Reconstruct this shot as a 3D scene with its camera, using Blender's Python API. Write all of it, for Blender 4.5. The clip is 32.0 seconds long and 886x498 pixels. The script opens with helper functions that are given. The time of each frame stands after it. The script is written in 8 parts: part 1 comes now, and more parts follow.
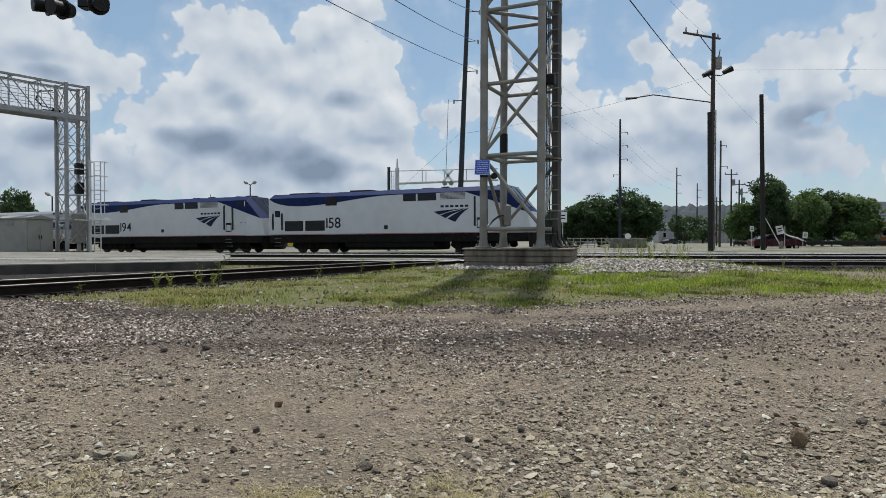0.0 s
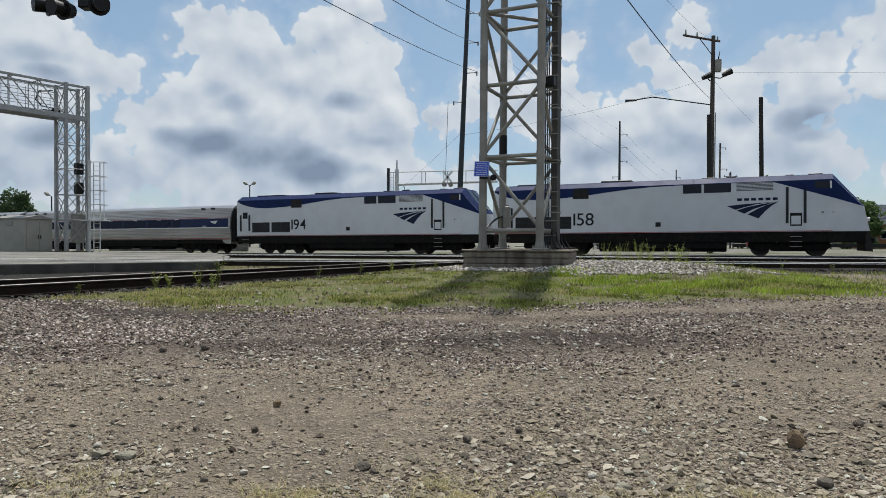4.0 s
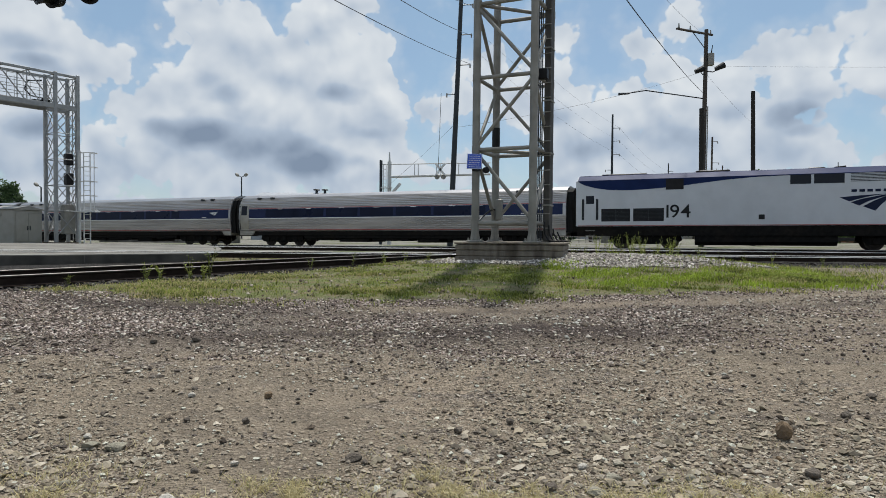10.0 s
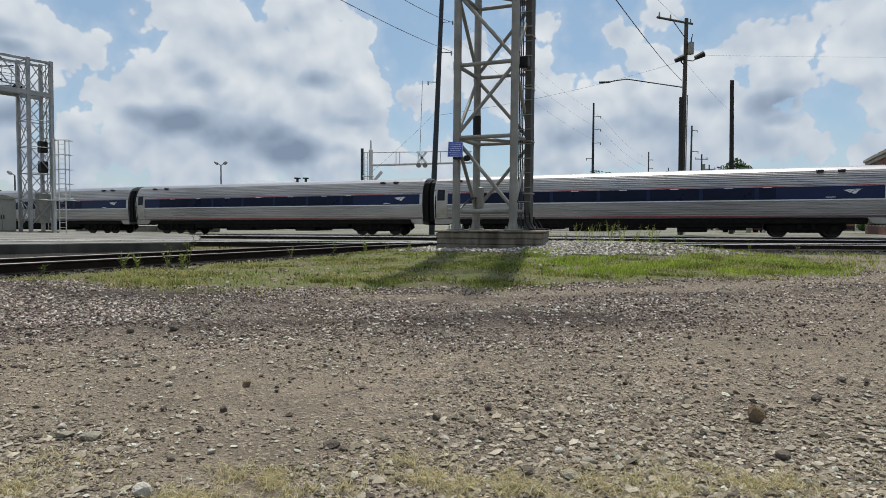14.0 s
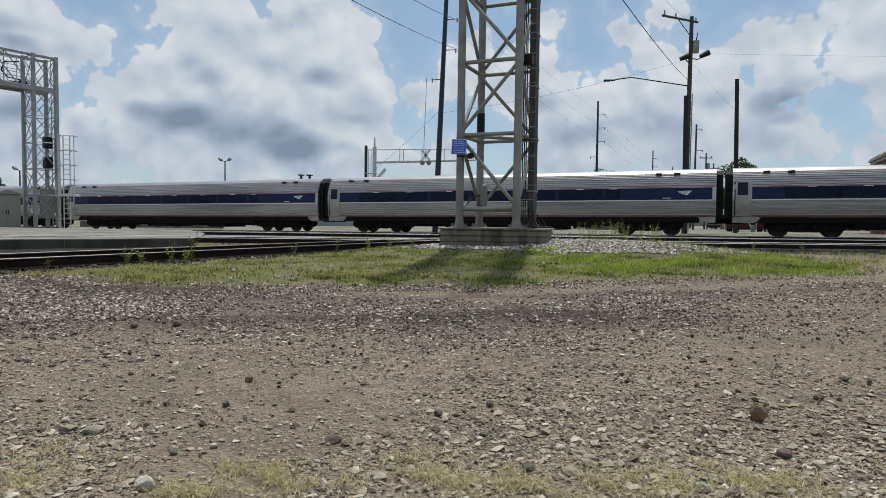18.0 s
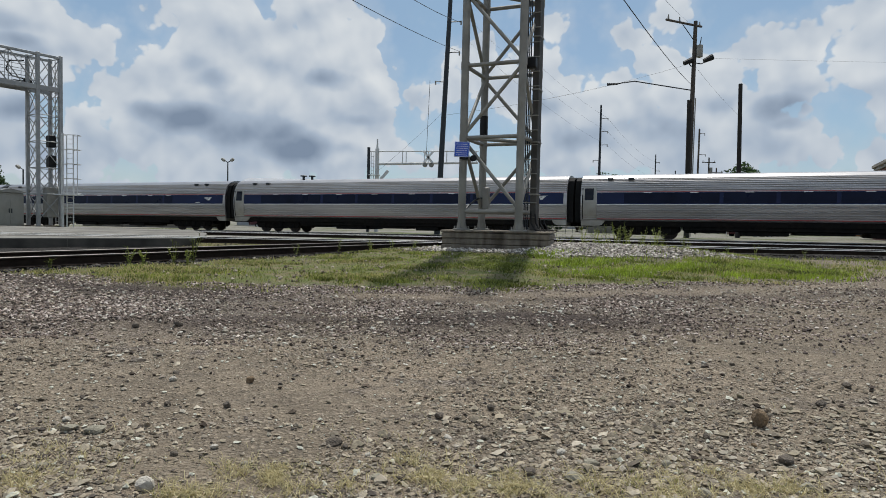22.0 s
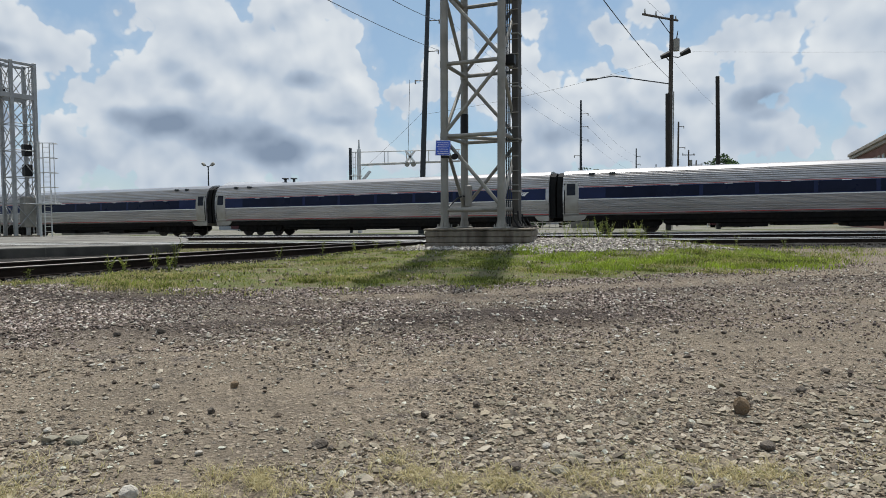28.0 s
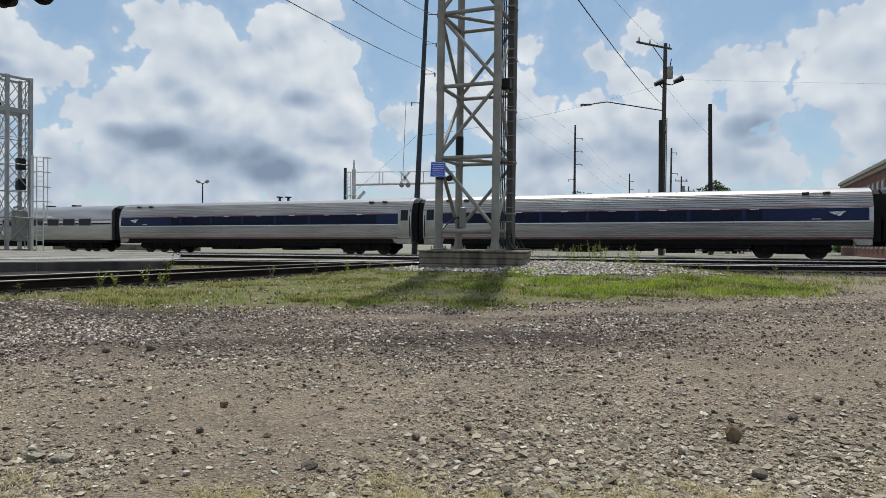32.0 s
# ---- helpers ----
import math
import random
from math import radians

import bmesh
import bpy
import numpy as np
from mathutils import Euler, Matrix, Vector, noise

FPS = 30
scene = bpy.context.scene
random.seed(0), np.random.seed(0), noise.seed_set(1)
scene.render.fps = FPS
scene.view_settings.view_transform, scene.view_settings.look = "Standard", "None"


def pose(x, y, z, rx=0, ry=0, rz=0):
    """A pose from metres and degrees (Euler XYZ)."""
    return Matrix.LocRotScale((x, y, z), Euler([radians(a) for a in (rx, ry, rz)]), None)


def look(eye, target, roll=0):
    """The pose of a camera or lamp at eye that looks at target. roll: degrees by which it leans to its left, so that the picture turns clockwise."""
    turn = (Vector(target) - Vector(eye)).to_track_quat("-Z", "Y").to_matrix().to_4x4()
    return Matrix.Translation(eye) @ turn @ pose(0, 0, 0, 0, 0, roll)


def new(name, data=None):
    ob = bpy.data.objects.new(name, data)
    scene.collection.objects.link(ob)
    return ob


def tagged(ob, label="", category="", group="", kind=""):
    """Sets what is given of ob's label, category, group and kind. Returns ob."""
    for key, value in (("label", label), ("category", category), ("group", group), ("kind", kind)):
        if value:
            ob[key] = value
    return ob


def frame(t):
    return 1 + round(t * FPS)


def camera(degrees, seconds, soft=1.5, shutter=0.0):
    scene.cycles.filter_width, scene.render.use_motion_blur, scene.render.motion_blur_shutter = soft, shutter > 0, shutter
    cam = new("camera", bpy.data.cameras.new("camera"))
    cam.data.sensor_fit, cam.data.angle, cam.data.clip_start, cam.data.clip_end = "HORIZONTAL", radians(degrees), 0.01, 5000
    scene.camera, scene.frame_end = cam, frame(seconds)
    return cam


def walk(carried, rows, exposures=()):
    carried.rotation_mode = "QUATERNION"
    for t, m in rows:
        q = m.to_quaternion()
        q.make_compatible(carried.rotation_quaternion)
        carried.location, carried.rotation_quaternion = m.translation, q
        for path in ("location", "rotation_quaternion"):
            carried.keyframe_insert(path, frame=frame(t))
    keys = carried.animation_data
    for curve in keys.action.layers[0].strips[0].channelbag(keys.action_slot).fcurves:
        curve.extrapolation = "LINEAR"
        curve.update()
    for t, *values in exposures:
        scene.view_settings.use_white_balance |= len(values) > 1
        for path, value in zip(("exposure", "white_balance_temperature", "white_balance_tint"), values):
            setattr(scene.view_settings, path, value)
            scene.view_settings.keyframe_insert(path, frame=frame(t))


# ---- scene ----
LENS = 2 * math.degrees(math.atan(784 / 1150))
cam = camera(LENS, 32.0, soft=0.9)


def aimed(x, y, z, yaw, pitch, roll):
    """Pose of the held camera: yaw to the right of +y, pitch up, roll, in degrees."""
    a, p = radians(yaw), radians(pitch)
    way = Vector((math.sin(a) * math.cos(p), math.cos(a) * math.cos(p), math.sin(p)))
    return look((x, y, z), Vector((x, y, z)) + way, roll)


# seconds, eye x, y, z, yaw, pitch, roll of the hand-held camera
walk(cam, [(row[0], aimed(*row[1:])) for row in (
    (0.0,-0.030,0.013,0.811,-2.62,-0.81,-0.01), (0.5,-0.034,-0.003,0.812,-2.64,-0.71,0.21), (1.0,-0.033,0.001,0.811,-2.65,-0.66,0.10), (1.5,-0.033,0.001,0.813,-2.74,-0.65,0.16),
    (2.0,-0.034,0.001,0.813,-2.76,-0.65,0.37), (2.5,-0.031,0.002,0.810,-2.62,-0.61,0.44), (3.0,-0.027,0.003,0.810,-2.76,-0.59,0.57), (3.5,-0.026,-0.001,0.810,-2.69,-0.72,0.29),
    (5.5,-0.025,0.002,0.812,-2.34,-0.54,0.15), (6.0,-0.065,0.042,0.815,-3.19,-0.77,-0.95), (6.5,-0.061,-0.022,0.826,-3.62,-0.23,1.61), (7.0,-0.033,-0.019,0.820,-3.21,-0.36,0.37),
    (7.5,-0.031,0.002,0.793,-2.71,-1.76,0.30), (8.0,-0.019,0.007,0.791,-2.24,-2.44,-0.38), (8.5,-0.017,0.002,0.795,-2.00,-2.13,-0.23), (9.0,-0.015,0.005,0.799,-1.98,-1.97,-0.22),
    (9.5,-0.017,0.003,0.803,-1.86,-1.68,0.26), (10.0,-0.022,0.004,0.806,-1.90,-1.34,0.40), (10.5,-0.021,-0.009,0.806,-1.93,-1.36,0.12), (11.0,-0.010,-0.008,0.802,-1.64,-1.80,0.10),
    (11.5,-0.005,-0.012,0.802,-1.02,-2.13,-0.24), (12.0,-0.000,-0.004,0.799,-0.43,-2.35,-0.05), (12.5,0.001,-0.005,0.798,0.07,-2.54,-0.09), (13.0,0.001,-0.000,0.800,-0.01,-2.50,-0.10),
    (13.5,-0.002,0.002,0.800,-0.19,-2.33,0.23), (14.0,0.001,0.002,0.798,-0.31,-2.34,0.31), (14.5,0.003,0.001,0.796,-0.43,-2.36,0.40), (16.5,0.000,0.006,0.797,-0.63,-2.28,0.85),
    (17.0,0.002,-0.002,0.790,-0.68,-2.35,0.69), (17.5,0.005,0.004,0.791,-0.59,-2.48,0.74), (18.0,0.005,-0.001,0.793,-0.60,-2.55,0.62), (18.5,0.002,0.003,0.794,-0.62,-2.33,1.07),
    (19.0,-0.001,0.002,0.791,-0.67,-2.27,1.21), (19.5,0.005,-0.004,0.793,-0.73,-2.35,1.21), (20.0,0.001,0.001,0.792,-0.78,-2.31,1.29), (20.5,-0.000,-0.003,0.794,-0.81,-2.35,1.37),
    (21.0,-0.003,-0.002,0.797,-0.88,-2.40,1.03), (21.5,-0.000,-0.000,0.795,-0.84,-2.31,1.29), (22.0,0.001,0.001,0.796,-0.76,-2.36,1.12), (22.5,0.003,-0.003,0.793,-0.74,-2.41,1.06),
    (23.0,0.010,-0.002,0.790,-0.68,-2.47,0.99), (23.5,0.006,0.001,0.794,-0.55,-2.50,1.06), (24.0,0.008,-0.001,0.794,-0.60,-2.50,1.07), (24.5,0.003,-0.002,0.796,-0.69,-2.53,1.17),
    (25.0,0.006,-0.004,0.791,-0.80,-2.67,1.35), (25.5,0.013,-0.002,0.786,-0.62,-2.76,0.98), (27.5,0.016,-0.006,0.790,0.36,-2.47,-0.40), (28.0,0.021,-0.005,0.794,0.59,-2.45,-0.43),
    (28.5,0.016,-0.007,0.792,0.51,-2.43,-0.04), (29.0,0.014,-0.003,0.791,0.12,-2.43,0.27), (29.5,0.016,0.004,0.789,-0.01,-2.17,0.15), (30.0,0.008,0.002,0.789,0.86,-1.27,0.79),
    (30.5,0.020,0.002,0.794,1.57,-0.67,0.19), (31.0,0.017,0.002,0.796,1.59,-0.75,0.05), (31.5,0.012,-0.000,0.796,1.42,-0.71,0.14), (32.0,0.015,-0.008,0.795,1.19,-0.58,0.58),
)], exposures=[(0, -0.05), (6, -0.05), (13, -0.03), (17, -0.07), (20, -0.14), (22, -0.15), (24, -0.09), (25.5, -0.05), (28, 0.0), (32, 0.0)])

# ---- sky and sun ----
SUN_ELEVATION, SUN_AZIMUTH = 67.0, 10.0      # degrees; azimuth to the right of +y
world = bpy.data.worlds.new("sky")
scene.world = world
world.use_nodes = True
WN, WL = world.node_tree.nodes, world.node_tree.links
WN.clear()


def wnode(kind, **given):
    node = WN.new(kind)
    for key, value in given.items():
        if key == "operation":
            node.operation = value
        elif key == "data_type":
            node.data_type = value
        elif key == "clamp":
            node.use_clamp = value
    return node


def wmath(op, a, b=None, c=None, clamp=False):
    node = wnode("ShaderNodeMath", operation=op, clamp=clamp)
    for i, v in enumerate((a, b, c)):
        if v is None:
            continue
        if isinstance(v, (int, float)):
            node.inputs[i].default_value = v
        else:
            WL.new(v, node.inputs[i])
    return node.outputs[0]


def wvec(op, a, b):
    node = wnode("ShaderNodeVectorMath", operation=op)
    for i, v in enumerate((a, b)):
        if isinstance(v, (tuple, Vector)):
            node.inputs[i].default_value = v
        else:
            WL.new(v, node.inputs[i])
    return node


def wstep(v, lo, hi):
    node = wnode("ShaderNodeMapRange")
    node.interpolation_type = "SMOOTHSTEP"
    WL.new(v, node.inputs[0])
    node.inputs[1].default_value, node.inputs[2].default_value = lo, hi
    return node.outputs[0]


def heading(az, el):
    a, e = radians(az), radians(el)
    return Vector((math.sin(a) * math.cos(e), math.cos(a) * math.cos(e), math.sin(e)))


# cumulus banks: azimuth, elevation, radius in degrees
MAIN_HEADS = [(-22.3, 16.7, 2.2), (-23.6, 15.3, 1.5), (-20.8, 17.6, 2.1), (-19.3, 16.6, 2.5), (-17.5, 15.6, 2.2), (-21.5, 13.8, 2.6), (-18.4, 13.5, 3.5), (-14.8, 15.2, 2.5), (-12.4, 17.5, 2.5), (-10.3, 18.6, 2.6), (-11.9, 15.1, 3.0), (-9.1, 14.8, 2.4), (-8.1, 15.7, 1.8), (-7.8, 13.0, 2.0), (-10.0, 12.1, 3.0), (-14.7, 12.2, 3.5)]
MAIN_FOOT = [(-25.4, 10.6, 2.4), (-27.0, 9.4, 1.9), (-23.6, 10.1, 3.0), (-26.0, 8.2, 2.5), (-22.3, 8.0, 3.5), (-18.3, 9.2, 3.5), (-13.7, 8.6, 4.0), (-9.9, 8.8, 3.0), (-7.3, 10.3, 1.8), (-7.0, 7.7, 2.0), (-5.4, 6.3, 1.5), (-8.9, 6.0, 2.5), (-11.8, 5.4, 3.0), (-17.4, 5.6, 3.5), (-22.3, 5.1, 3.0), (-25.2, 5.6, 2.0), (-29.2, 5.2, 1.8)]
WEST = [(-34.2, 14.6, 3.0), (-32.5, 13.5, 2.2), (-31.0, 13.3, 1.7), (-29.6, 13.0, 1.7), (-28.2, 12.4, 1.2), (-33.5, 11.8, 2.8), (-31.4, 11.9, 1.6), (-34.9, 9.6, 2.0), (-34.4, 7.1, 2.1), (-33.9, 4.9, 2.3), (-29.9, 6.0, 1.6), (-29.0, 4.7, 1.6), (-31.4, 4.1, 2.2), (-36.9, 12.4, 4.5), (-37.2, 7.0, 3.5)]
MIDDLE = [(-1.6, 11.0, 1.3), (-3.0, 10.2, 0.8), (-0.2, 12.3, 1.5), (2.2, 13.4, 2.2), (-4.0, 5.4, 1.2), (-0.5, 5.1, 1.8), (4.7, 12.0, 2.4), (7.6, 12.9, 2.1), (9.1, 10.6, 2.2), (8.5, 16.0, 0.9), (12.1, 8.2, 2.5), (9.7, 7.3, 3.0), (14.4, 6.8, 3.0), (15.7, 10.0, 1.8), (14.6, 15.4, 0.9)]
EAST = [(18.1, 17.3, 1.5), (19.5, 16.9, 0.8), (16.9, 13.4, 1.5), (18.8, 10.8, 2.5), (20.5, 11.6, 2.0), (22.6, 12.5, 1.8), (24.2, 13.5, 2.0), (26.0, 13.8, 1.8), (27.7, 13.1, 1.8), (28.1, 11.1, 1.5), (26.3, 11.2, 2.8), (24.7, 9.6, 2.5), (22.3, 9.3, 2.8), (19.8, 8.0, 3.0), (23.2, 6.6, 3.0), (27.2, 6.4, 2.1), (29.1, 5.9, 1.2), (19.0, 5.8, 3.0)]
EAST_MASS = [(14.3, 10.9, 1.7), (12.5, 10.1, 2.2), (16.7, 7.4, 3.0), (25.2, 7.6, 2.9), (22.6, 10.8, 2.5)]
FAR_EAST = [(31.0, 15.5, 1.4), (32.3, 15.7, 2.0), (31.7, 13.1, 2.2), (30.7, 11.8, 1.6), (33.2, 11.0, 2.5), (34.4, 13.9, 3.5), (35.6, 8.8, 2.5), (33.1, 5.2, 1.2)]


def wnoise(way, scale, detail, rough, stretch=(1, 1, 1)):
    tex = wnode("ShaderNodeTexNoise")
    WL.new(wvec("MULTIPLY", way, stretch).outputs[0], tex.inputs["Vector"])
    tex.inputs["Scale"].default_value, tex.inputs["Detail"].default_value, tex.inputs["Roughness"].default_value = scale, detail, rough
    return tex.outputs[0]


# level grey undersides: azimuth, elevation, half width in degrees, weight
UNDERSIDES = [(-20.6, 11.3, 2.8, 0.45), (-10.9, 11.9, 2.8, 0.50), (-21.9, 8.0, 4.0, 0.70), (-17.9, 7.3, 4.5, 0.60), (-13.7, 6.3, 4.5, 0.75), (-9.9, 6.2, 2.5, 0.40), (-24.8, 8.2, 3.0, 0.50), (-34.2, 12.3, 2.5, 0.45), (-34.3, 7.7, 2.8, 0.65), (26.0, 9.3, 3.0, 0.75), (26.8, 8.4, 2.2, 0.50), (21.8, 10.2, 3.0, 0.25), (12.1, 7.2, 4.0, 0.35), (18.9, 7.6, 4.5, 0.30), (32.2, 10.2, 3.0, 0.30), (-17.0, 12.8, 3.0, 0.20), (-31.0, 12.2, 2.2, 0.20), (7.7, 10.1, 3.0, 0.30), (-34.4, 13.6, 3.0, 0.35), (-32.5, 11.8, 2.5, 0.30), (-21.9, 12.0, 3.0, 0.35), (-15.6, 7.1, 4.0, 0.60), (-8.0, 8.6, 2.0, 0.30), (14.4, 7.9, 3.5, 0.30)]


def banks(way):
    """How deep a way lies inside the cumulus banks, in steps of three degrees."""
    total = None
    for az, el, rad in MAIN_HEADS + MAIN_FOOT + WEST + MIDDLE + EAST + EAST_MASS + FAR_EAST:
        near = wvec("DISTANCE", way, heading(az, el)).outputs["Value"]
        fall = wmath("MULTIPLY_ADD", near, -1 / radians(3.0), rad / 3.0)
        total = fall if total is None else wmath("SMOOTH_MAX", total, fall, 0.12)
    split = wnode("ShaderNodeSeparateXYZ")
    WL.new(way, split.inputs[0])
    # behind and above the camera the banks go on at random
    rest = wmath("MULTIPLY", wmath("MAXIMUM", wstep(split.outputs[1], 0.70, 0.50), wstep(split.outputs[2], 0.40, 0.52)), 0.6)
    low = wmath("MULTIPLY", wstep(split.outputs[2], 0.075, 0.03), 0.75)
    return wmath("MAXIMUM", wmath("MAXIMUM", total, -1.0), wmath("SUBTRACT", wmath("MAXIMUM", rest, low), 0.6))


def billow(way, scale, detail, rough, amount):
    return wmath("MULTIPLY", wmath("SUBTRACT", wnoise(way, scale, detail, rough), 0.5), amount)


coords = wnode("ShaderNodeTexCoord").outputs["Generated"]


def puffs(way, scale, detail):
    """Rounded heads of cumulus, about -0.5 in the creases and 0.5 on the heads."""
    warp = wvec("ADD", way, (0, 0, 0))
    tex = wnode("ShaderNodeTexNoise")
    WL.new(way, tex.inputs["Vector"])
    tex.inputs["Scale"].default_value, tex.inputs["Detail"].default_value = 7.0, 3.0
    shift = wvec("SCALE", tex.outputs["Color"], (0, 0, 0))
    shift.inputs["Scale"].default_value = 0.045
    WL.new(shift.outputs[0], warp.inputs[1])
    vor = wnode("ShaderNodeTexVoronoi")
    vor.feature = "SMOOTH_F1"
    WL.new(warp.outputs[0], vor.inputs["Vector"])
    vor.inputs["Scale"].default_value, vor.inputs["Detail"].default_value = scale, detail
    vor.inputs["Roughness"].default_value, vor.inputs["Lacunarity"].default_value, vor.inputs["Smoothness"].default_value = 0.50, 2.3, 0.35
    return wmath("SUBTRACT", 0.45, vor.outputs["Distance"])


def swell(way):
    """Billows on the banks, at three sizes."""
    return wmath("ADD", wmath("ADD", billow(way, 9.0, 3.0, 0.5, 0.95), wmath("MULTIPLY", puffs(way, 21.0, 2.0), 0.80)), billow(way, 38.0, 4.0, 0.6, 0.25))


deep = banks(coords)
here = swell(coords)


# the sun stands high: heads turned upwards are bright, hollows under them grey
def mounds(way):
    """The large rounded masses alone."""
    return wmath("ADD", puffs(way, 13.0, 1.6), billow(way, 7.0, 3.0, 0.5, 1.0))


hollow = wmath("MULTIPLY", wmath("SUBTRACT", mounds(wvec("ADD", coords, (0.008, 0.0, 0.022)).outputs[0]), mounds(coords)), 0.40)
body = wmath("ADD", wmath("ADD", deep, 0.38), here)
cover = wmath("MAXIMUM", wstep(body, -0.05, 0.12), wmath("MULTIPLY", wstep(body, -0.60, 0.10), 0.25))
level = wvec("MULTIPLY", coords, (1.0, 1.0, 2.6)).outputs[0]
bent = wvec("ADD", level, (0, 0, 0))
waver = wnode("ShaderNodeTexNoise")
WL.new(coords, waver.inputs["Vector"])
waver.inputs["Scale"].default_value, waver.inputs["Detail"].default_value = 11.0, 4.0
waver_by = wvec("SCALE", wvec("SUBTRACT", waver.outputs["Color"], (0.5, 0.5, 0.5)).outputs[0], (0, 0, 0))
waver_by.inputs["Scale"].default_value = 0.075
WL.new(waver_by.outputs[0], bent.inputs[1])
under = None
for az, el, half, weight in UNDERSIDES:
    h = heading(az, el)
    near = wvec("DISTANCE", bent.outputs[0], Vector((h.x, h.y, h.z * 2.6))).outputs["Value"]
    fall = wmath("MULTIPLY", wstep(near, radians(half) * 1.3, 0.0), weight)
    under = fall if under is None else wmath("SMOOTH_MAX", under, fall, 0.15)
height = wnode("ShaderNodeSeparateXYZ")
WL.new(coords, height.inputs[0])
# the banks low over the horizon show their grey sides
shade = wmath("MULTIPLY_ADD", wstep(height.outputs[2], 0.24, 0.06), 0.16, 0.06)
shade = wmath("ADD", shade, wmath("MULTIPLY", under, 1.20))
shade = wmath("ADD", shade, wmath("MULTIPLY_ADD", deep, 0.10, -0.02))
shade = wmath("ADD", shade, hollow, clamp=True)
sky = wnode("ShaderNodeTexSky")
sky.sky_type, sky.sun_disc = "NISHITA", False
sky.sun_elevation, sky.sun_rotation = radians(SUN_ELEVATION), radians(SUN_AZIMUTH)
sky.air_density, sky.dust_density, sky.ozone_density = 1.0, 0.6, 1.5
SKY_STRENGTH, CLOUD_LIGHT = 0.10, 0.84
blue = wvec("SCALE", sky.outputs[0], (0, 0, 0))
blue.inputs["Scale"].default_value = SKY_STRENGTH
ramp = wnode("ShaderNodeValToRGB")
WL.new(shade, ramp.inputs[0])
els = ramp.color_ramp.elements
els[0].position, els[0].color = 0.0, (0.90, 0.95, 0.99, 1)
els[1].position, els[1].color = 1.0, (0.27, 0.35, 0.475, 1)
mid = els.new(0.5)
mid.color = (0.50, 0.60, 0.735, 1)
lit = wvec("SCALE", ramp.outputs[0], (0, 0, 0))
lit.inputs["Scale"].default_value = CLOUD_LIGHT
# a thin pale veil over the blue
veil = wnode("ShaderNodeMix", data_type="RGBA")
WL.new(wmath("MULTIPLY_ADD", wnoise(coords, 4.0, 5.0, 0.6), 0.6, 0.10), veil.inputs[0])
WL.new(blue.outputs[0], veil.inputs[6])
veil.inputs[7].default_value = (0.36, 0.55, 0.72, 1)
both = wnode("ShaderNodeMix", data_type="RGBA")
WL.new(cover, both.inputs[0])
WL.new(veil.outputs[2], both.inputs[6])
WL.new(lit.outputs[0], both.inputs[7])
background = wnode("ShaderNodeBackground")
WL.new(both.outputs[2], background.inputs[0])
WL.new(background.outputs[0], wnode("ShaderNodeOutputWorld").inputs[0])

sun = new("sun", bpy.data.lights.new("sun", "SUN"))
sun.data.energy, sun.data.angle, sun.data.color = 4.6, radians(1.0), (1.0, 0.965, 0.90)
sun.matrix_world = look(heading(SUN_AZIMUTH, SUN_ELEVATION) * 100, (0, 0, 0))


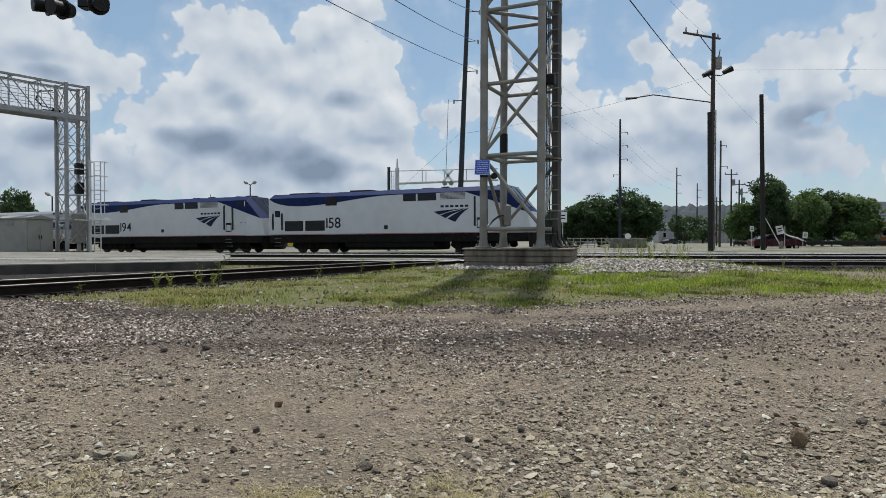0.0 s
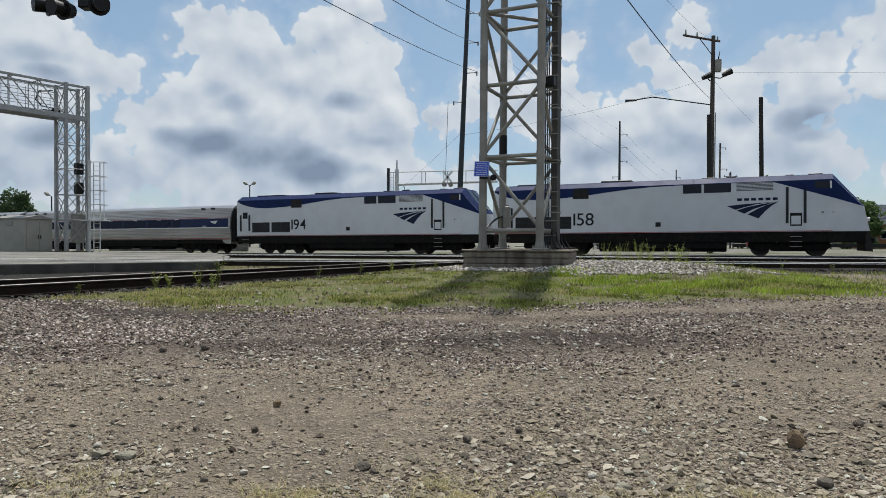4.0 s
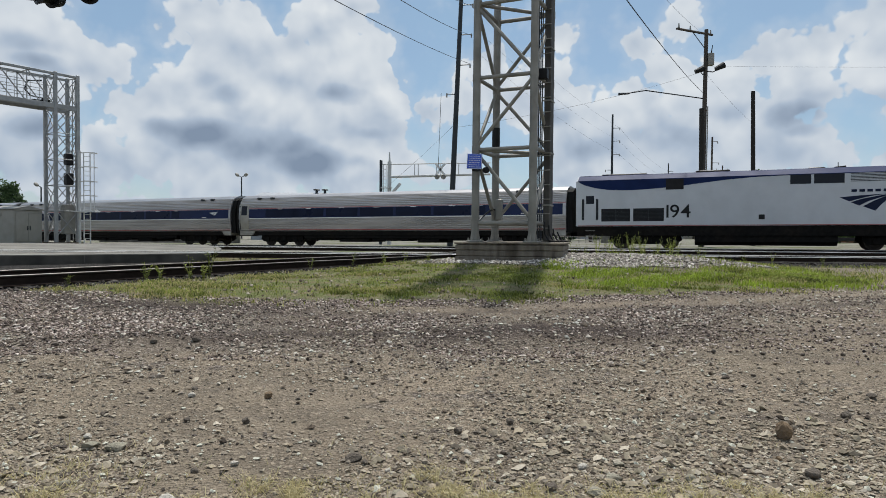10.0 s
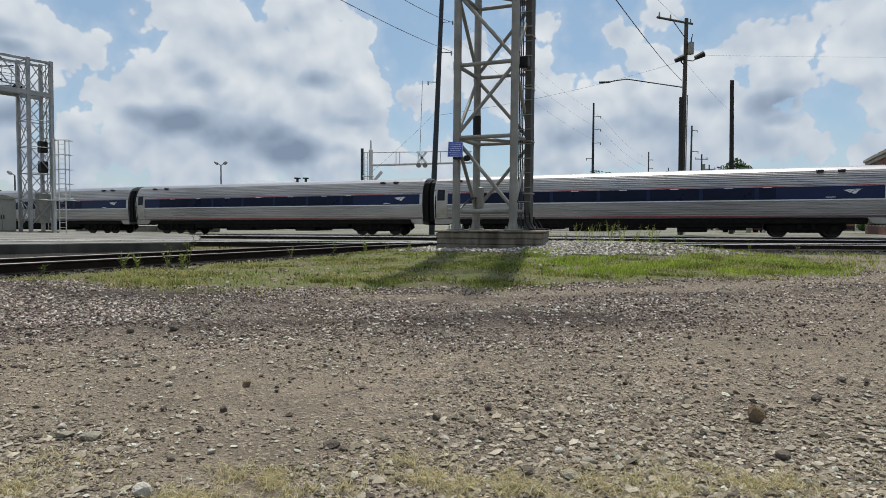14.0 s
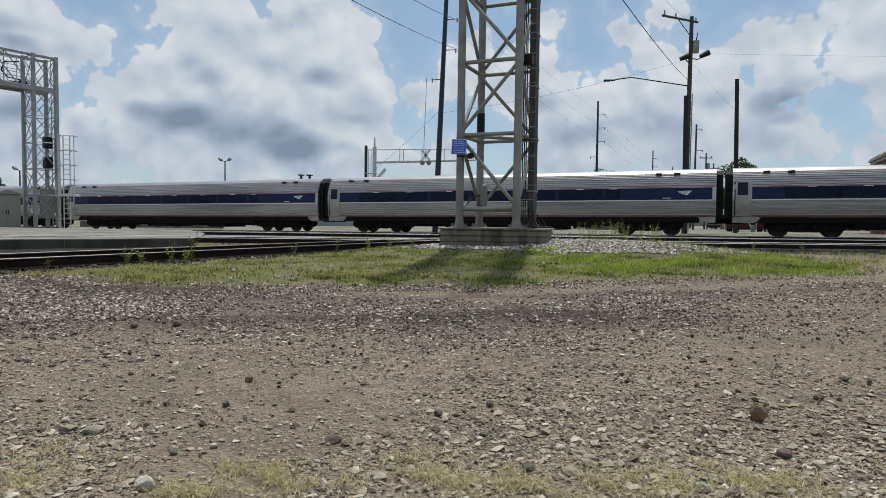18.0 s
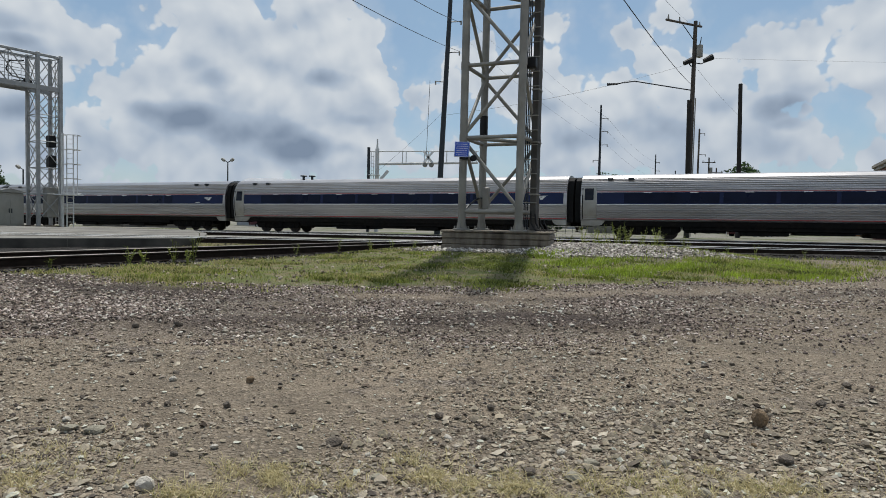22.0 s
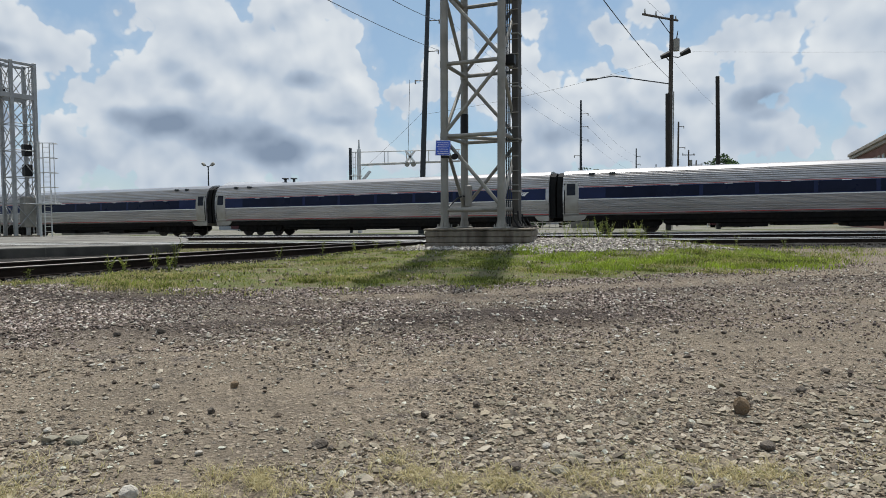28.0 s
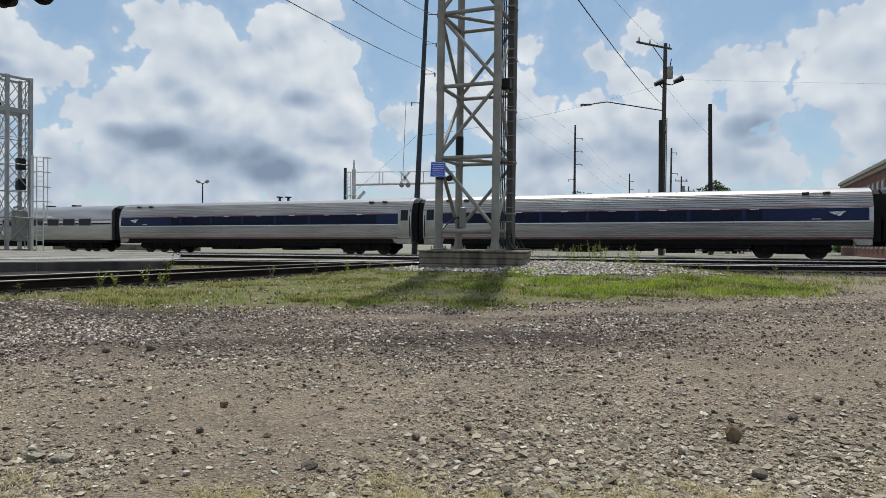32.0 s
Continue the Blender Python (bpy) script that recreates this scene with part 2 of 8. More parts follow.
# ---- mesh tools ----
class Shape:
    """Collects vertices and faces for one mesh."""

    def __init__(self):
        self.v, self.f = [], []

    def add(self, verts, faces):
        n = len(self.v)
        self.v.extend(tuple(p) for p in verts)
        self.f.extend(tuple(i + n for i in face) for face in faces)
        return self

    def box(self, x0, x1, y0, y1, z0, z1, bevel=0.0, m=None):
        b = min(bevel, (x1 - x0) / 3, (y1 - y0) / 3, (z1 - z0) / 3)
        if b <= 0:
            vs = [(x, y, z) for z in (z0, z1) for x, y in ((x0, y0), (x1, y0), (x1, y1), (x0, y1))]
            fs = [(3, 2, 1, 0), (4, 5, 6, 7), (0, 1, 5, 4), (1, 2, 6, 5), (2, 3, 7, 6), (3, 0, 4, 7)]
        else:
            vs = []
            for z, inset in ((z0, b), (z0 + b, 0), (z1 - b, 0), (z1, b)):
                a, c = x0 + inset, x1 - inset
                d, e = y0 + inset, y1 - inset
                k = b * 0.7
                vs += [(a + k, d, z), (c - k, d, z), (c, d + k, z), (c, e - k, z), (c - k, e, z), (a + k, e, z), (a, e - k, z), (a, d + k, z)]
            fs = [tuple(reversed(range(8))), tuple(range(24, 32))]
            for r in range(3):
                fs += [(r * 8 + i, r * 8 + (i + 1) % 8, r * 8 + 8 + (i + 1) % 8, r * 8 + 8 + i) for i in range(8)]
        if m is not None:
            vs = [m @ Vector(p) for p in vs]
        return self.add(vs, fs)

    def rod(self, p0, p1, r0, r1=None, seg=8):
        p0, p1 = Vector(p0), Vector(p1)
        r1 = r0 if r1 is None else r1
        d = (p1 - p0).normalized()
        side = d.orthogonal().normalized()
        up = d.cross(side)
        vs = []
        for p, r in ((p0, r0), (p1, r1)):
            vs += [p + (side * math.cos(a) + up * math.sin(a)) * r for a in (2 * math.pi * i / seg for i in range(seg))]
        fs = [(i, (i + 1) % seg, seg + (i + 1) % seg, seg + i) for i in range(seg)]
        fs += [tuple(reversed(range(seg))), tuple(range(seg, 2 * seg))]
        return self.add(vs, fs)

    def tube(self, pts, r, seg=6):
        for a, b in zip(pts, pts[1:]):
            self.rod(a, b, r, r, seg)
        return self

    def prism(self, outline, y0, y1, axis="y"):
        """Outline of (x, z) pairs, swept from y0 to y1."""
        n = len(outline)
        vs = [(x, y, z) if axis == "y" else ((y, x, z) if axis == "x" else (x, z, y)) for y in (y0, y1) for x, z in outline]
        fs = [tuple(range(n)), tuple(reversed(range(n, 2 * n)))] + [(i, n + i, n + (i + 1) % n, (i + 1) % n) for i in range(n)]
        return self.add(vs, fs)

    def turned(self, profile, centre=(0, 0, 0), seg=16, m=None):
        """Profile of (radius, height) pairs turned round the z axis."""
        vs, fs = [], []
        k = len(profile)
        for i in range(seg):
            a = 2 * math.pi * i / seg
            vs += [(centre[0] + r * math.cos(a), centre[1] + r * math.sin(a), centre[2] + h) for r, h in profile]
        for i in range(seg):
            j = (i + 1) % seg
            fs += [(i * k + q, j * k + q, j * k + q + 1, i * k + q + 1) for q in range(k - 1)]
        fs += [tuple(j * k for j in reversed(range(seg))), tuple(j * k + k - 1 for j in range(seg))]
        if m is not None:
            vs = [m @ Vector(p) for p in vs]
        return self.add(vs, fs)

    def mesh(self, name, smooth=35):
        me = bpy.data.meshes.new(name)
        me.from_pydata(self.v, [], self.f)
        if smooth:
            me.polygons.foreach_set("use_smooth", [True] * len(me.polygons))
            me.set_sharp_from_angle(angle=radians(smooth))
        me.update()
        return me


def fix_normals(me):
    bm = bmesh.new()
    bm.from_mesh(me)
    bmesh.ops.recalc_face_normals(bm, faces=bm.faces)
    bm.to_mesh(me)
    bm.free()
    return me


def part(name, shape, material, parent=None, label="", smooth=35, fix=True):
    me = shape if isinstance(shape, bpy.types.Mesh) else shape.mesh(name, smooth)
    if fix and not isinstance(shape, bpy.types.Mesh):
        fix_normals(me)
        if smooth:
            me.set_sharp_from_angle(angle=radians(smooth))
    if material is not None and not me.materials:
        me.materials.append(material)
    ob = new(name, me)
    if parent is not None:
        ob.parent = parent
    if label:
        ob["label"] = label
    return ob


def thing(name, label, category, at=(0, 0, 0), turn=0, group="", kind=""):
    ob = new(name)
    ob.empty_display_size = 0.2
    ob.matrix_basis = pose(*at, 0, 0, turn)
    return tagged(ob, label, category, group, kind)


# ---- materials ----
def material(name, base, rough=0.6, metal=0.0, vary=0.12, scale=4.0, bump=0.0, bump_scale=40.0, second=None, second_scale=0.8, second_amount=0.5,
             stretch=(1, 1, 1), per_object=0.0, spec=0.5, coat=0.0):
    """Principled surface with two scales of variation and a fine relief."""
    mt = bpy.data.materials.new(name)
    mt.use_nodes = True
    n, l = mt.node_tree.nodes, mt.node_tree.links
    b = n["Principled BSDF"]
    b.inputs["Roughness"].default_value, b.inputs["Metallic"].default_value = rough, metal
    b.inputs["Specular IOR Level"].default_value = spec
    b.inputs["Coat Weight"].default_value = coat
    tc = n.new("ShaderNodeTexCoord")
    mp = n.new("ShaderNodeMapping")
    mp.inputs["Scale"].default_value = stretch
    l.new(tc.outputs["Object"], mp.inputs[0])
    fine = n.new("ShaderNodeTexNoise")
    fine.inputs["Scale"].default_value, fine.inputs["Detail"].default_value = scale, 6
    l.new(mp.outputs[0], fine.inputs["Vector"])
    coarse = n.new("ShaderNodeTexNoise")
    coarse.inputs["Scale"].default_value, coarse.inputs["Detail"].default_value = second_scale, 4
    l.new(mp.outputs[0], coarse.inputs["Vector"])
    ramp = n.new("ShaderNodeMapRange")
    ramp.inputs[1].default_value, ramp.inputs[2].default_value = 0.3, 0.7
    ramp.inputs[3].default_value, ramp.inputs[4].default_value = 1 - vary, 1 + vary
    l.new(fine.outputs[0], ramp.inputs[0])
    col = n.new("ShaderNodeMix")
    col.data_type = "RGBA"
    col.inputs[6].default_value = (*base, 1)
    col.inputs[7].default_value = (*(second or tuple(c * 0.75 for c in base)), 1)
    fac = n.new("ShaderNodeMapRange")
    fac.interpolation_type = "SMOOTHSTEP"
    fac.inputs[1].default_value, fac.inputs[2].default_value, fac.inputs[4].default_value = 0.42, 0.66, second_amount
    l.new(coarse.outputs[0], fac.inputs[0])
    l.new(fac.outputs[0], col.inputs[0])
    mul = n.new("ShaderNodeVectorMath")
    mul.operation = "SCALE"
    l.new(col.outputs[2], mul.inputs[0])
    level = ramp.outputs[0]
    if per_object:
        info = n.new("ShaderNodeObjectInfo")
        rr = n.new("ShaderNodeMapRange")
        rr.inputs[3].default_value, rr.inputs[4].default_value = 1 - per_object, 1 + per_object
        l.new(info.outputs["Random"], rr.inputs[0])
        m2 = n.new("ShaderNodeMath")
        m2.operation = "MULTIPLY"
        l.new(level, m2.inputs[0])
        l.new(rr.outputs[0], m2.inputs[1])
        level = m2.outputs[0]
    l.new(level, mul.inputs["Scale"])
    l.new(mul.outputs[0], b.inputs["Base Color"])
    rv = n.new("ShaderNodeMapRange")
    rv.inputs[3].default_value, rv.inputs[4].default_value = max(0.03, rough - 0.1), min(1, rough + 0.1)
    l.new(coarse.outputs[0], rv.inputs[0])
    l.new(rv.outputs[0], b.inputs["Roughness"])
    if bump:
        bn = n.new("ShaderNodeTexNoise")
        bn.inputs["Scale"].default_value, bn.inputs["Detail"].default_value = bump_scale, 5
        l.new(mp.outputs[0], bn.inputs["Vector"])
        bp = n.new("ShaderNodeBump")
        bp.inputs["Strength"].default_value, bp.inputs["Distance"].default_value = bump, 0.02
        l.new(bn.outputs[0], bp.inputs["Height"])
        l.new(bp.outputs[0], b.inputs["Normal"])
    return mt


M = {
    "stainless": material("fluted stainless steel", (0.43, 0.418, 0.418), 0.34, 0.82, 0.16, 1.2, second=(0.33, 0.312, 0.312), second_scale=0.35, stretch=(0.3, 1, 2.5)),
    "stainless_dirty": material("dull stainless end doors", (0.36, 0.345, 0.315), 0.42, 0.6, 0.15, 2.0, second=(0.22, 0.20, 0.165), second_scale=0.9),
    "band": material("dark blue window band", (0.009, 0.018, 0.066), 0.35, 0.0, 0.15, 2.0, second=(0.007, 0.012, 0.042), stretch=(0.4, 1, 1), spec=0.2),
    "glass": material("dark tinted window glass", (0.004, 0.006, 0.014), 0.12, 0.0, 0.1, 1.0, spec=0.25),
    "coach_glass": material("navy tinted coach glass", (0.006, 0.010, 0.030), 0.3, 0.0, 0.2, 1.0, spec=0.12),
    "rubber": material("black rubber diaphragm", (0.008, 0.008, 0.008), 0.8, 0.0, 0.3, 6.0, bump=0.3, spec=0.15),
    "red": material("red sill stripe", (0.32, 0.035, 0.03), 0.45, 0.0, 0.15, 3.0),
    "white": material("white stripe paint", (0.74, 0.74, 0.74), 0.4, 0.0, 0.08, 3.0),
    "silver": material("silver grey locomotive paint", (0.52, 0.535, 0.56), 0.36, 0.10, 0.05, 1.5, second=(0.47, 0.485, 0.505), second_scale=0.3, coat=0.2),
    "loco_blue": material("dark blue locomotive paint", (0.010, 0.022, 0.085), 0.55, 0.0, 0.1, 1.5, spec=0.10),
    "emblem_blue": material("very dark blue emblem paint", (0.006, 0.012, 0.040), 0.5, 0.0, 0.1, 1.5, spec=0.2),
    "underframe": material("sooty black underframe", (0.008, 0.0075, 0.007), 0.85, 0.0, 0.4, 5.0, bump=0.4, second=(0.018, 0.014, 0.011), spec=0.15),
    "wheel": material("worn steel wheel", (0.05, 0.04, 0.035), 0.55, 0.5, 0.3, 8.0),
    "black": material("black paint", (0.010, 0.010, 0.011), 0.5, 0.0, 0.3, 4.0, spec=0.25),
    "gal": material("weathered galvanised steel", (0.245, 0.237, 0.215), 0.6, 0.15, 0.16, 3.0, bump=0.15, second=(0.16, 0.15, 0.13), second_scale=1.2),
    "gal_light": material("pale galvanised steel", (0.52, 0.53, 0.53), 0.7, 0.0, 0.12, 3.0, second=(0.38, 0.38, 0.38)),
    "gal_bridge": material("dull galvanised bridge steel", (0.29, 0.298, 0.302), 0.6, 0.2, 0.14, 3.0, second=(0.25, 0.25, 0.25)),
    "concrete": material("brown-grey weathered concrete", (0.175, 0.150, 0.118), 0.9, 0.0, 0.25, 5.0, bump=0.5, bump_scale=25, second=(0.060, 0.048, 0.036), second_scale=1.6, second_amount=0.85, stretch=(2.2, 2.2, 0.5)),
    "slab": material("pale worn concrete paving", (0.185, 0.177, 0.158), 0.9, 0.0, 0.22, 2.5, bump=0.4, second=(0.085, 0.080, 0.069), second_scale=0.45, second_amount=0.75, spec=0.25),
    "rail_top": material("bright worn rail head", (0.62, 0.61, 0.59), 0.45, 0.0, 0.12, 3.0, spec=0.4),
    "rail_dull": material("dull brown-grey rail head", (0.16, 0.14, 0.12), 0.5, 0.3, 0.25, 3.0, second=(0.05, 0.04, 0.034), second_scale=1.5),
    "slab_edge": material("stained slab edge with shade in its tone", (0.075, 0.068, 0.058), 0.95, 0.0, 0.3, 2.5, bump=0.4, second=(0.028, 0.026, 0.023), second_scale=0.8),
    "rail_rust": material("rusty rail side", (0.022, 0.015, 0.011), 0.9, 0.0, 0.3, 8.0, bump=0.3, second=(0.016, 0.011, 0.009), spec=0.15),
    "tie": material("dark creosoted wood tie", (0.014, 0.012, 0.010), 0.95, 0.0, 0.35, 6.0, bump=0.6, per_object=0.3, stretch=(1, 1, 4), spec=0.15),
    "wood": material("weathered utility pole wood", (0.055, 0.045, 0.038), 0.85, 0.0, 0.3, 3.0, bump=0.4, stretch=(6, 6, 0.5), second=(0.09, 0.075, 0.06)),
    "dark_steel": material("dark painted steel", (0.02, 0.026, 0.032), 0.5, 0.3, 0.2, 3.0),
    "old_wood": material("black old pole wood", (0.022, 0.019, 0.017), 0.9, 0.0, 0.3, 3.0, bump=0.4, stretch=(6, 6, 0.5)),
    "wire": material("black cable", (0.012, 0.012, 0.013), 0.6, 0.0, 0.1, 3.0),
    "sign_blue": material("blue sign enamel", (0.030, 0.10, 0.58), 0.4, 0.0, 0.1, 6.0),
    "beige": material("beige painted steel housing", (0.27, 0.262, 0.235), 0.6, 0.05, 0.08, 2.0, second=(0.21, 0.202, 0.175)),
    "bark": material("tree bark", (0.06, 0.045, 0.032), 0.9, 0.0, 0.3, 8.0, bump=0.6, stretch=(3, 3, 0.6)),
    "brick_wall": material("red brick wall", (0.15, 0.065, 0.045), 0.9, 0.0, 0.25, 9.0, bump=0.3, second=(0.11, 0.05, 0.036)),
    "trim_stone": material("pale stone trim", (0.30, 0.27, 0.23), 0.8, 0.0, 0.1, 3.0),
    "maroon": material("maroon car paint", (0.05, 0.010, 0.018), 0.25, 0.1, 0.05, 2.0, coat=0.6),
    "yellow": material("yellow paint", (0.62, 0.40, 0.03), 0.5, 0.0, 0.1, 2.0),
    "roof_metal": material("pale metal roofing", (0.27, 0.285, 0.31), 0.6, 0.1, 0.06, 1.0, second=(0.22, 0.235, 0.255)),
}


# ---- ground ----
def smooth(a, b, v):
    k = min(1.0, max(0.0, (v - a) / (b - a)))
    return k * k * (3 - 2 * k)


GRASS_EDGE = [(-16, 12.6), (-9.5, 10.9), (-7.3, 9.4), (-4.3, 8.1), (-1.0, 8.2), (2.9, 9.1), (6.4, 10.4), (10, 13.5), (30, 17)]


def grass_edge(x):
    """Where the gravel lot ends and the grass begins."""
    for (x0, y0), (x1, y1) in zip(GRASS_EDGE, GRASS_EDGE[1:]):
        if x0 <= x <= x1:
            return y0 + (y1 - y0) * (x - x0) / (x1 - x0)
    return GRASS_EDGE[0][1] if x < GRASS_EDGE[0][0] else GRASS_EDGE[-1][1]


# left track: passes the point, along the direction; right track runs along x
LEFT_AT, LEFT_DIR = Vector((-6.57, 12.2)), Vector((0.481, 0.877))
RIGHT_Y, NEAR_RAIL_Z = 22.5, 0.12
MIDDLE_AT, MIDDLE_DIR = Vector((5.0, 34.6)), Vector((0.996, -0.085))


def left_offset(x, y):
    """Distance from the left track's centre line, positive on the grass side."""
    return (x - LEFT_AT.x) * LEFT_DIR.y - (y - LEFT_AT.y) * LEFT_DIR.x


def ground_z(x, y):
    r = math.hypot(x, y)
    z = -0.30 + 0.27 * smooth(3, 11, r)
    if y > 8:
        z += 0.18 * smooth(10, 15.2, y) * smooth(-3.5, 0.5, x) * smooth(9, 4, x) * smooth(19.5, 17.8, y)
        z += 0.13 * smooth(13.6, 16.0, y) * smooth(1.2, 2.4, x) * smooth(8.0, 5.5, x) * smooth(20.2, 19.0, y)
        z -= 0.09 * smooth(17.5, 19.0, y) * smooth(21.6, 20.9, y) * smooth(-2, 2, x)
    # the ditch between the left track and the paved crossing
    d = left_offset(x, y)
    if d < 1.9 and y < 23:
        z -= 0.16 * smooth(1.9, 0.6, d) * smooth(23, 21.5, y)
    z -= 0.12 * smooth(24, 32, y)
    z -= 0.10 * smooth(34, 60, y)
    z -= 0.32 * smooth(-10, -45, x) * smooth(38, 45, y) * smooth(63, 56, y)
    return z


def grass_amount(x, y):
    e = grass_edge(x) + 0.5 * noise.noise((x * 0.5, 7.0, 0)) + 0.35 * noise.noise((x * 2.1, 3.0, 0))
    g = smooth(e - 0.30, e + 1.0, y) * (1 - smooth(19.3, 20.0, y))
    d = left_offset(x, y)
    g *= smooth(1.5, 2.1, d)
    # the verge thins out to bare gravel beyond the ballast
    g *= 1 - 0.93 * smooth(6.3, 7.6, x - 0.10 * (y - 11) + 0.6 * noise.noise((x * 0.7, y * 0.7, 23)))
    # green wedge beyond the left track
    g = max(g, 0.9 * smooth(-1.5, -2.0, d) * smooth(-9.4, -8.6, x + 0.25 * (y - 22)) * smooth(18.0, 19.5, y) * smooth(31.5, 29, y))
    # ballast spilled round the tower base
    b = math.hypot((x - 1.4) / 1.5, (y - 16.0))
    g *= smooth(1.25, 1.9, b + 0.4 * noise.noise((x * 1.3, y * 1.3, 4)))
    g *= 1 - 0.92 * smooth(12.6, 13.8, y - 0.22 * abs(x - 3) + 0.8 * noise.noise((x, y, 17))) * smooth(2.0, 2.8, x) * smooth(8.2, 6.8, x) * smooth(18.6, 18.0, y)
    return g


def bare_strip(x, y):
    """Trodden tan soil just before the grass."""
    e = grass_edge(x) - 0.55 + 0.3 * noise.noise((x * 0.7, 2.0, 11))
    return 0.95 * math.exp(-((y - e) / 0.50) ** 2) * smooth(-2.6, -1.0, x)


def bare_patch(x, y):
    """Smooth soil without stones."""
    w = 0.5 * noise.noise((x * 2, y * 2, 77))
    rut = 0.95 * smooth(1.5, 2.3, x + w) * smooth(4.7, 5.2, y + 0.5 * w) * smooth(6.7, 6.1, y - 0.05 * x + 0.5 * w)
    near = 0.9 * smooth(1.3, 0.6, math.hypot((x + 1.0) / 0.48, (y - 2.85) / 0.55) + w)
    wide = 0.70 * smooth(1.3, 0.7, math.hypot((x + 1.65) / 0.95, (y - 4.0) / 0.85) + w)
    return max(rut, near, wide)


def dark_soil(x, y):
    """Darker soil colour along the ruts and before the grass."""
    e = grass_edge(x)
    v = 0.35 * noise.noise((x * 0.8, y * 1.4, 50))
    rut = 0.95 * math.exp(-((y - 6.5 - 0.10 * x + v) / 0.26) ** 2) * smooth(3.0, 1.4, x) * smooth(-4.0, -1.5, x)
    edge = 0.95 * math.exp(-((y - e + 0.30 + v) / 0.45) ** 2) * smooth(-1.0, -2.6, x)
    far = 0.6 * math.exp(-((y - 7.7 - 0.16 * x + v) / 0.22) ** 2) * smooth(-3.5, -1.5, x)
    return max(rut, edge, far)


def spaced(stops):
    out = []
    for a, b, step in stops:
        n = max(1, round((b - a) / step))
        out += [a + (b - a) * i / n for i in range(n)]
    return out + [stops[-1][1]]


def build_ground():
    half = [(0, 6, 0.08), (6, 14, 0.16), (14, 40, 0.5), (40, 160, 8), (160, 2400, 160)]
    pos = spaced(half)
    xs = [-v for v in reversed(pos[1:])] + pos
    ys = spaced([(-600, -40, 80), (-40, -2, 2), (-2, 1.2, 0.4), (1.2, 6, 0.06), (6, 16, 0.10), (16, 24, 0.3), (24, 60, 1.0), (60, 200, 8), (200, 4200, 200)])
    verts, grass, pale, coarse, oily_shaded, soil_dark, bare = [], [], [], [], [], [], []
    for y in ys:
        for x in xs:
            z = ground_z(x, y)
            near = abs(x) < 14 and -2 < y < 22
            g = grass_amount(x, y) if near or (abs(x) < 40 and 8 < y < 33) else 0.0
            if near:
                z += 0.022 * noise.noise((x * 1.1, y * 1.1, 0)) + 0.010 * noise.noise((x * 4.3, y * 4.3, 5)) * (1 + g)
                # wheel ruts along the lot
                z -= 0.035 * math.exp(-((y - 5.9 - 0.12 * x) / 0.35) ** 2)
            verts.append((x, y, z))
            grass.append(g)
            pale.append(smooth(23.5, 25.5, y) * (1 - g))
            # coarse dark gravel in a band before the grass, and along the rut
            e = grass_edge(x)
            band = smooth(4.6, 6.8, y - 0.06 * x + 1.3 * noise.noise((x * 0.35, y * 0.5, 8))) if near else 0.0
            band = max(band * (1 - 0.75 * smooth(1.5, 3.5, x - 0.4 * (y - 6))), 0.95 * smooth(e - 1.2, e - 0.2, y) * smooth(-1.0, -3.0, x) if near else 0.0)
            band *= 1 - bare_strip(x, y)
            band = max(band, 0.8 * math.exp(-((y - 6.1 - 0.10 * x) / 0.32) ** 2) if near else 0.0)
            dark_amount = dark_soil(x, y) if near else 0.0
            soil_dark.append(dark_amount * (1 - g))
            bare.append(bare_patch(x, y) if near else 0.0)
            d = left_offset(x, y)
            w = 0.25 * noise.noise((x * 1.2, y * 1.2, 30))
            o = smooth(2.0, 1.6, d + w) * smooth(25, 23.5, y) * smooth(-16.0, -13.0, d) if d > -16 and y > 4 else 0.0
            # oily beds; past y 24 the dark ground paints the rails' shaded sides
            oily_shaded.append(max(o * (1 - g), max(smooth(1.9, 1.5, abs(y - RIGHT_Y) + w), smooth(3.3, 2.7, abs(y - RIGHT_Y) + w) * smooth(5.0, 7.0, x), 0.85 * smooth(36.6, 36.0, y + w) * smooth(23.5, 24.5, y) * smooth(2.0, 4.0, x)) if x > -5 else 0.0))
            coarse.append(band)
    w = len(xs)
    faces = [(j * w + i, j * w + i + 1, (j + 1) * w + i + 1, (j + 1) * w + i) for j in range(len(ys) - 1) for i in range(w - 1)]
    me = bpy.data.meshes.new("ground")
    me.from_pydata(verts, [], faces)
    me.polygons.foreach_set("use_smooth", [True] * len(faces))
    for name, values in (("grass", grass), ("pale", pale), ("coarse", coarse), ("oily_shaded", oily_shaded), ("soil_dark", soil_dark), ("bare", bare)):
        me.attributes.new(name, "FLOAT", "POINT").data.foreach_set("value", values)
    mt = bpy.data.materials.new("gravel lot, soil and thin grass")
    mt.use_nodes = True
    n, l = mt.node_tree.nodes, mt.node_tree.links
    b = n["Principled BSDF"]
    b.inputs["Roughness"].default_value = 0.95
    b.inputs["Specular IOR Level"].default_value = 0.25
    geo = n.new("ShaderNodeNewGeometry")

    def tex(scale, detail=5, rough=0.6):
        t = n.new("ShaderNodeTexNoise")
        t.inputs["Scale"].default_value, t.inputs["Detail"].default_value, t.inputs["Roughness"].default_value = scale, detail, rough
        l.new(geo.outputs["Position"], t.inputs["Vector"])
        return t.outputs[0]

    def steps(v, lo, hi):
        m = n.new("ShaderNodeMapRange")
        m.interpolation_type = "SMOOTHSTEP"
        m.inputs[1].default_value, m.inputs[2].default_value = lo, hi
        l.new(v, m.inputs[0])
        return m.outputs[0]

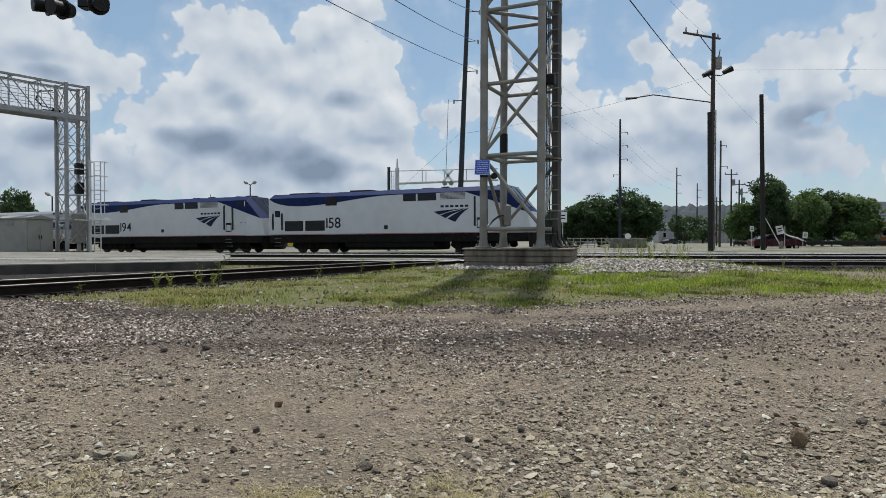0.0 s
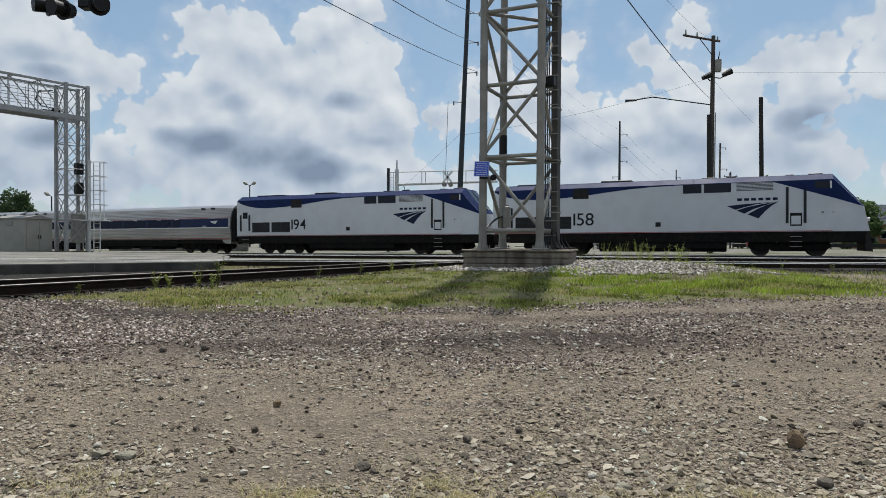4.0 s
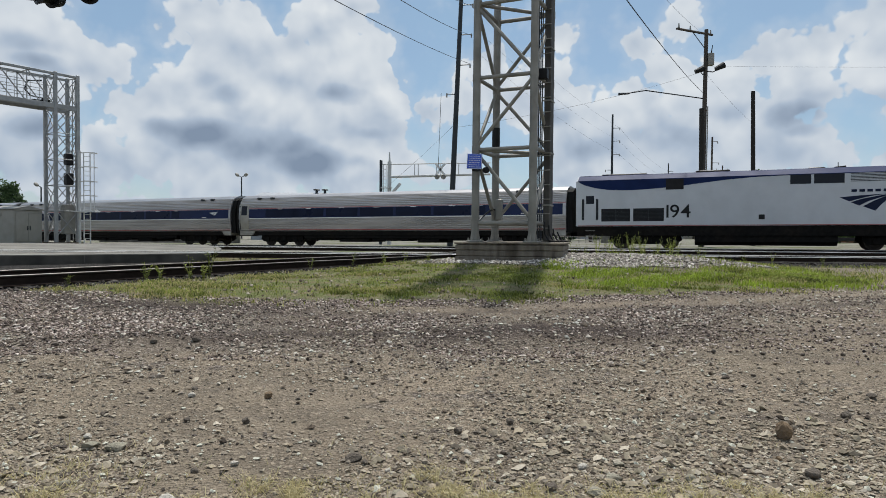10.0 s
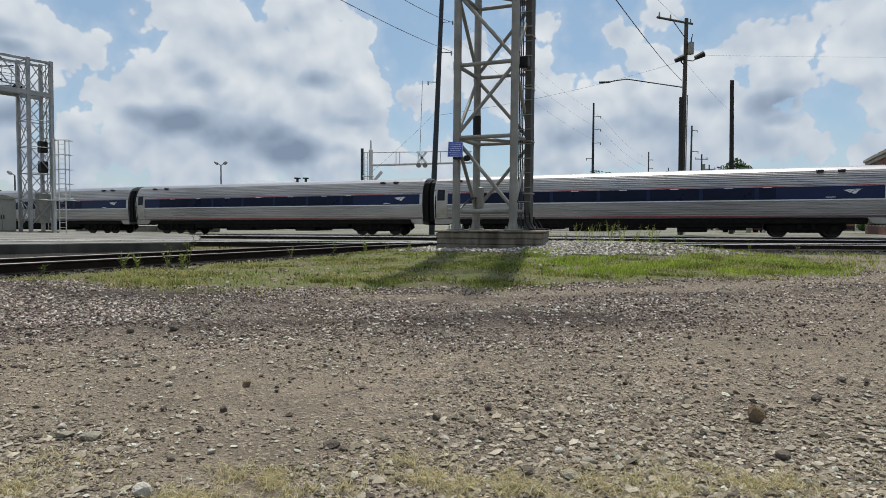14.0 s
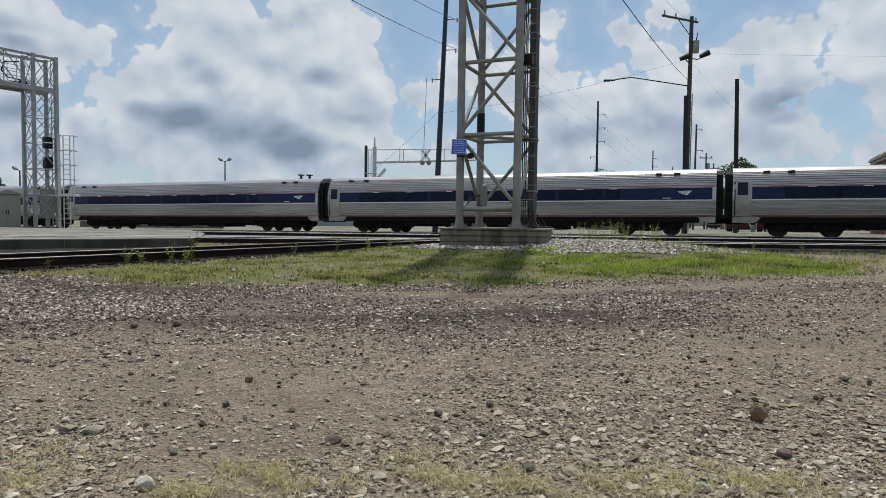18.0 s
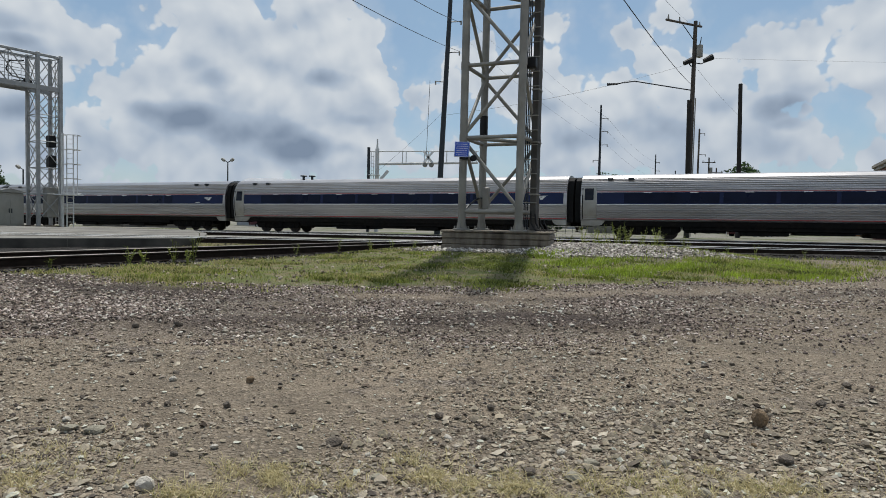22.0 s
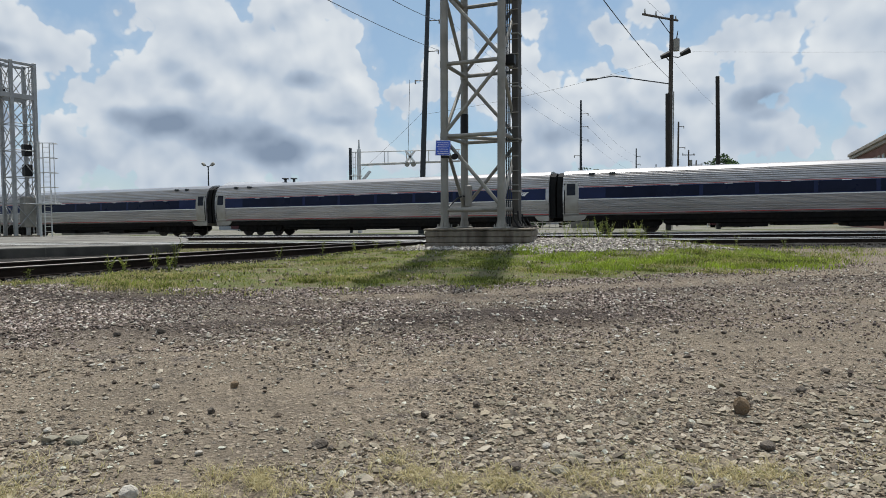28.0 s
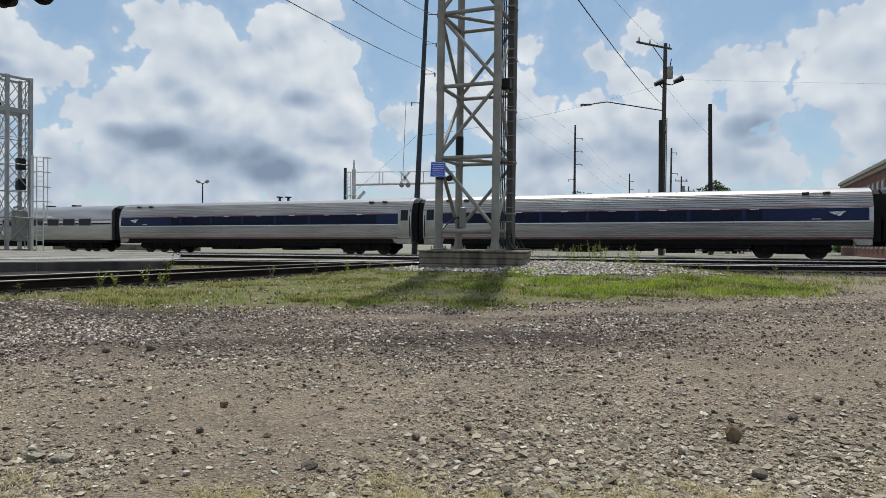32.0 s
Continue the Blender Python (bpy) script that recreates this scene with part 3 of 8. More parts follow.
    def mix(f, a, c):
        m = n.new("ShaderNodeMix")
        m.data_type = "RGBA"
        for i, v in ((0, f), (6, a), (7, c)):
            if isinstance(v, tuple):
                m.inputs[i].default_value = (*v, 1)
            else:
                l.new(v, m.inputs[i])
        return m.outputs[2]

    def field(name):
        a = n.new("ShaderNodeAttribute")
        a.attribute_name = name
        return a.outputs["Fac"]

    dirt = mix(steps(tex(0.55, 4), 0.38, 0.62), (0.245, 0.197, 0.146), (0.195, 0.158, 0.118))
    dirt = mix(steps(tex(14, 6, 0.7), 0.45, 0.75), dirt, (0.32, 0.272, 0.208))
    vor = n.new("ShaderNodeTexVoronoi")
    vor.inputs["Scale"].default_value = 52
    l.new(geo.outputs["Position"], vor.inputs["Vector"])
    tint = n.new("ShaderNodeSeparateColor")
    l.new(vor.outputs["Color"], tint.inputs[0])
    speck = n.new("ShaderNodeVectorMath")
    speck.operation = "SCALE"
    cell = n.new("ShaderNodeMapRange")
    cell.inputs[3].default_value, cell.inputs[4].default_value = 0.42, 1.45
    l.new(tint.outputs[2], cell.inputs[0])
    l.new(dirt, speck.inputs[0])
    l.new(cell.outputs[0], speck.inputs["Scale"])
    dirt = mix(steps(tex(1.7, 5), 0.30, 0.62), dirt, speck.outputs[0])
    grit = mix(steps(tint.outputs[0], 0.45, 0.98), (0.075, 0.060, 0.049), (0.33, 0.285, 0.24))
    coarse_gravel = mix(steps(tex(0.8, 4), 0.40, 0.66), grit, (0.112, 0.088, 0.070))
    gravel = mix(field("coarse"), dirt, coarse_gravel)
    gravel = mix(steps(tex(3.1, 6), 0.52, 0.68), gravel, grit)
    packed = mix(steps(tex(2.2, 5), 0.40, 0.62), (0.205, 0.168, 0.124), (0.145, 0.119, 0.090))
    gravel = mix(field("bare"), gravel, mix(steps(tint.outputs[2], 0.75, 1.0), packed, (0.30, 0.25, 0.19)))
    gravel = mix(field("soil_dark"), gravel, mix(steps(tint.outputs[1], 0.4, 1.0), (0.030, 0.021, 0.018), (0.10, 0.078, 0.066)))
    at_g = n.new("ShaderNodeAttribute")
    at_g.attribute_name = "grass"
    at_p = n.new("ShaderNodeAttribute")
    at_p.attribute_name = "pale"
    turf = mix(steps(tex(2.3, 6, 0.65), 0.42, 0.60), (0.110, 0.128, 0.036), (0.165, 0.142, 0.075))
    col = mix(at_g.outputs["Fac"], gravel, turf)
    far = mix(steps(tex(0.12, 4), 0.47, 0.62), (0.20, 0.19, 0.165), (0.10, 0.115, 0.05))
    col = mix(at_p.outputs["Fac"], col, far)
    col = mix(field("oily_shaded"), col, mix(steps(tint.outputs[1], 0.3, 1.0), (0.009, 0.008, 0.007), (0.045, 0.040, 0.035)))
    l.new(col, b.inputs["Base Color"])
    bp = n.new("ShaderNodeBump")
    bp.inputs["Strength"].default_value, bp.inputs["Distance"].default_value = 1.0, 0.02
    l.new(vor.outputs["Distance"], bp.inputs["Height"])
    bp2 = n.new("ShaderNodeBump")
    bp2.inputs["Strength"].default_value, bp2.inputs["Distance"].default_value = 0.7, 0.03
    l.new(tex(22, 6, 0.7), bp2.inputs["Height"])
    l.new(bp.outputs[0], bp2.inputs["Normal"])
    l.new(bp2.outputs[0], b.inputs["Normal"])
    me.materials.append(mt)
    return tagged(new("ground", me), "gravel lot with packed dirt, thin grass and pale paving beyond", "ground", kind="structure")


build_ground()


# ---- tracks ----
def rail_shape(length):
    """One rail along x, its head top at z = 0."""
    s = Shape()
    out = [(-0.075, -0.172), (0.075, -0.172), (0.075, -0.160), (0.012, -0.142), (0.010, -0.045), (0.036, -0.034), (0.036, -0.006), (0.028, -0.003), (-0.028, -0.003), (-0.036, -0.006), (-0.036, -0.034), (-0.010, -0.045), (-0.012, -0.142), (-0.075, -0.160)]
    s.prism(out, 0, length, axis="x")
    return s


def rail_head(length):
    return Shape().prism([(-0.0385, -0.016), (0.0385, -0.016), (0.0385, -0.006), (0.030, 0.0), (-0.030, 0.0), (-0.0385, -0.006)], 0, length, axis="x")


def build_track(name, label, start, way, length, z, ties=(0, 0), tie_z=-0.17, tie_step=0.53, head="rail_top"):
    a = math.degrees(math.atan2(way.y, way.x))
    track = thing(name, label, "railway track", (start.x, start.y, z), a, kind="structure")
    for k in (-1, 1):
        r = part("rail", rail_shape(length), M["rail_rust"], track)
        r.location = (0, k * 0.7525, 0)
        h = part("rail_head", rail_head(length), M[head], r)
        h.location = (0, 0, 0.001)
    shape = Shape().box(-0.115, 0.115, -1.3, 1.3, -0.18, 0.0, 0.012)
    me = shape.mesh("tie")
    rnd = random.Random(5)
    i, x = 0, ties[0]
    while x < ties[1] and i < 120:
        t = part("tie", me, M["tie"], track)
        t.matrix_basis = pose(x, rnd.uniform(-0.05, 0.05), tie_z + rnd.uniform(-0.012, 0.006), 0, 0, rnd.uniform(-1.5, 1.5))
        x += tie_step
        i += 1
    return track


build_track("track_left", "rusty railway track with bright rail heads on dark ties", LEFT_AT - LEFT_DIR * 16, LEFT_DIR, 36.5, NEAR_RAIL_Z, (0, 36.3), head="rail_dull")
build_track("track_right", "bright-topped railway track crossing in front of the tower", Vector((-40, RIGHT_Y)), Vector((1, 0)), 150, NEAR_RAIL_Z, (41, 85))
build_track("track_middle", "farther railway track beside the paved crossing", MIDDLE_AT - MIDDLE_DIR * 45, MIDDLE_DIR, 130, 0.02)

# ---- train track ----
TRAIN_Y, TRAIN_Z, TRAIN_TURN, TRAIN_GRADE = 43.95, -0.06, -21.7, 0.38
TRAIN_WAY = Vector((math.cos(radians(TRAIN_TURN)), math.sin(radians(TRAIN_TURN)), math.tan(radians(TRAIN_GRADE))))


def train_pose(s):
    """Pose of a thing s metres along the train's track; x runs forward."""
    m = pose(0, TRAIN_Y, TRAIN_Z, 0, 0, TRAIN_TURN) @ pose(0, 0, 0, 0, -TRAIN_GRADE, 0)
    return m @ pose(s, 0, 0)


far_track = thing("track_train", "main railway track that the train runs on", "railway track", kind="structure")
far_track.matrix_basis = train_pose(-160)
M["bed"] = material("dark track bed gravel", (0.11, 0.10, 0.088), 0.95, 0.0, 0.4, 9.0, bump=0.8, bump_scale=30, second=(0.06, 0.054, 0.047))
part("ballast_bed", Shape().prism([(-2.1, -0.75), (2.1, -0.75), (1.5, -0.175), (-1.5, -0.175)], 0, 330, axis="x"), M["bed"], far_track, "dark gravel track bed")
for k in (-1, 1):
    r = part("rail", rail_shape(330), M["rail_rust"], far_track)
    r.location = (0, k * 0.7525, 0)
    part("rail_head", rail_head(330), M["rail_top"], r).location = (0, 0, 0.001)

# ---- paving slab left of the track ----
LEFT_NORMAL = Vector((-LEFT_DIR.y, LEFT_DIR.x))


def build_paving():
    way = Vector((0.809, 0.588))
    b = Vector((-8.58, 21.72))
    a = b - way * 34
    s = Shape()
    out = [a, b, Vector((-9.4, 24.6)), Vector((-11.0, 29)), Vector((-14.5, 36)), Vector((-60, 40)), Vector((-90, 30))]
    n = len(out)
    zt, zb = 0.10, -0.35
    s.add([(p.x, p.y, zt) for p in out] + [(p.x, p.y, zb) for p in out],
          [tuple(range(n)), tuple(reversed(range(n, 2 * n)))] + [(i, n + i, n + (i + 1) % n, (i + 1) % n) for i in range(n)])
    slab = tagged(part("paving", s, M["slab"], smooth=0), "pale concrete paved crossing with a dark raised edge", "paving", kind="structure")
    # edge strips: a dark tone for stains and the side's shade together
    e = Shape()
    side = Vector((way.y, -way.x)) * 0.02
    for u in range(9):
        p, q = a + way * (34 * u / 9 + 0.006), a + way * (34 * (u + 1) / 9 - 0.006)
        c = Shape()
        c.add([(p.x, p.y, -0.3), (q.x, q.y, -0.3), (q.x, q.y, 0.08), (p.x, p.y, 0.08), (p.x + side.x, p.y + side.y, -0.3), (q.x + side.x, q.y + side.y, -0.3), (q.x + side.x, q.y + side.y, 0.075), (p.x + side.x, p.y + side.y, 0.075)],
              [(0, 1, 2, 3), (7, 6, 5, 4), (0, 4, 5, 1), (1, 5, 6, 2), (2, 6, 7, 3), (3, 7, 4, 0)])
        part("edge_face", c, M["slab_edge"], slab)
    # lengthwise joints in the slab
    for k in range(3):
        o = Vector((-way.y, way.x)) * (2.6 + 3.4 * k)
        p, q = a + o + way * 2, b + o - way * (1.0 + 2.4 * k)
        w = Vector((-way.y, way.x)) * 0.03
        c = Shape()
        c.add([(p.x, p.y, 0.104), (q.x, q.y, 0.104), (q.x + w.x, q.y + w.y, 0.104), (p.x + w.x, p.y + w.y, 0.104)] + [(v.x, v.y, 0.095) for v in (p, q, q + w, p + w)], [(0, 1, 2, 3), (7, 6, 5, 4), (0, 4, 5, 1), (1, 5, 6, 2), (2, 6, 7, 3), (3, 7, 4, 0)])
        part("joint_strip", c, M["slab_edge"], slab)


build_paving()


# ---- train ----
COACH, LOCO = 26.01, 21.03
UNIT_AT = [62.96 - LOCO, 62.96 - 2 * LOCO]          # rear couplers of the two locomotives at 13 s
UNIT_AT += [UNIT_AT[1] - COACH * (i + 1) for i in range(6)]


def wheelset_mesh(r=0.457):
    s = Shape()
    for k in (-1, 1):
        m = pose(0, k * 0.7525, 0, 90, 0, 0)
        s.turned([(0.05, -0.07), (0.2, -0.045), (r - 0.09, -0.03), (r - 0.06, -0.065), (r, -0.065), (r + 0.004, 0.05), (r + 0.025, 0.065), (r - 0.06, 0.065), (0.2, 0.03), (0.05, 0.05)], seg=24, m=m if k > 0 else pose(0, k * 0.7525, 0, -90, 0, 0))
    s.rod((0, -0.9, 0), (0, 0.9, 0), 0.085, seg=10)
    return fix_normals(s.mesh("wheelset"))


WHEEL_R = 0.457
WHEELSET = wheelset_mesh()
WHEELSET.materials.append(M["wheel"])
wheelsets = []


def truck(parent, x, base, low=False):
    """A four-wheel truck under a car, with its two wheelsets."""
    s = Shape()
    for k in (-1, 1):
        y0, y1 = (k * 1.05 - 0.08, k * 1.05 + 0.08)
        b = base / 2
        s.prism([(x - b - 0.62, 0.50), (x - b - 0.55, 0.80), (x - 0.75, 0.86), (x - 0.5, 0.66), (x + 0.5, 0.66), (x + 0.75, 0.86), (x + b + 0.55, 0.80), (x + b + 0.62, 0.50), (x + b + 0.35, 0.30), (x + b - 0.30, 0.30), (x + b - 0.45, 0.42), (x + 0.75, 0.26), (x - 0.75, 0.26), (x - b + 0.45, 0.42), (x - b + 0.30, 0.30), (x - b - 0.35, 0.30)], y0, y1)
        for w in (-1, 1):
            s.box(x + w * base / 2 - 0.16, x + w * base / 2 + 0.16, k * 1.12 - 0.1, k * 1.12 + 0.1, 0.30, 0.64, 0.02)
            s.rod((x + w * 0.32, k * 1.14, 0.4), (x + w * 0.32, k * 1.14, 0.98), 0.15, seg=10)
    s.box(x - 0.35, x + 0.35, -1.15, 1.15, 0.52, 0.78, 0.03)
    part("truck", s, M["underframe"], parent)
    for w in (-1, 1):
        ws = part("wheelset", WHEELSET, None, parent)
        ws.location = (x + w * base / 2, 0, WHEEL_R)
        wheelsets.append(ws)


# half section of a coach from the sill round to the crown, with fluted panels
def coach_section():
    keys = [(1.440, 1.06), (1.500, 1.14), (1.560, 1.60), (1.585, 2.00), (1.580, 2.30), (1.545, 2.72), (1.470, 3.05), (1.330, 3.36), (1.120, 3.60), (0.800, 3.76), (0.420, 3.84), (0.0, 3.865)]
    pts = []
    for (y0, z0), (y1, z1) in zip(keys, keys[1:]):
        n = max(1, round(math.hypot(y1 - y0, z1 - z0) / 0.033))
        pts += [(y0 + (y1 - y0) * i / n, z0 + (z1 - z0) * i / n) for i in range(n)]
    pts.append(keys[-1])
    out = []
    for i, (y, z) in enumerate(pts):
        a, b = pts[max(0, i - 1)], pts[min(len(pts) - 1, i + 1)]
        t = Vector((b[0] - a[0], b[1] - a[1])).normalized()
        fluted = 1.22 < z < 1.98 or 2.84 < z < 3.55
        d = 0.036 if fluted and (i // 2) % 2 else 0.0
        out.append((y - t.y * d, z + t.x * d))
    return out


SECTION = coach_section()
RING = [(-y, z) for y, z in SECTION] + [(y, z) for y, z in reversed(SECTION[:-1])]


def swept(ring, x0, x1, cap=True):
    n = len(ring)
    s = Shape()
    s.add([(x, y, z) for x in (x0, x1) for y, z in ring], [(i, (i + 1) % n, n + (i + 1) % n, n + i) for i in range(n)] + ([tuple(range(n)), tuple(reversed(range(n, 2 * n)))] if cap else []))
    return s


SIDE_KEYS = [(1.06, 1.440), (1.14, 1.500), (1.60, 1.560), (2.00, 1.585), (2.30, 1.580), (2.72, 1.545), (3.05, 1.470), (3.36, 1.330), (3.60, 1.120)]


def plain_y(z):
    for (z0, y0), (z1, y1) in zip(SIDE_KEYS, SIDE_KEYS[1:]):
        if z0 <= z <= z1:
            return y0 + (y1 - y0) * (z - z0) / (z1 - z0)
    return 1.4


def side_panel(x0, x1, z0, z1, k, out, thick=0.02, rows=3):
    """A thin panel that follows the coach's side, k = -1 or 1."""
    s = Shape()
    vs, fs = [], []
    for i in range(rows + 1):
        z = z0 + (z1 - z0) * i / rows
        y = plain_y(z)
        for x in (x0, x1):
            vs += [(x, k * (y + out), z), (x, k * (y - thick), z)]
    for i in range(rows):
        a, b = i * 4, i * 4 + 4
        fs += [(a, a + 2, b + 2, b), (a, b, b + 1, a + 1), (a + 2, a + 3, b + 3, b + 2)]
    fs += [(0, 1, 3, 2), (rows * 4, rows * 4 + 2, rows * 4 + 3, rows * 4 + 1)]
    return s.add(vs, fs)


EMBLEM = [[(0, -0.08), (0.25, -0.055), (0.55, -0.035), (0.85, -0.02), (0.55, -0.06), (0.35, -0.11), (0.17, -0.165)],
          [(0.19, -0.18), (0.38, -0.115), (0.60, -0.07), (0.92, -0.012), (0.72, -0.085), (0.50, -0.16), (0.34, -0.25)],
          [(0.40, -0.265), (0.58, -0.16), (0.75, -0.08), (1.0, 0.0), (0.85, -0.10), (0.72, -0.22), (0.61, -0.355)]]


def emblem(x, z, width, k, y):
    """Three plain swept bars, a travel emblem without letters."""
    return [Shape().prism([(x + u * width, z + v * width) for u, v in bar], k * y, k * (y + 0.006)) for bar in EMBLEM]


def build_coach(name, label, flip=False):
    car = thing(name, label, "train car", group="coaches of the train")
    L = COACH
    f = (lambda a, b: (L - b, L - a)) if flip else (lambda a, b: (a, b))
    body = part("body", swept(RING, 0.42, L - 0.42), M["stainless"], car, "fluted stainless steel body", smooth=25)
    for k in (-1, 1):
        a, b = f(1.38, L - 0.62)
        band = part("window_band", side_panel(a, b, 2.05, 2.73, k, 0.012), M["band"], car, "dark blue window band")
        part("white_stripe", side_panel(a, b, 2.00, 2.05, k, 0.014, rows=1), M["white"], car)
        a, b = f(1.38, L - 0.45)
        part("red_stripe", side_panel(a, b, 1.150, 1.195, k, 0.010, rows=1), M["red"], car)
        part("upper_stripe", side_panel(a, b, 2.752, 2.79, k, 0.010, rows=1), M["red"], car)
        for i in range(7):
            w0 = 2.95 + 2.82 * i - (0.30 if i else 0.0)
            a, b = f(w0, min(w0 + 2.62, 20.4))
            part("window", side_panel(a, b, 2.10, 2.69, k, 0.018), M["coach_glass"], band)
            # small white strip painting the sunlit top of the window frame
            part("frame_glint", side_panel((a + b) / 2 - 0.22, (a + b) / 2 + 0.22, 2.695, 2.73, k, 0.030, rows=1), M["white"], band)
        # vestibule door with its window
        a, b = f(0.50, 1.36)
        door = part("door", side_panel(a, b, 1.10, 3.05, k, 0.008, rows=6), M["stainless_dirty"], car, "plain vestibule door")
        a, b = f(0.66, 1.18)
        part("door_window", side_panel(a, b, 2.28, 2.98, k, 0.014), M["glass"], door)
        a, b = f(0.50, 0.56)
        part("door_seal", side_panel(a, b, 1.15, 3.0, k, 0.014, rows=4), M["rubber"], door)
        a = f(23.55, 24.45)[0]
        for s in emblem(a, 2.58, 0.85, k, plain_y(2.45) + 0.016):
            part("emblem", s, M["white"], band)
        a, b = f(22.75, 23.2)
        part("number_bar", side_panel(a, b, 2.13, 2.17, k, 0.017, rows=1), M["white"], band)
        for x in (2.1, 3.3, L - 3.5, L - 2.5):
            part("roof_vent", Shape().box(x - 0.17, x + 0.17, k * 1.19 - 0.10, k * 1.19 + 0.10, 3.46, 3.62, 0.03), M["dark_steel"], car)
    for e in (0, 1):
        s = Shape()
        x0, x1 = (0.06, 0.44) if e == 0 else (L - 0.44, L - 0.06)
        s.prism([(-1.36, 0.95), (1.36, 0.95), (1.43, 1.9), (1.40, 2.8), (1.15, 3.45), (0.6, 3.70), (-0.6, 3.70), (-1.15, 3.45), (-1.40, 2.8), (-1.43, 1.9)], x0, x1, axis="x")
        part("diaphragm", s, M["rubber"], car, "black rubber end diaphragm")
        # side skirt under the vestibule, cut away in a curve towards the truck
        w = 1.05 if (e == 0) != flip else 0.55
        out = [(0.44, 0.76), (0.44 + w, 0.76), (0.60 + w, 0.82), (0.72 + w, 0.95), (0.82 + w, 1.12), (0.44, 1.12)]
        part("side_skirt", Shape().prism([(u if e == 0 else L - u, v) for u, v in out], -1.455, 1.455), M["stainless_dirty"], car, "dull steel skirt below the vestibule")
    s = Shape()
    s.box(1.3, L - 1.3, -1.38, 1.38, 0.74, 1.10, 0.03)
    s.box(6.2, L - 6.2, -1.32, 1.32, 0.52, 0.80, 0.05)
    part("underframe", s, M["underframe"], car)
    for x, w, d in ((7.4, 2.2, 0.50), (10.4, 2.4, 0.62), (13.3, 2.8, 0.54), (16.2, 1.6, 0.64), (18.3, 1.4, 0.50)):
        part("equipment_box", Shape().box(x - w / 2, x + w / 2, -1.25, 1.25, 0.92 - d, 0.92, 0.03), M["underframe"], car)
    truck(car, 4.1, 2.59)
    truck(car, L - 4.1, 2.59)
    for e, x in ((0, 0.0), (1, L)):
        part("coupler", Shape().box(min(x, x + (0.9 if e == 0 else -0.9)), max(x, x + (0.9 if e == 0 else -0.9)), -0.14, 0.14, 0.70, 0.98, 0.03), M["underframe"], car)
    return car


def loco_side(x0, x1, z0, z1, k, out, s=None):
    return (s or Shape()).box(x0, x1, min(k * 1.50, k * (1.522 + out)), max(k * 1.50, k * (1.522 + out)), z0, z1, 0.004)


def outline_panel(points, k, y=1.522, t=0.006):
    return Shape().prism(points, k * (y - 0.01), k * (y + t))


def letters(text, size, x, z, k, y):
    """Close-set digits as one mesh standing on the side, read from outside."""
    vs, fs, pen = [], [], 0.0
    for c in text:
        cu = bpy.data.curves.new("digit", "FONT")
        cu.body, cu.size, cu.extrude, cu.offset = c, size, 0.003, 0.005
        tmp = bpy.data.objects.new("digit", cu)
        scene.collection.objects.link(tmp)
        bpy.context.view_layer.update()
        glyph = bpy.data.meshes.new_from_object(tmp.evaluated_get(bpy.context.evaluated_depsgraph_get()))
        bpy.data.objects.remove(tmp)
        left, right = min(v.co.x for v in glyph.vertices), max(v.co.x for v in glyph.vertices)
        n = len(vs)
        vs += [((v.co.x - left) * 1.14 + pen, v.co.y * 1.08, v.co.z) for v in glyph.vertices]
        fs += [tuple(i + n for i in p.vertices) for p in glyph.polygons]
        pen += (right - left) * 1.14 + 0.085 * size
        bpy.data.meshes.remove(glyph)
    me = bpy.data.meshes.new("number")
    me.from_pydata(vs, [], fs)
    me.transform(pose(x, k * y, z, 90, 0, 0 if k < 0 else 180))
    return me


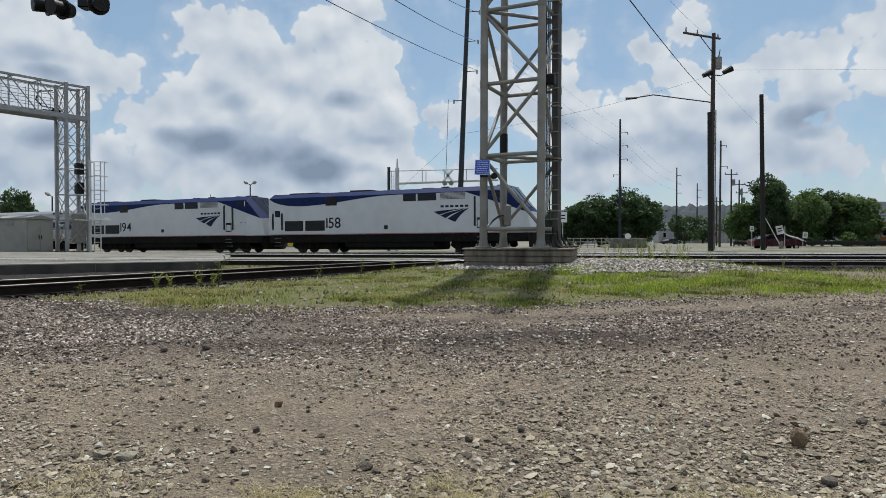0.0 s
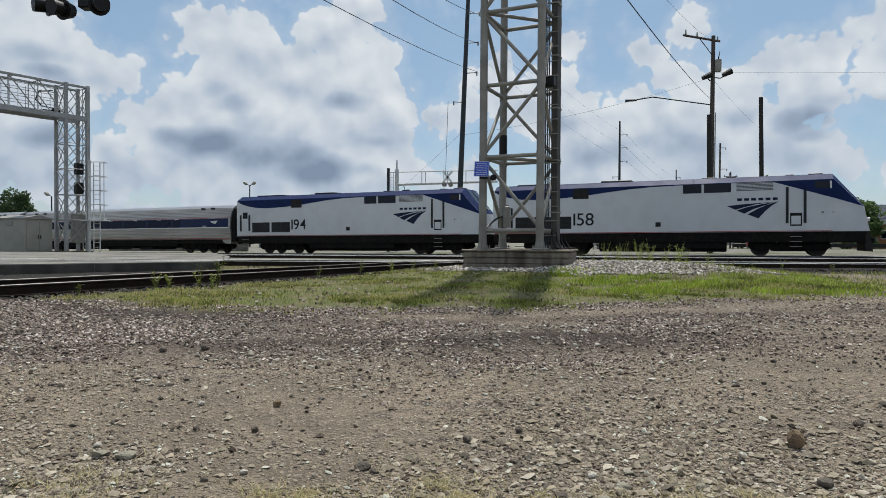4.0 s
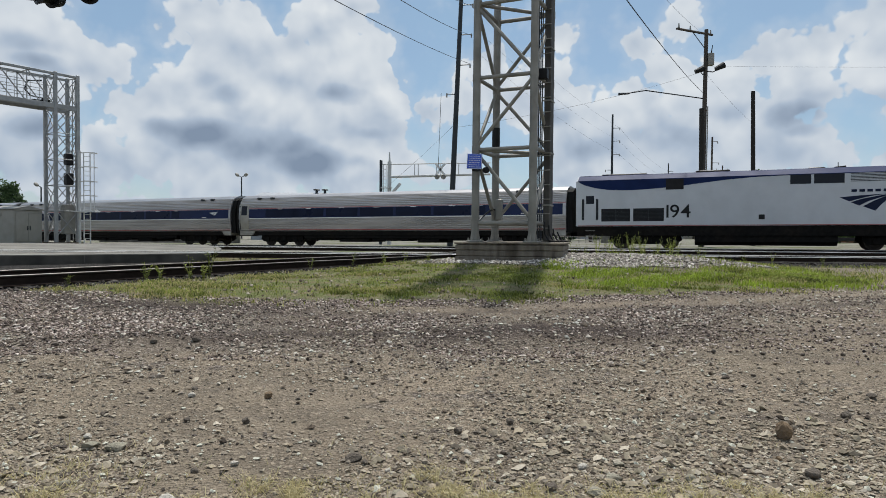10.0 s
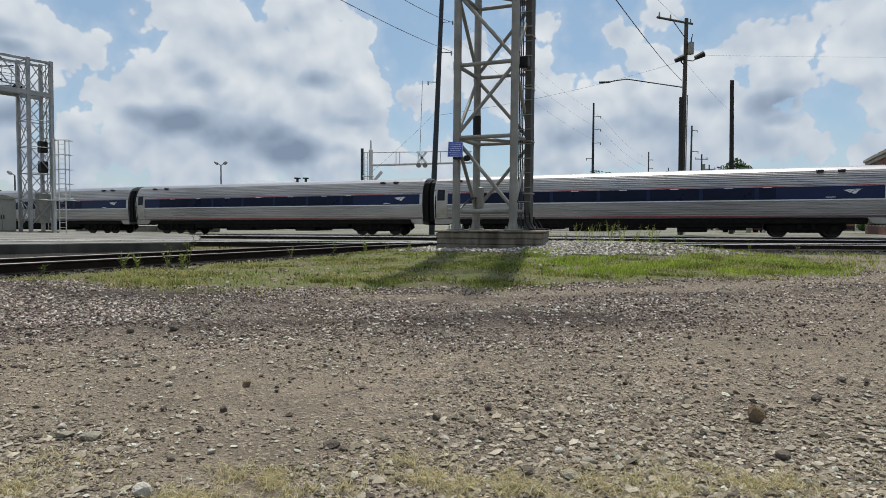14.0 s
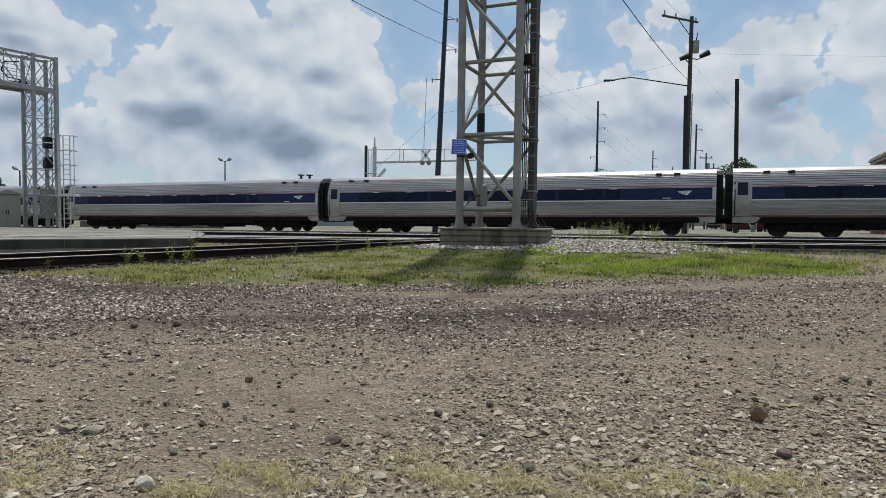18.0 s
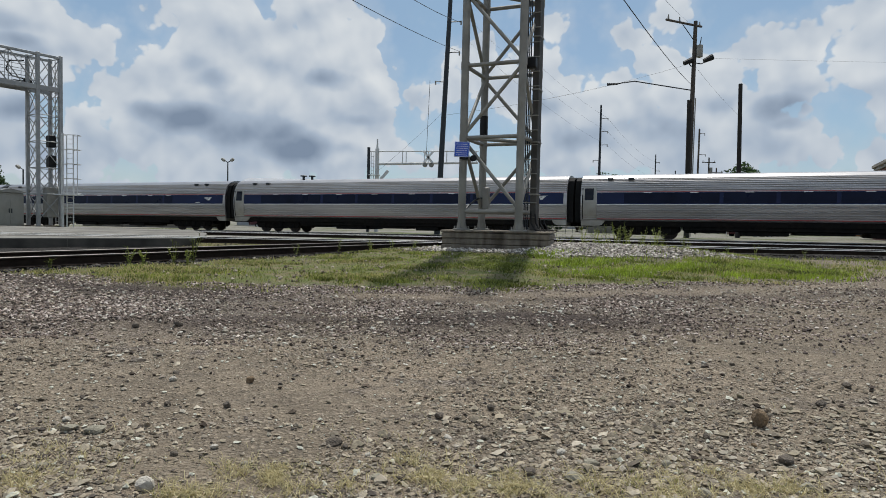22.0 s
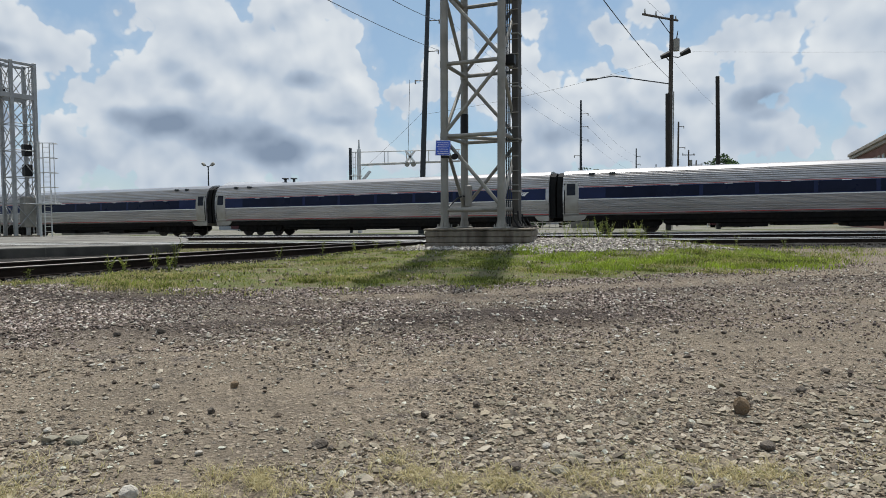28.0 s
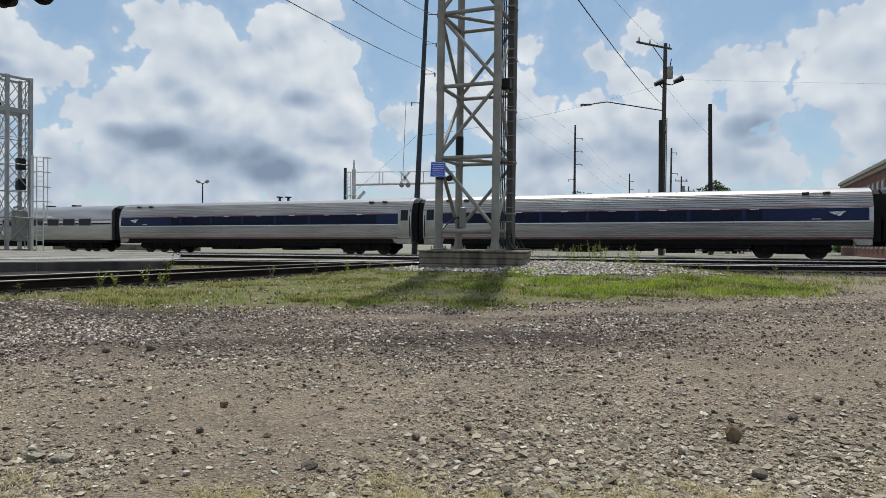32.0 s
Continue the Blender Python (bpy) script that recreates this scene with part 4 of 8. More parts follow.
def build_loco(name, label, number):
    car = thing(name, label, "locomotive", group="locomotives of the train")
    W = 1.52
    # main shell: sections along x as (x, lower z, shoulder z, roof z, half width, roof half width)
    rows = [(0.18, 1.32, 4.02, 4.30, W - 0.04, 1.02), (0.30, 1.32, 4.05, 4.34, W, 1.05), (19.05, 1.32, 4.05, 4.36, W, 1.05)]
    s = Shape()
    ring = lambda r: [(r[0], -r[4], r[1]), (r[0], -r[4], r[2]), (r[0], -r[5], r[3]), (r[0], r[5], r[3]), (r[0], r[4], r[2]), (r[0], r[4], r[1])]
    for r in rows:
        s.v += ring(r)
    for i in range(len(rows) - 1):
        for j in range(6):
            s.f.append((i * 6 + j, i * 6 + (j + 1) % 6, i * 6 + 6 + (j + 1) % 6, i * 6 + 6 + j))
    s.f += [tuple(range(6)), tuple(reversed(range(12, 18)))]
    part("body", s, M["silver"], car, "smooth silver grey body", smooth=20)
    # raked nose
    n = Shape()
    n.add([(19.05, -W, 1.32), (19.05, -W, 4.05), (20.38, -1.36, 2.62), (20.66, -1.30, 1.32), (19.05, -1.05, 4.36), (20.52, -0.72, 2.66), (20.78, -0.75, 1.32)] +
          [(19.05, W, 1.32), (19.05, W, 4.05), (20.38, 1.36, 2.62), (20.66, 1.30, 1.32), (19.05, 1.05, 4.36), (20.52, 0.72, 2.66), (20.78, 0.75, 1.32)],
          [(0, 1, 2, 3), (1, 4, 5, 2), (3, 2, 5, 6), (4, 11, 12, 5), (5, 12, 13, 6), (7, 10, 9, 8), (8, 9, 12, 11), (10, 13, 12, 9), (0, 3, 6, 13, 10, 7), (0, 7, 8, 11, 4, 1)])
    nose = part("nose", n, M["silver"], car, "raked silver nose", smooth=20)
    nose.data.materials.append(M["loco_blue"])
    for p in nose.data.polygons:
        p.material_index = 1 if p.normal.z > 0.3 else 0
    for k in (-1, 1):
        # blue swoop over the rear, thin along the roof edge
        low = [(0.32, 3.98), (0.7, 3.78), (1.3, 3.60), (2.1, 3.47), (3.0, 3.42), (4.0, 3.44), (5.0, 3.50), (6.2, 3.60), (7.4, 3.74), (8.6, 3.87), (10.0, 3.97), (12.0, 4.01), (16.2, 4.015)]
        part("blue_swoop", outline_panel(low + [(16.2, 4.05), (0.32, 4.05)], k), M["loco_blue"], car, "dark blue painted swoop")
        part("blue_nose_panel", outline_panel([(16.1, 4.05), (19.05, 3.07), (19.05, 4.05)], k), M["loco_blue"], car, "dark blue cab side paint")
        c = Shape()
        y1, y2 = W, 1.36
        q = lambda x, z, o: (x, k * (W + (y2 - y1) * (x - 19.05) / 1.33 + o), z)
        c.add([q(19.05, 3.07, 0.008), q(20.36, 2.62, 0.008), q(19.05, 4.045, 0.008), q(19.05, 3.07, -0.01), q(20.36, 2.62, -0.01), q(19.05, 4.045, -0.01)], [(0, 1, 2), (3, 5, 4), (0, 3, 4, 1), (1, 4, 5, 2), (2, 5, 3, 0)])
        part("blue_nose_panel", c, M["loco_blue"], nose)
        # sloped shoulder between side and roof
        sh = Shape()
        sh.add([(0.3, k * 1.526, 4.052), (19.05, k * 1.526, 4.052), (19.05, k * 1.054, 4.364), (0.3, k * 1.054, 4.344), (0.3, k * 1.5, 4.03), (19.05, k * 1.5, 4.03), (19.05, k * 1.04, 4.33), (0.3, k * 1.04, 4.31)],
               [(0, 1, 2, 3), (4, 7, 6, 5), (0, 4, 5, 1), (1, 5, 6, 2), (2, 6, 7, 3), (3, 7, 4, 0)])
        part("roof_shoulder", sh, M["loco_blue"], car)
        # engine room louvres, rear
        for a, b in ((1.70, 3.36), (3.54, 5.25)):
            g = part("louvre", loco_side(a, b, 1.60, 2.35, k, 0.004), M["black"], car, "black louvred grille")
            sl = Shape()
            for i in range(9):
                sl.box(a + 0.05, b - 0.05, min(k * 1.52, k * 1.536), max(k * 1.52, k * 1.536), 1.64 + 0.078 * i, 1.66 + 0.078 * i)
            part("slats", sl, M["dark_steel"], g)
            part("divider", loco_side((a + b) / 2 - 0.012, (a + b) / 2 + 0.012, 1.6, 2.35, k, 0.02), M["dark_steel"], g)
        part("exhaust_notch", loco_side(5.34, 6.30, 3.40, 4.0, k, 0.010), M["black"], car, "black vent opening")
        for a, b in ((11.65, 12.63), (12.76, 14.15)):
            part("upper_grille", loco_side(a, b, 3.52, 4.02, k, 0.006), M["glass"], car, "dark upper vent")
        g = part("intake_grille", loco_side(14.40, 16.25, 3.55, 4.02, k, 0.004), M["silver"], car)
        for i in range(6):
            z = 3.58 + 0.075 * i
            part("slat", loco_side(14.42, 16.23, z, z + 0.035, k, 0.014), M["dark_steel"], g)
        # rear and cab doors with rails
        for x, zt in ((1.03, 3.16), (17.32, 3.70)):
            d = part("door", loco_side(x - 0.30, x + 0.30, 1.42, zt, k, 0.005), M["silver"], car, "flush side door")
            if x < 5:
                part("door_window", loco_side(x - 0.24, x + 0.24, 2.66, 3.14, k, 0.010), M["glass"], d)
            else:
                part("door_window", loco_side(x - 0.2, x + 0.2, 2.95, 3.55, k, 0.010), M["silver"], d)
                part("step_recess", loco_side(x - 0.28, x + 0.28, 1.62, 2.32, k, 0.008), M["black"], d)
                part("step_plate", loco_side(x - 0.22, x + 0.22, 1.70, 2.16, k, 0.016), M["silver"], d)
            for dx in (-0.42, 0.42):
                zb, zh = (1.72, 2.92) if x < 5 else (1.80, 3.68)
                h = Shape().tube([(x + dx, k * 1.525, zb), (x + dx, k * 1.62, zb + 0.03), (x + dx, k * 1.62, zh - 0.03), (x + dx, k * 1.525, zh)], 0.022)
                part("grab_rail", h, M["black"], car)
                part("rail_recess", loco_side(x + dx - 0.07, x + dx + 0.07, zb - 0.03, zh + 0.03, k, 0.002), M["dark_steel"], car)
            st = Shape()
            for i in range(3):
                st.box(x - 0.28, x + 0.28, min(k * 1.35, k * 1.55), max(k * 1.35, k * 1.55), 0.50 + 0.27 * i, 0.53 + 0.27 * i)
            part("side_steps", st, M["gal"], car)
        part("cab_window", loco_side(18.2, 18.86, 3.60, 3.96, k, 0.010), M["glass"], car)
        part("window_post", loco_side(18.88, 18.96, 3.58, 3.97, k, 0.014), M["white"], car)
        part("number", letters(number, 0.98, 5.38 if k < 0 else 6.90, 1.80, k, 1.527), M["black"], car, "large dark fleet number " + number)
        for sw in emblem(13.93, 2.97, 2.6, k, 1.523):
            part("emblem", sw, M["emblem_blue"], car, "dark blue swept bar")
        wb = Shape()
        for i in range(6):
            loco_side(14.46 + i * 0.35, 14.70 + i * 0.35, 3.03, 3.17, k, 0.005, wb)
        part("name_bar", wb, M["emblem_blue"], car, "row of plain dark bars")
        part("fuel_gauge", loco_side(10.15, 10.45, 1.66, 1.92, k, 0.012), M["black"], car)
        part("side_marker", loco_side(18.5, 18.6, 2.30, 2.36, k, 0.02), M["black"], car)
        part("side_marker", loco_side(19.0, 19.1 - 0.06, 2.30, 2.36, k, 0.02), M["black"], car)
        part("red_stripe", loco_side(0.3, 19.0, 1.33, 1.37, k, 0.004), M["red"], car)
        # windscreen
        ws = Shape()
        a0, a1 = Vector((19.12, k * 0.12, 4.27)), Vector((20.30, k * 0.10, 2.93))
        b0, b1 = Vector((19.12, k * 0.92, 4.27)), Vector((20.24, k * 0.70, 2.93))
        up = Vector((0.75, 0, 0.65)) * 0.03
        ws.add([a0 + up, a1 + up, b1 + up, b0 + up, a0 - up, a1 - up, b1 - up, b0 - up], [(0, 1, 2, 3), (7, 6, 5, 4), (0, 4, 5, 1), (1, 5, 6, 2), (2, 6, 7, 3), (3, 7, 4, 0)])
        part("windscreen", ws, M["glass"], nose, "dark raked windscreen")
        part("headlight", Shape().rod((20.70, k * 0.55, 1.95), (20.80, k * 0.55, 1.95), 0.11, seg=12), M["white"], nose)
    part("roof", Shape().box(0.34, 19.0, -1.04, 1.04, 4.33, 4.372, 0.01), M["loco_blue"], car, "dark blue roof")
    for a, b, w, h in ((1.6, 4.2, 0.8, 0.09), (6.9, 8.7, 0.75, 0.13), (12.6, 13.4, 0.5, 0.10), (16.9, 17.3, 0.25, 0.12), (18.0, 18.7, 0.35, 0.12)):
        part("roof_hatch", Shape().box(a, b, -w, w, 4.36, 4.37 + h, 0.03), M["black"], car)
    h = Shape()
    for k in (-0.12, 0.0, 0.12):
        h.rod((13.9, k, 4.47), (14.4, k, 4.47), 0.03, 0.075)
    h.rod((14.05, -0.02, 4.37), (14.05, -0.02, 4.75), 0.02)
    part("horn", h, M["black"], car)
    part("skirt", Shape().box(0.25, 20.5, -1.46, 1.46, 0.74, 1.32, 0.03), M["underframe"], car, "sooty dark skirt")
    part("fuel_tank", Shape().prism([(-1.38, 0.95), (-1.38, 0.42), (-1.10, 0.22), (1.10, 0.22), (1.38, 0.42), (1.38, 0.95)], 6.9, 13.9, axis="x"), M["underframe"], car)
    part("pilot", Shape().add([(20.5, -1.35, 0.28), (20.95, -0.6, 0.25), (20.95, 0.6, 0.25), (20.5, 1.35, 0.28), (20.45, -1.38, 1.32), (20.78, -0.75, 1.32), (20.78, 0.75, 1.32), (20.45, 1.38, 1.32)],
                              [(0, 1, 5, 4), (1, 2, 6, 5), (2, 3, 7, 6), (0, 4, 7, 3), (4, 5, 6, 7), (0, 3, 2, 1)]), M["underframe"], car)
    part("coupler", Shape().box(20.6, 21.1, -0.14, 0.14, 0.70, 0.98, 0.03), M["underframe"], car)
    part("coupler", Shape().box(-0.06, 0.5, -0.14, 0.14, 0.70, 0.98, 0.03), M["underframe"], car)
    truck(car, 4.1, 2.74)
    truck(car, 17.0, 2.74)
    return car


def build_old_car(name, label):
    car = thing(name, label, "train car")
    L = COACH
    half = [(1.46, 0.95), (1.50, 1.05), (1.50, 3.05), (1.44, 3.30), (1.20, 3.55), (0.7, 3.74), (0, 3.80)]
    ring = [(-y, z) for y, z in half] + [(y, z) for y, z in reversed(half[:-1])]
    part("body", swept(ring, 0.45, L - 0.45), M["stainless"], car, "smooth grey steel body")
    for k in (-1, 1):
        b = lambda a, c, z0, z1, o=0.0: Shape().box(a, c, min(k * 1.49, k * (1.506 + o)), max(k * 1.49, k * (1.506 + o)), z0, z1, 0.004)
        part("red_stripe", b(0.5, L - 0.5, 2.52, 2.60), M["red"], car)
        part("white_stripe", b(0.5, L - 0.5, 2.34, 2.515), M["white"], car)
        part("blue_stripe", b(0.5, L - 0.5, 2.20, 2.335), M["loco_blue"], car)
        x = L - 2.7
        while x > 3:
            part("window", b(x - 1.25, x, 2.16, 2.66, 0.012), M["glass"], car)
            part("window_frame", b(x - 1.32, x + 0.07, 2.10, 2.72, 0.006), M["gal"], car)
            x -= 1.78
        part("door", b(0.8, 1.6, 1.05, 3.0, 0.006), M["stainless_dirty"], car)
    for e in (0, 1):
        x0, x1 = (0.06, 0.46) if e == 0 else (L - 0.46, L - 0.06)
        part("diaphragm", Shape().prism([(-1.2, 0.95), (1.2, 0.95), (1.2, 3.5), (-1.2, 3.5)], x0, x1, axis="x"), M["rubber"], car)
        part("coupler", Shape().box(0.0 if e == 0 else L - 0.9, 0.9 if e == 0 else L, -0.14, 0.14, 0.70, 0.98, 0.03), M["underframe"], car)
    for x in (6.0, 9.0, 13.0, 17.0, 20.0):
        part("roof_vent", Shape().box(x - 0.25, x + 0.25, -0.3, 0.3, 3.74, 3.92, 0.03), M["black"], car)
    part("underframe", Shape().box(1.0, L - 1.0, -1.4, 1.4, 0.72, 0.97, 0.03), M["underframe"], car)
    part("equipment_box", Shape().box(8, 17, -1.3, 1.3, 0.42, 0.75, 0.03), M["underframe"], car)
    truck(car, 4.2, 2.59)
    truck(car, L - 4.2, 2.59)
    return car


lead = build_loco("locomotive", "silver and blue diesel passenger locomotive, leading the train", "158")
second = build_loco("locomotive", "silver and blue diesel passenger locomotive, coupled behind the leader", "194")
cars = [lead, second]
for i in range(5):
    flip = i == 4
    cars.append(build_coach("passenger_coach", "fluted stainless steel passenger coach with blue window band" + (", turned about" if flip else ""), flip))
cars.append(build_old_car("passenger_car", "older grey steel passenger car with tricolour window stripe"))


M["trunk"] = material("dark weathered cable trunk", (0.065, 0.060, 0.054), 0.75, 0.1, 0.25, 4.0, bump=0.3, second=(0.035, 0.032, 0.028), second_scale=1.2)

# ---- steel lattice tower on its concrete base ----
TOWER_AT, TOWER_TURN, TOWER_SIDE = Vector((1.182, 16.465)), -22.2, 1.455
BASE_AT, BASE_TURN, BASE_TOP, BASE_BOTTOM = Vector((1.246, 16.556)), -12.3, 0.565, -0.15


def build_base():
    base = thing("tower_base", "weathered brown-grey concrete tower base with board marks", "foundation", (BASE_AT.x, BASE_AT.y, 0), BASE_TURN)
    hx, hy, z = 1.29, 1.12, BASE_BOTTOM
    rise = (BASE_TOP - BASE_BOTTOM) / 5
    for i in range(5):
        inset = 0.014 * (i % 2)
        part("course", Shape().box(-hx + inset, hx - inset, -hy + inset, hy - inset, z, z + rise - 0.014, 0.014), M["concrete"], base)
        part("joint", Shape().box(-hx + 0.04, hx - 0.04, -hy + 0.04, hy - 0.04, z + rise - 0.014, z + rise), M["concrete"], base)
        z += rise
    part("cap", Shape().box(-hx - 0.03, hx + 0.03, -hy - 0.03, hy + 0.03, BASE_TOP, BASE_TOP + 0.05, 0.015), M["concrete"], base)


build_base()


def build_tower():
    tower = thing("lattice_tower", "grey tubular steel lattice tower with cross braces", "tower", (TOWER_AT.x, TOWER_AT.y, BASE_TOP + 0.05), TOWER_TURN)
    h, H = TOWER_SIDE / 2, 17.0
    corner = [(-h, -h), (h, -h), (h, h), (-h, h)]

    def leg_at(i, z):
        x, y = corner[i]
        return Vector((x + 0.004 * z, y, z))
    for i in range(4):
        part("leg", Shape().rod(leg_at(i, 0.03), leg_at(i, H), 0.096, 0.092, 14), M["gal"], tower)
        x, y = corner[i]
        part("foot_plate", Shape().box(x - 0.17, x + 0.17, y - 0.17, y + 0.17, 0.0, 0.035, 0.008), M["gal"], tower)
        for dx, dy in ((1, 0), (-1, 0), (0, 1), (0, -1)):
            g = Shape().add([(x + dx * 0.1 - dy * 0.008, y + dy * 0.1 - dx * 0.008, 0.03), (x + dx * 0.145 - dy * 0.008, y + dy * 0.145 - dx * 0.008, 0.03), (x + dx * 0.1 - dy * 0.008, y + dy * 0.1 - dx * 0.008, 0.20),
                   (x + dx * 0.1 + dy * 0.008, y + dy * 0.1 + dx * 0.008, 0.03), (x + dx * 0.145 + dy * 0.008, y + dy * 0.145 + dx * 0.008, 0.03), (x + dx * 0.1 + dy * 0.008, y + dy * 0.1 + dx * 0.008, 0.20)],
                  [(0, 1, 2), (5, 4, 3), (0, 3, 4, 1), (1, 4, 5, 2), (2, 5, 3, 0)])
            part("gusset", g, M["gal"], tower)
        for dx in (-0.13, 0.13):
            for dy in (-0.13, 0.13):
                part("anchor_bolt", Shape().rod((x + dx, y + dy, 0.03), (x + dx, y + dy, 0.10), 0.018, seg=6), M["gal"], tower)
    levels = [0.46, 2.26, 4.01, 5.80, 7.58, 9.36, 11.14, 12.92, 14.70, 16.48]
    for j, z in enumerate(levels):
        for i in range(4):
            a, b = leg_at(i, z), leg_at((i + 1) % 4, z)
            part("horizontal_brace", Shape().rod(a, b, 0.050, seg=10), M["gal"], tower)
            part("collar", Shape().rod(leg_at(i, z - 0.09), leg_at(i, z + 0.09), 0.104, seg=12), M["gal"], tower)
        if j + 1 < len(levels):
            z1 = levels[j + 1]
            for i in range(4):
                lo, hi = (i, (i + 1) % 4) if (j + i) % 2 else ((i + 1) % 4, i)
                part("diagonal_brace", Shape().rod(leg_at(lo, z + 0.06), leg_at(hi, z1 - 0.06), 0.046, seg=10), M["gal"], tower)
            if j % 2:
                part("plan_brace", Shape().rod(leg_at(0, z), leg_at(2, z), 0.045, seg=8), M["gal"], tower)
    # cable trunk and ladder at the far right corner
    x, y = corner[2][0] + 0.08, corner[2][1] - 0.42
    part("cable_trunk", Shape().box(x - 0.06, x + 0.10, y - 0.16, y + 0.16, 0.02, H, 0.02), M["trunk"], tower, "dark grey cable trunk up the leg")
    for k in range(3):
        part("cable", Shape().rod((x - 0.10 - 0.045 * k, y - 0.19, 0.05), (x - 0.10 - 0.045 * k + 0.0, y - 0.19, H - 0.5), 0.018, seg=6), M["dark_steel"], tower)
    for i in range(44):
        z = 0.35 + 0.36 * i
        part("rung", Shape().rod((x - 0.20, y - 0.20, z), (x + 0.12, y - 0.20, z), 0.013, seg=6), M["gal"], tower)
    for i in range(12):
        z = 0.9 + 1.3 * i
        part("trunk_band", Shape().box(x - 0.08, x + 0.12, y - 0.18, y + 0.18, z, z + 0.04, 0.005), M["gal"], tower)
    # dark junction box on the far left leg, with a drooping conduit
    bx, by = corner[3]
    part("junction_box", Shape().box(bx + 0.08, bx + 0.24, by - 0.20, by - 0.04, 0.56, 1.12, 0.02), M["gal"], tower, "grey junction box")
    arc = [(bx + 0.02, -h + 0.08 + (2 * h - 0.10) * u, 0.46 + 0.38 * math.sin(u * math.pi / 2)) for u in (i / 10 for i in range(11))]
    part("conduit", Shape().tube(arc, 0.026), M["black"], tower, "bent black conduit")
    part("dark_sleeve", Shape().rod(leg_at(3, 2.36), leg_at(3, 3.01), 0.106, seg=14), M["black"], tower)
    part("clamp_box", Shape().box(corner[1][0] - 0.02, corner[1][0] + 0.26, corner[1][1] + 0.22, corner[1][1] + 0.4, 3.91, 4.16, 0.02), M["black"], tower)
    # loose conduit and fittings on the base by the right legs
    fit = Shape()
    for k in range(4):
        p = Vector((h + 0.12 + 0.06 * k, -0.1 + 0.2 * k, 0.0))
        fit.tube([p + Vector((0, 0, 0.5 - 0.08 * k)), p + Vector((0.02, 0.0, 0.2)), p + Vector((0.14, -0.05, 0.03)), p + Vector((0.3, -0.1, 0.02))], 0.022)
    part("loose_conduit", fit, M["black"], tower)
    return tower


build_tower()


def build_notice():
    """Blue emergency notice on the front left leg."""
    m = pose(TOWER_AT.x, TOWER_AT.y, 0, 0, 0, TOWER_TURN) @ pose(-TOWER_SIDE / 2 + 0.02, -TOWER_SIDE / 2 - 0.13, 2.58)
    sign = thing("notice_sign", "blue metal notice sign with rows of white lettering", "sign")
    sign.matrix_basis = m @ pose(0, 0, 0, 0, 3.5, 0)
    part("panel", Shape().box(-0.195, 0.195, -0.006, 0.006, -0.185, 0.185, 0.004), M["sign_blue"], sign)
    edge = Shape()
    for a, b, c, d in ((-0.19, 0.19, 0.172, 0.18), (-0.19, 0.19, -0.18, -0.172), (-0.19, -0.182, -0.18, 0.18), (0.182, 0.19, -0.18, 0.18)):
        edge.box(a, b, -0.0085, -0.006, c, d)
    part("border", edge, M["white"], sign)
    rnd = random.Random(3)
    for row, z in enumerate((0.125, 0.075, 0.025, -0.03, -0.085, -0.135)):
        bars = Shape()
        x = -0.15 + 0.02 * (row % 2)
        while x < 0.13:
            w = rnd.uniform(0.025, 0.07)
            bars.box(x, min(x + w, 0.155), -0.0085, -0.006, z - 0.007, z + 0.007)
            x += w + 0.014
        part("text_bar", bars, M["white"], sign)
    part("bracket", Shape().box(-0.05, 0.16, 0.006, 0.05, -0.24, -0.18, 0.006), M["black"], sign)
    # bell horn behind the sign
    part("clamp", Shape().rod((0.26, 0.10, -0.20), (0.32, 0.02, -0.20), 0.075, 0.075, 14), M["black"], sign)


build_notice()


# ---- signal bridge over the crossing track ----
def lattice(parent, p, q, r, s, n, radius, mat, name):
    """X bracing between two chords p-q and r-s in n panels."""
    p, q, r, s = map(Vector, (p, q, r, s))
    for i in range(n):
        a0, a1 = p.lerp(q, i / n), p.lerp(q, (i + 1) / n)
        b0, b1 = r.lerp(s, i / n), r.lerp(s, (i + 1) / n)
        part(name, Shape().rod(a0, b1, radius, seg=5), mat, parent)
        part(name, Shape().rod(b0, a1, radius, seg=5), mat, parent)
        part("strut", Shape().rod(a1, b1, radius, seg=5), mat, parent)


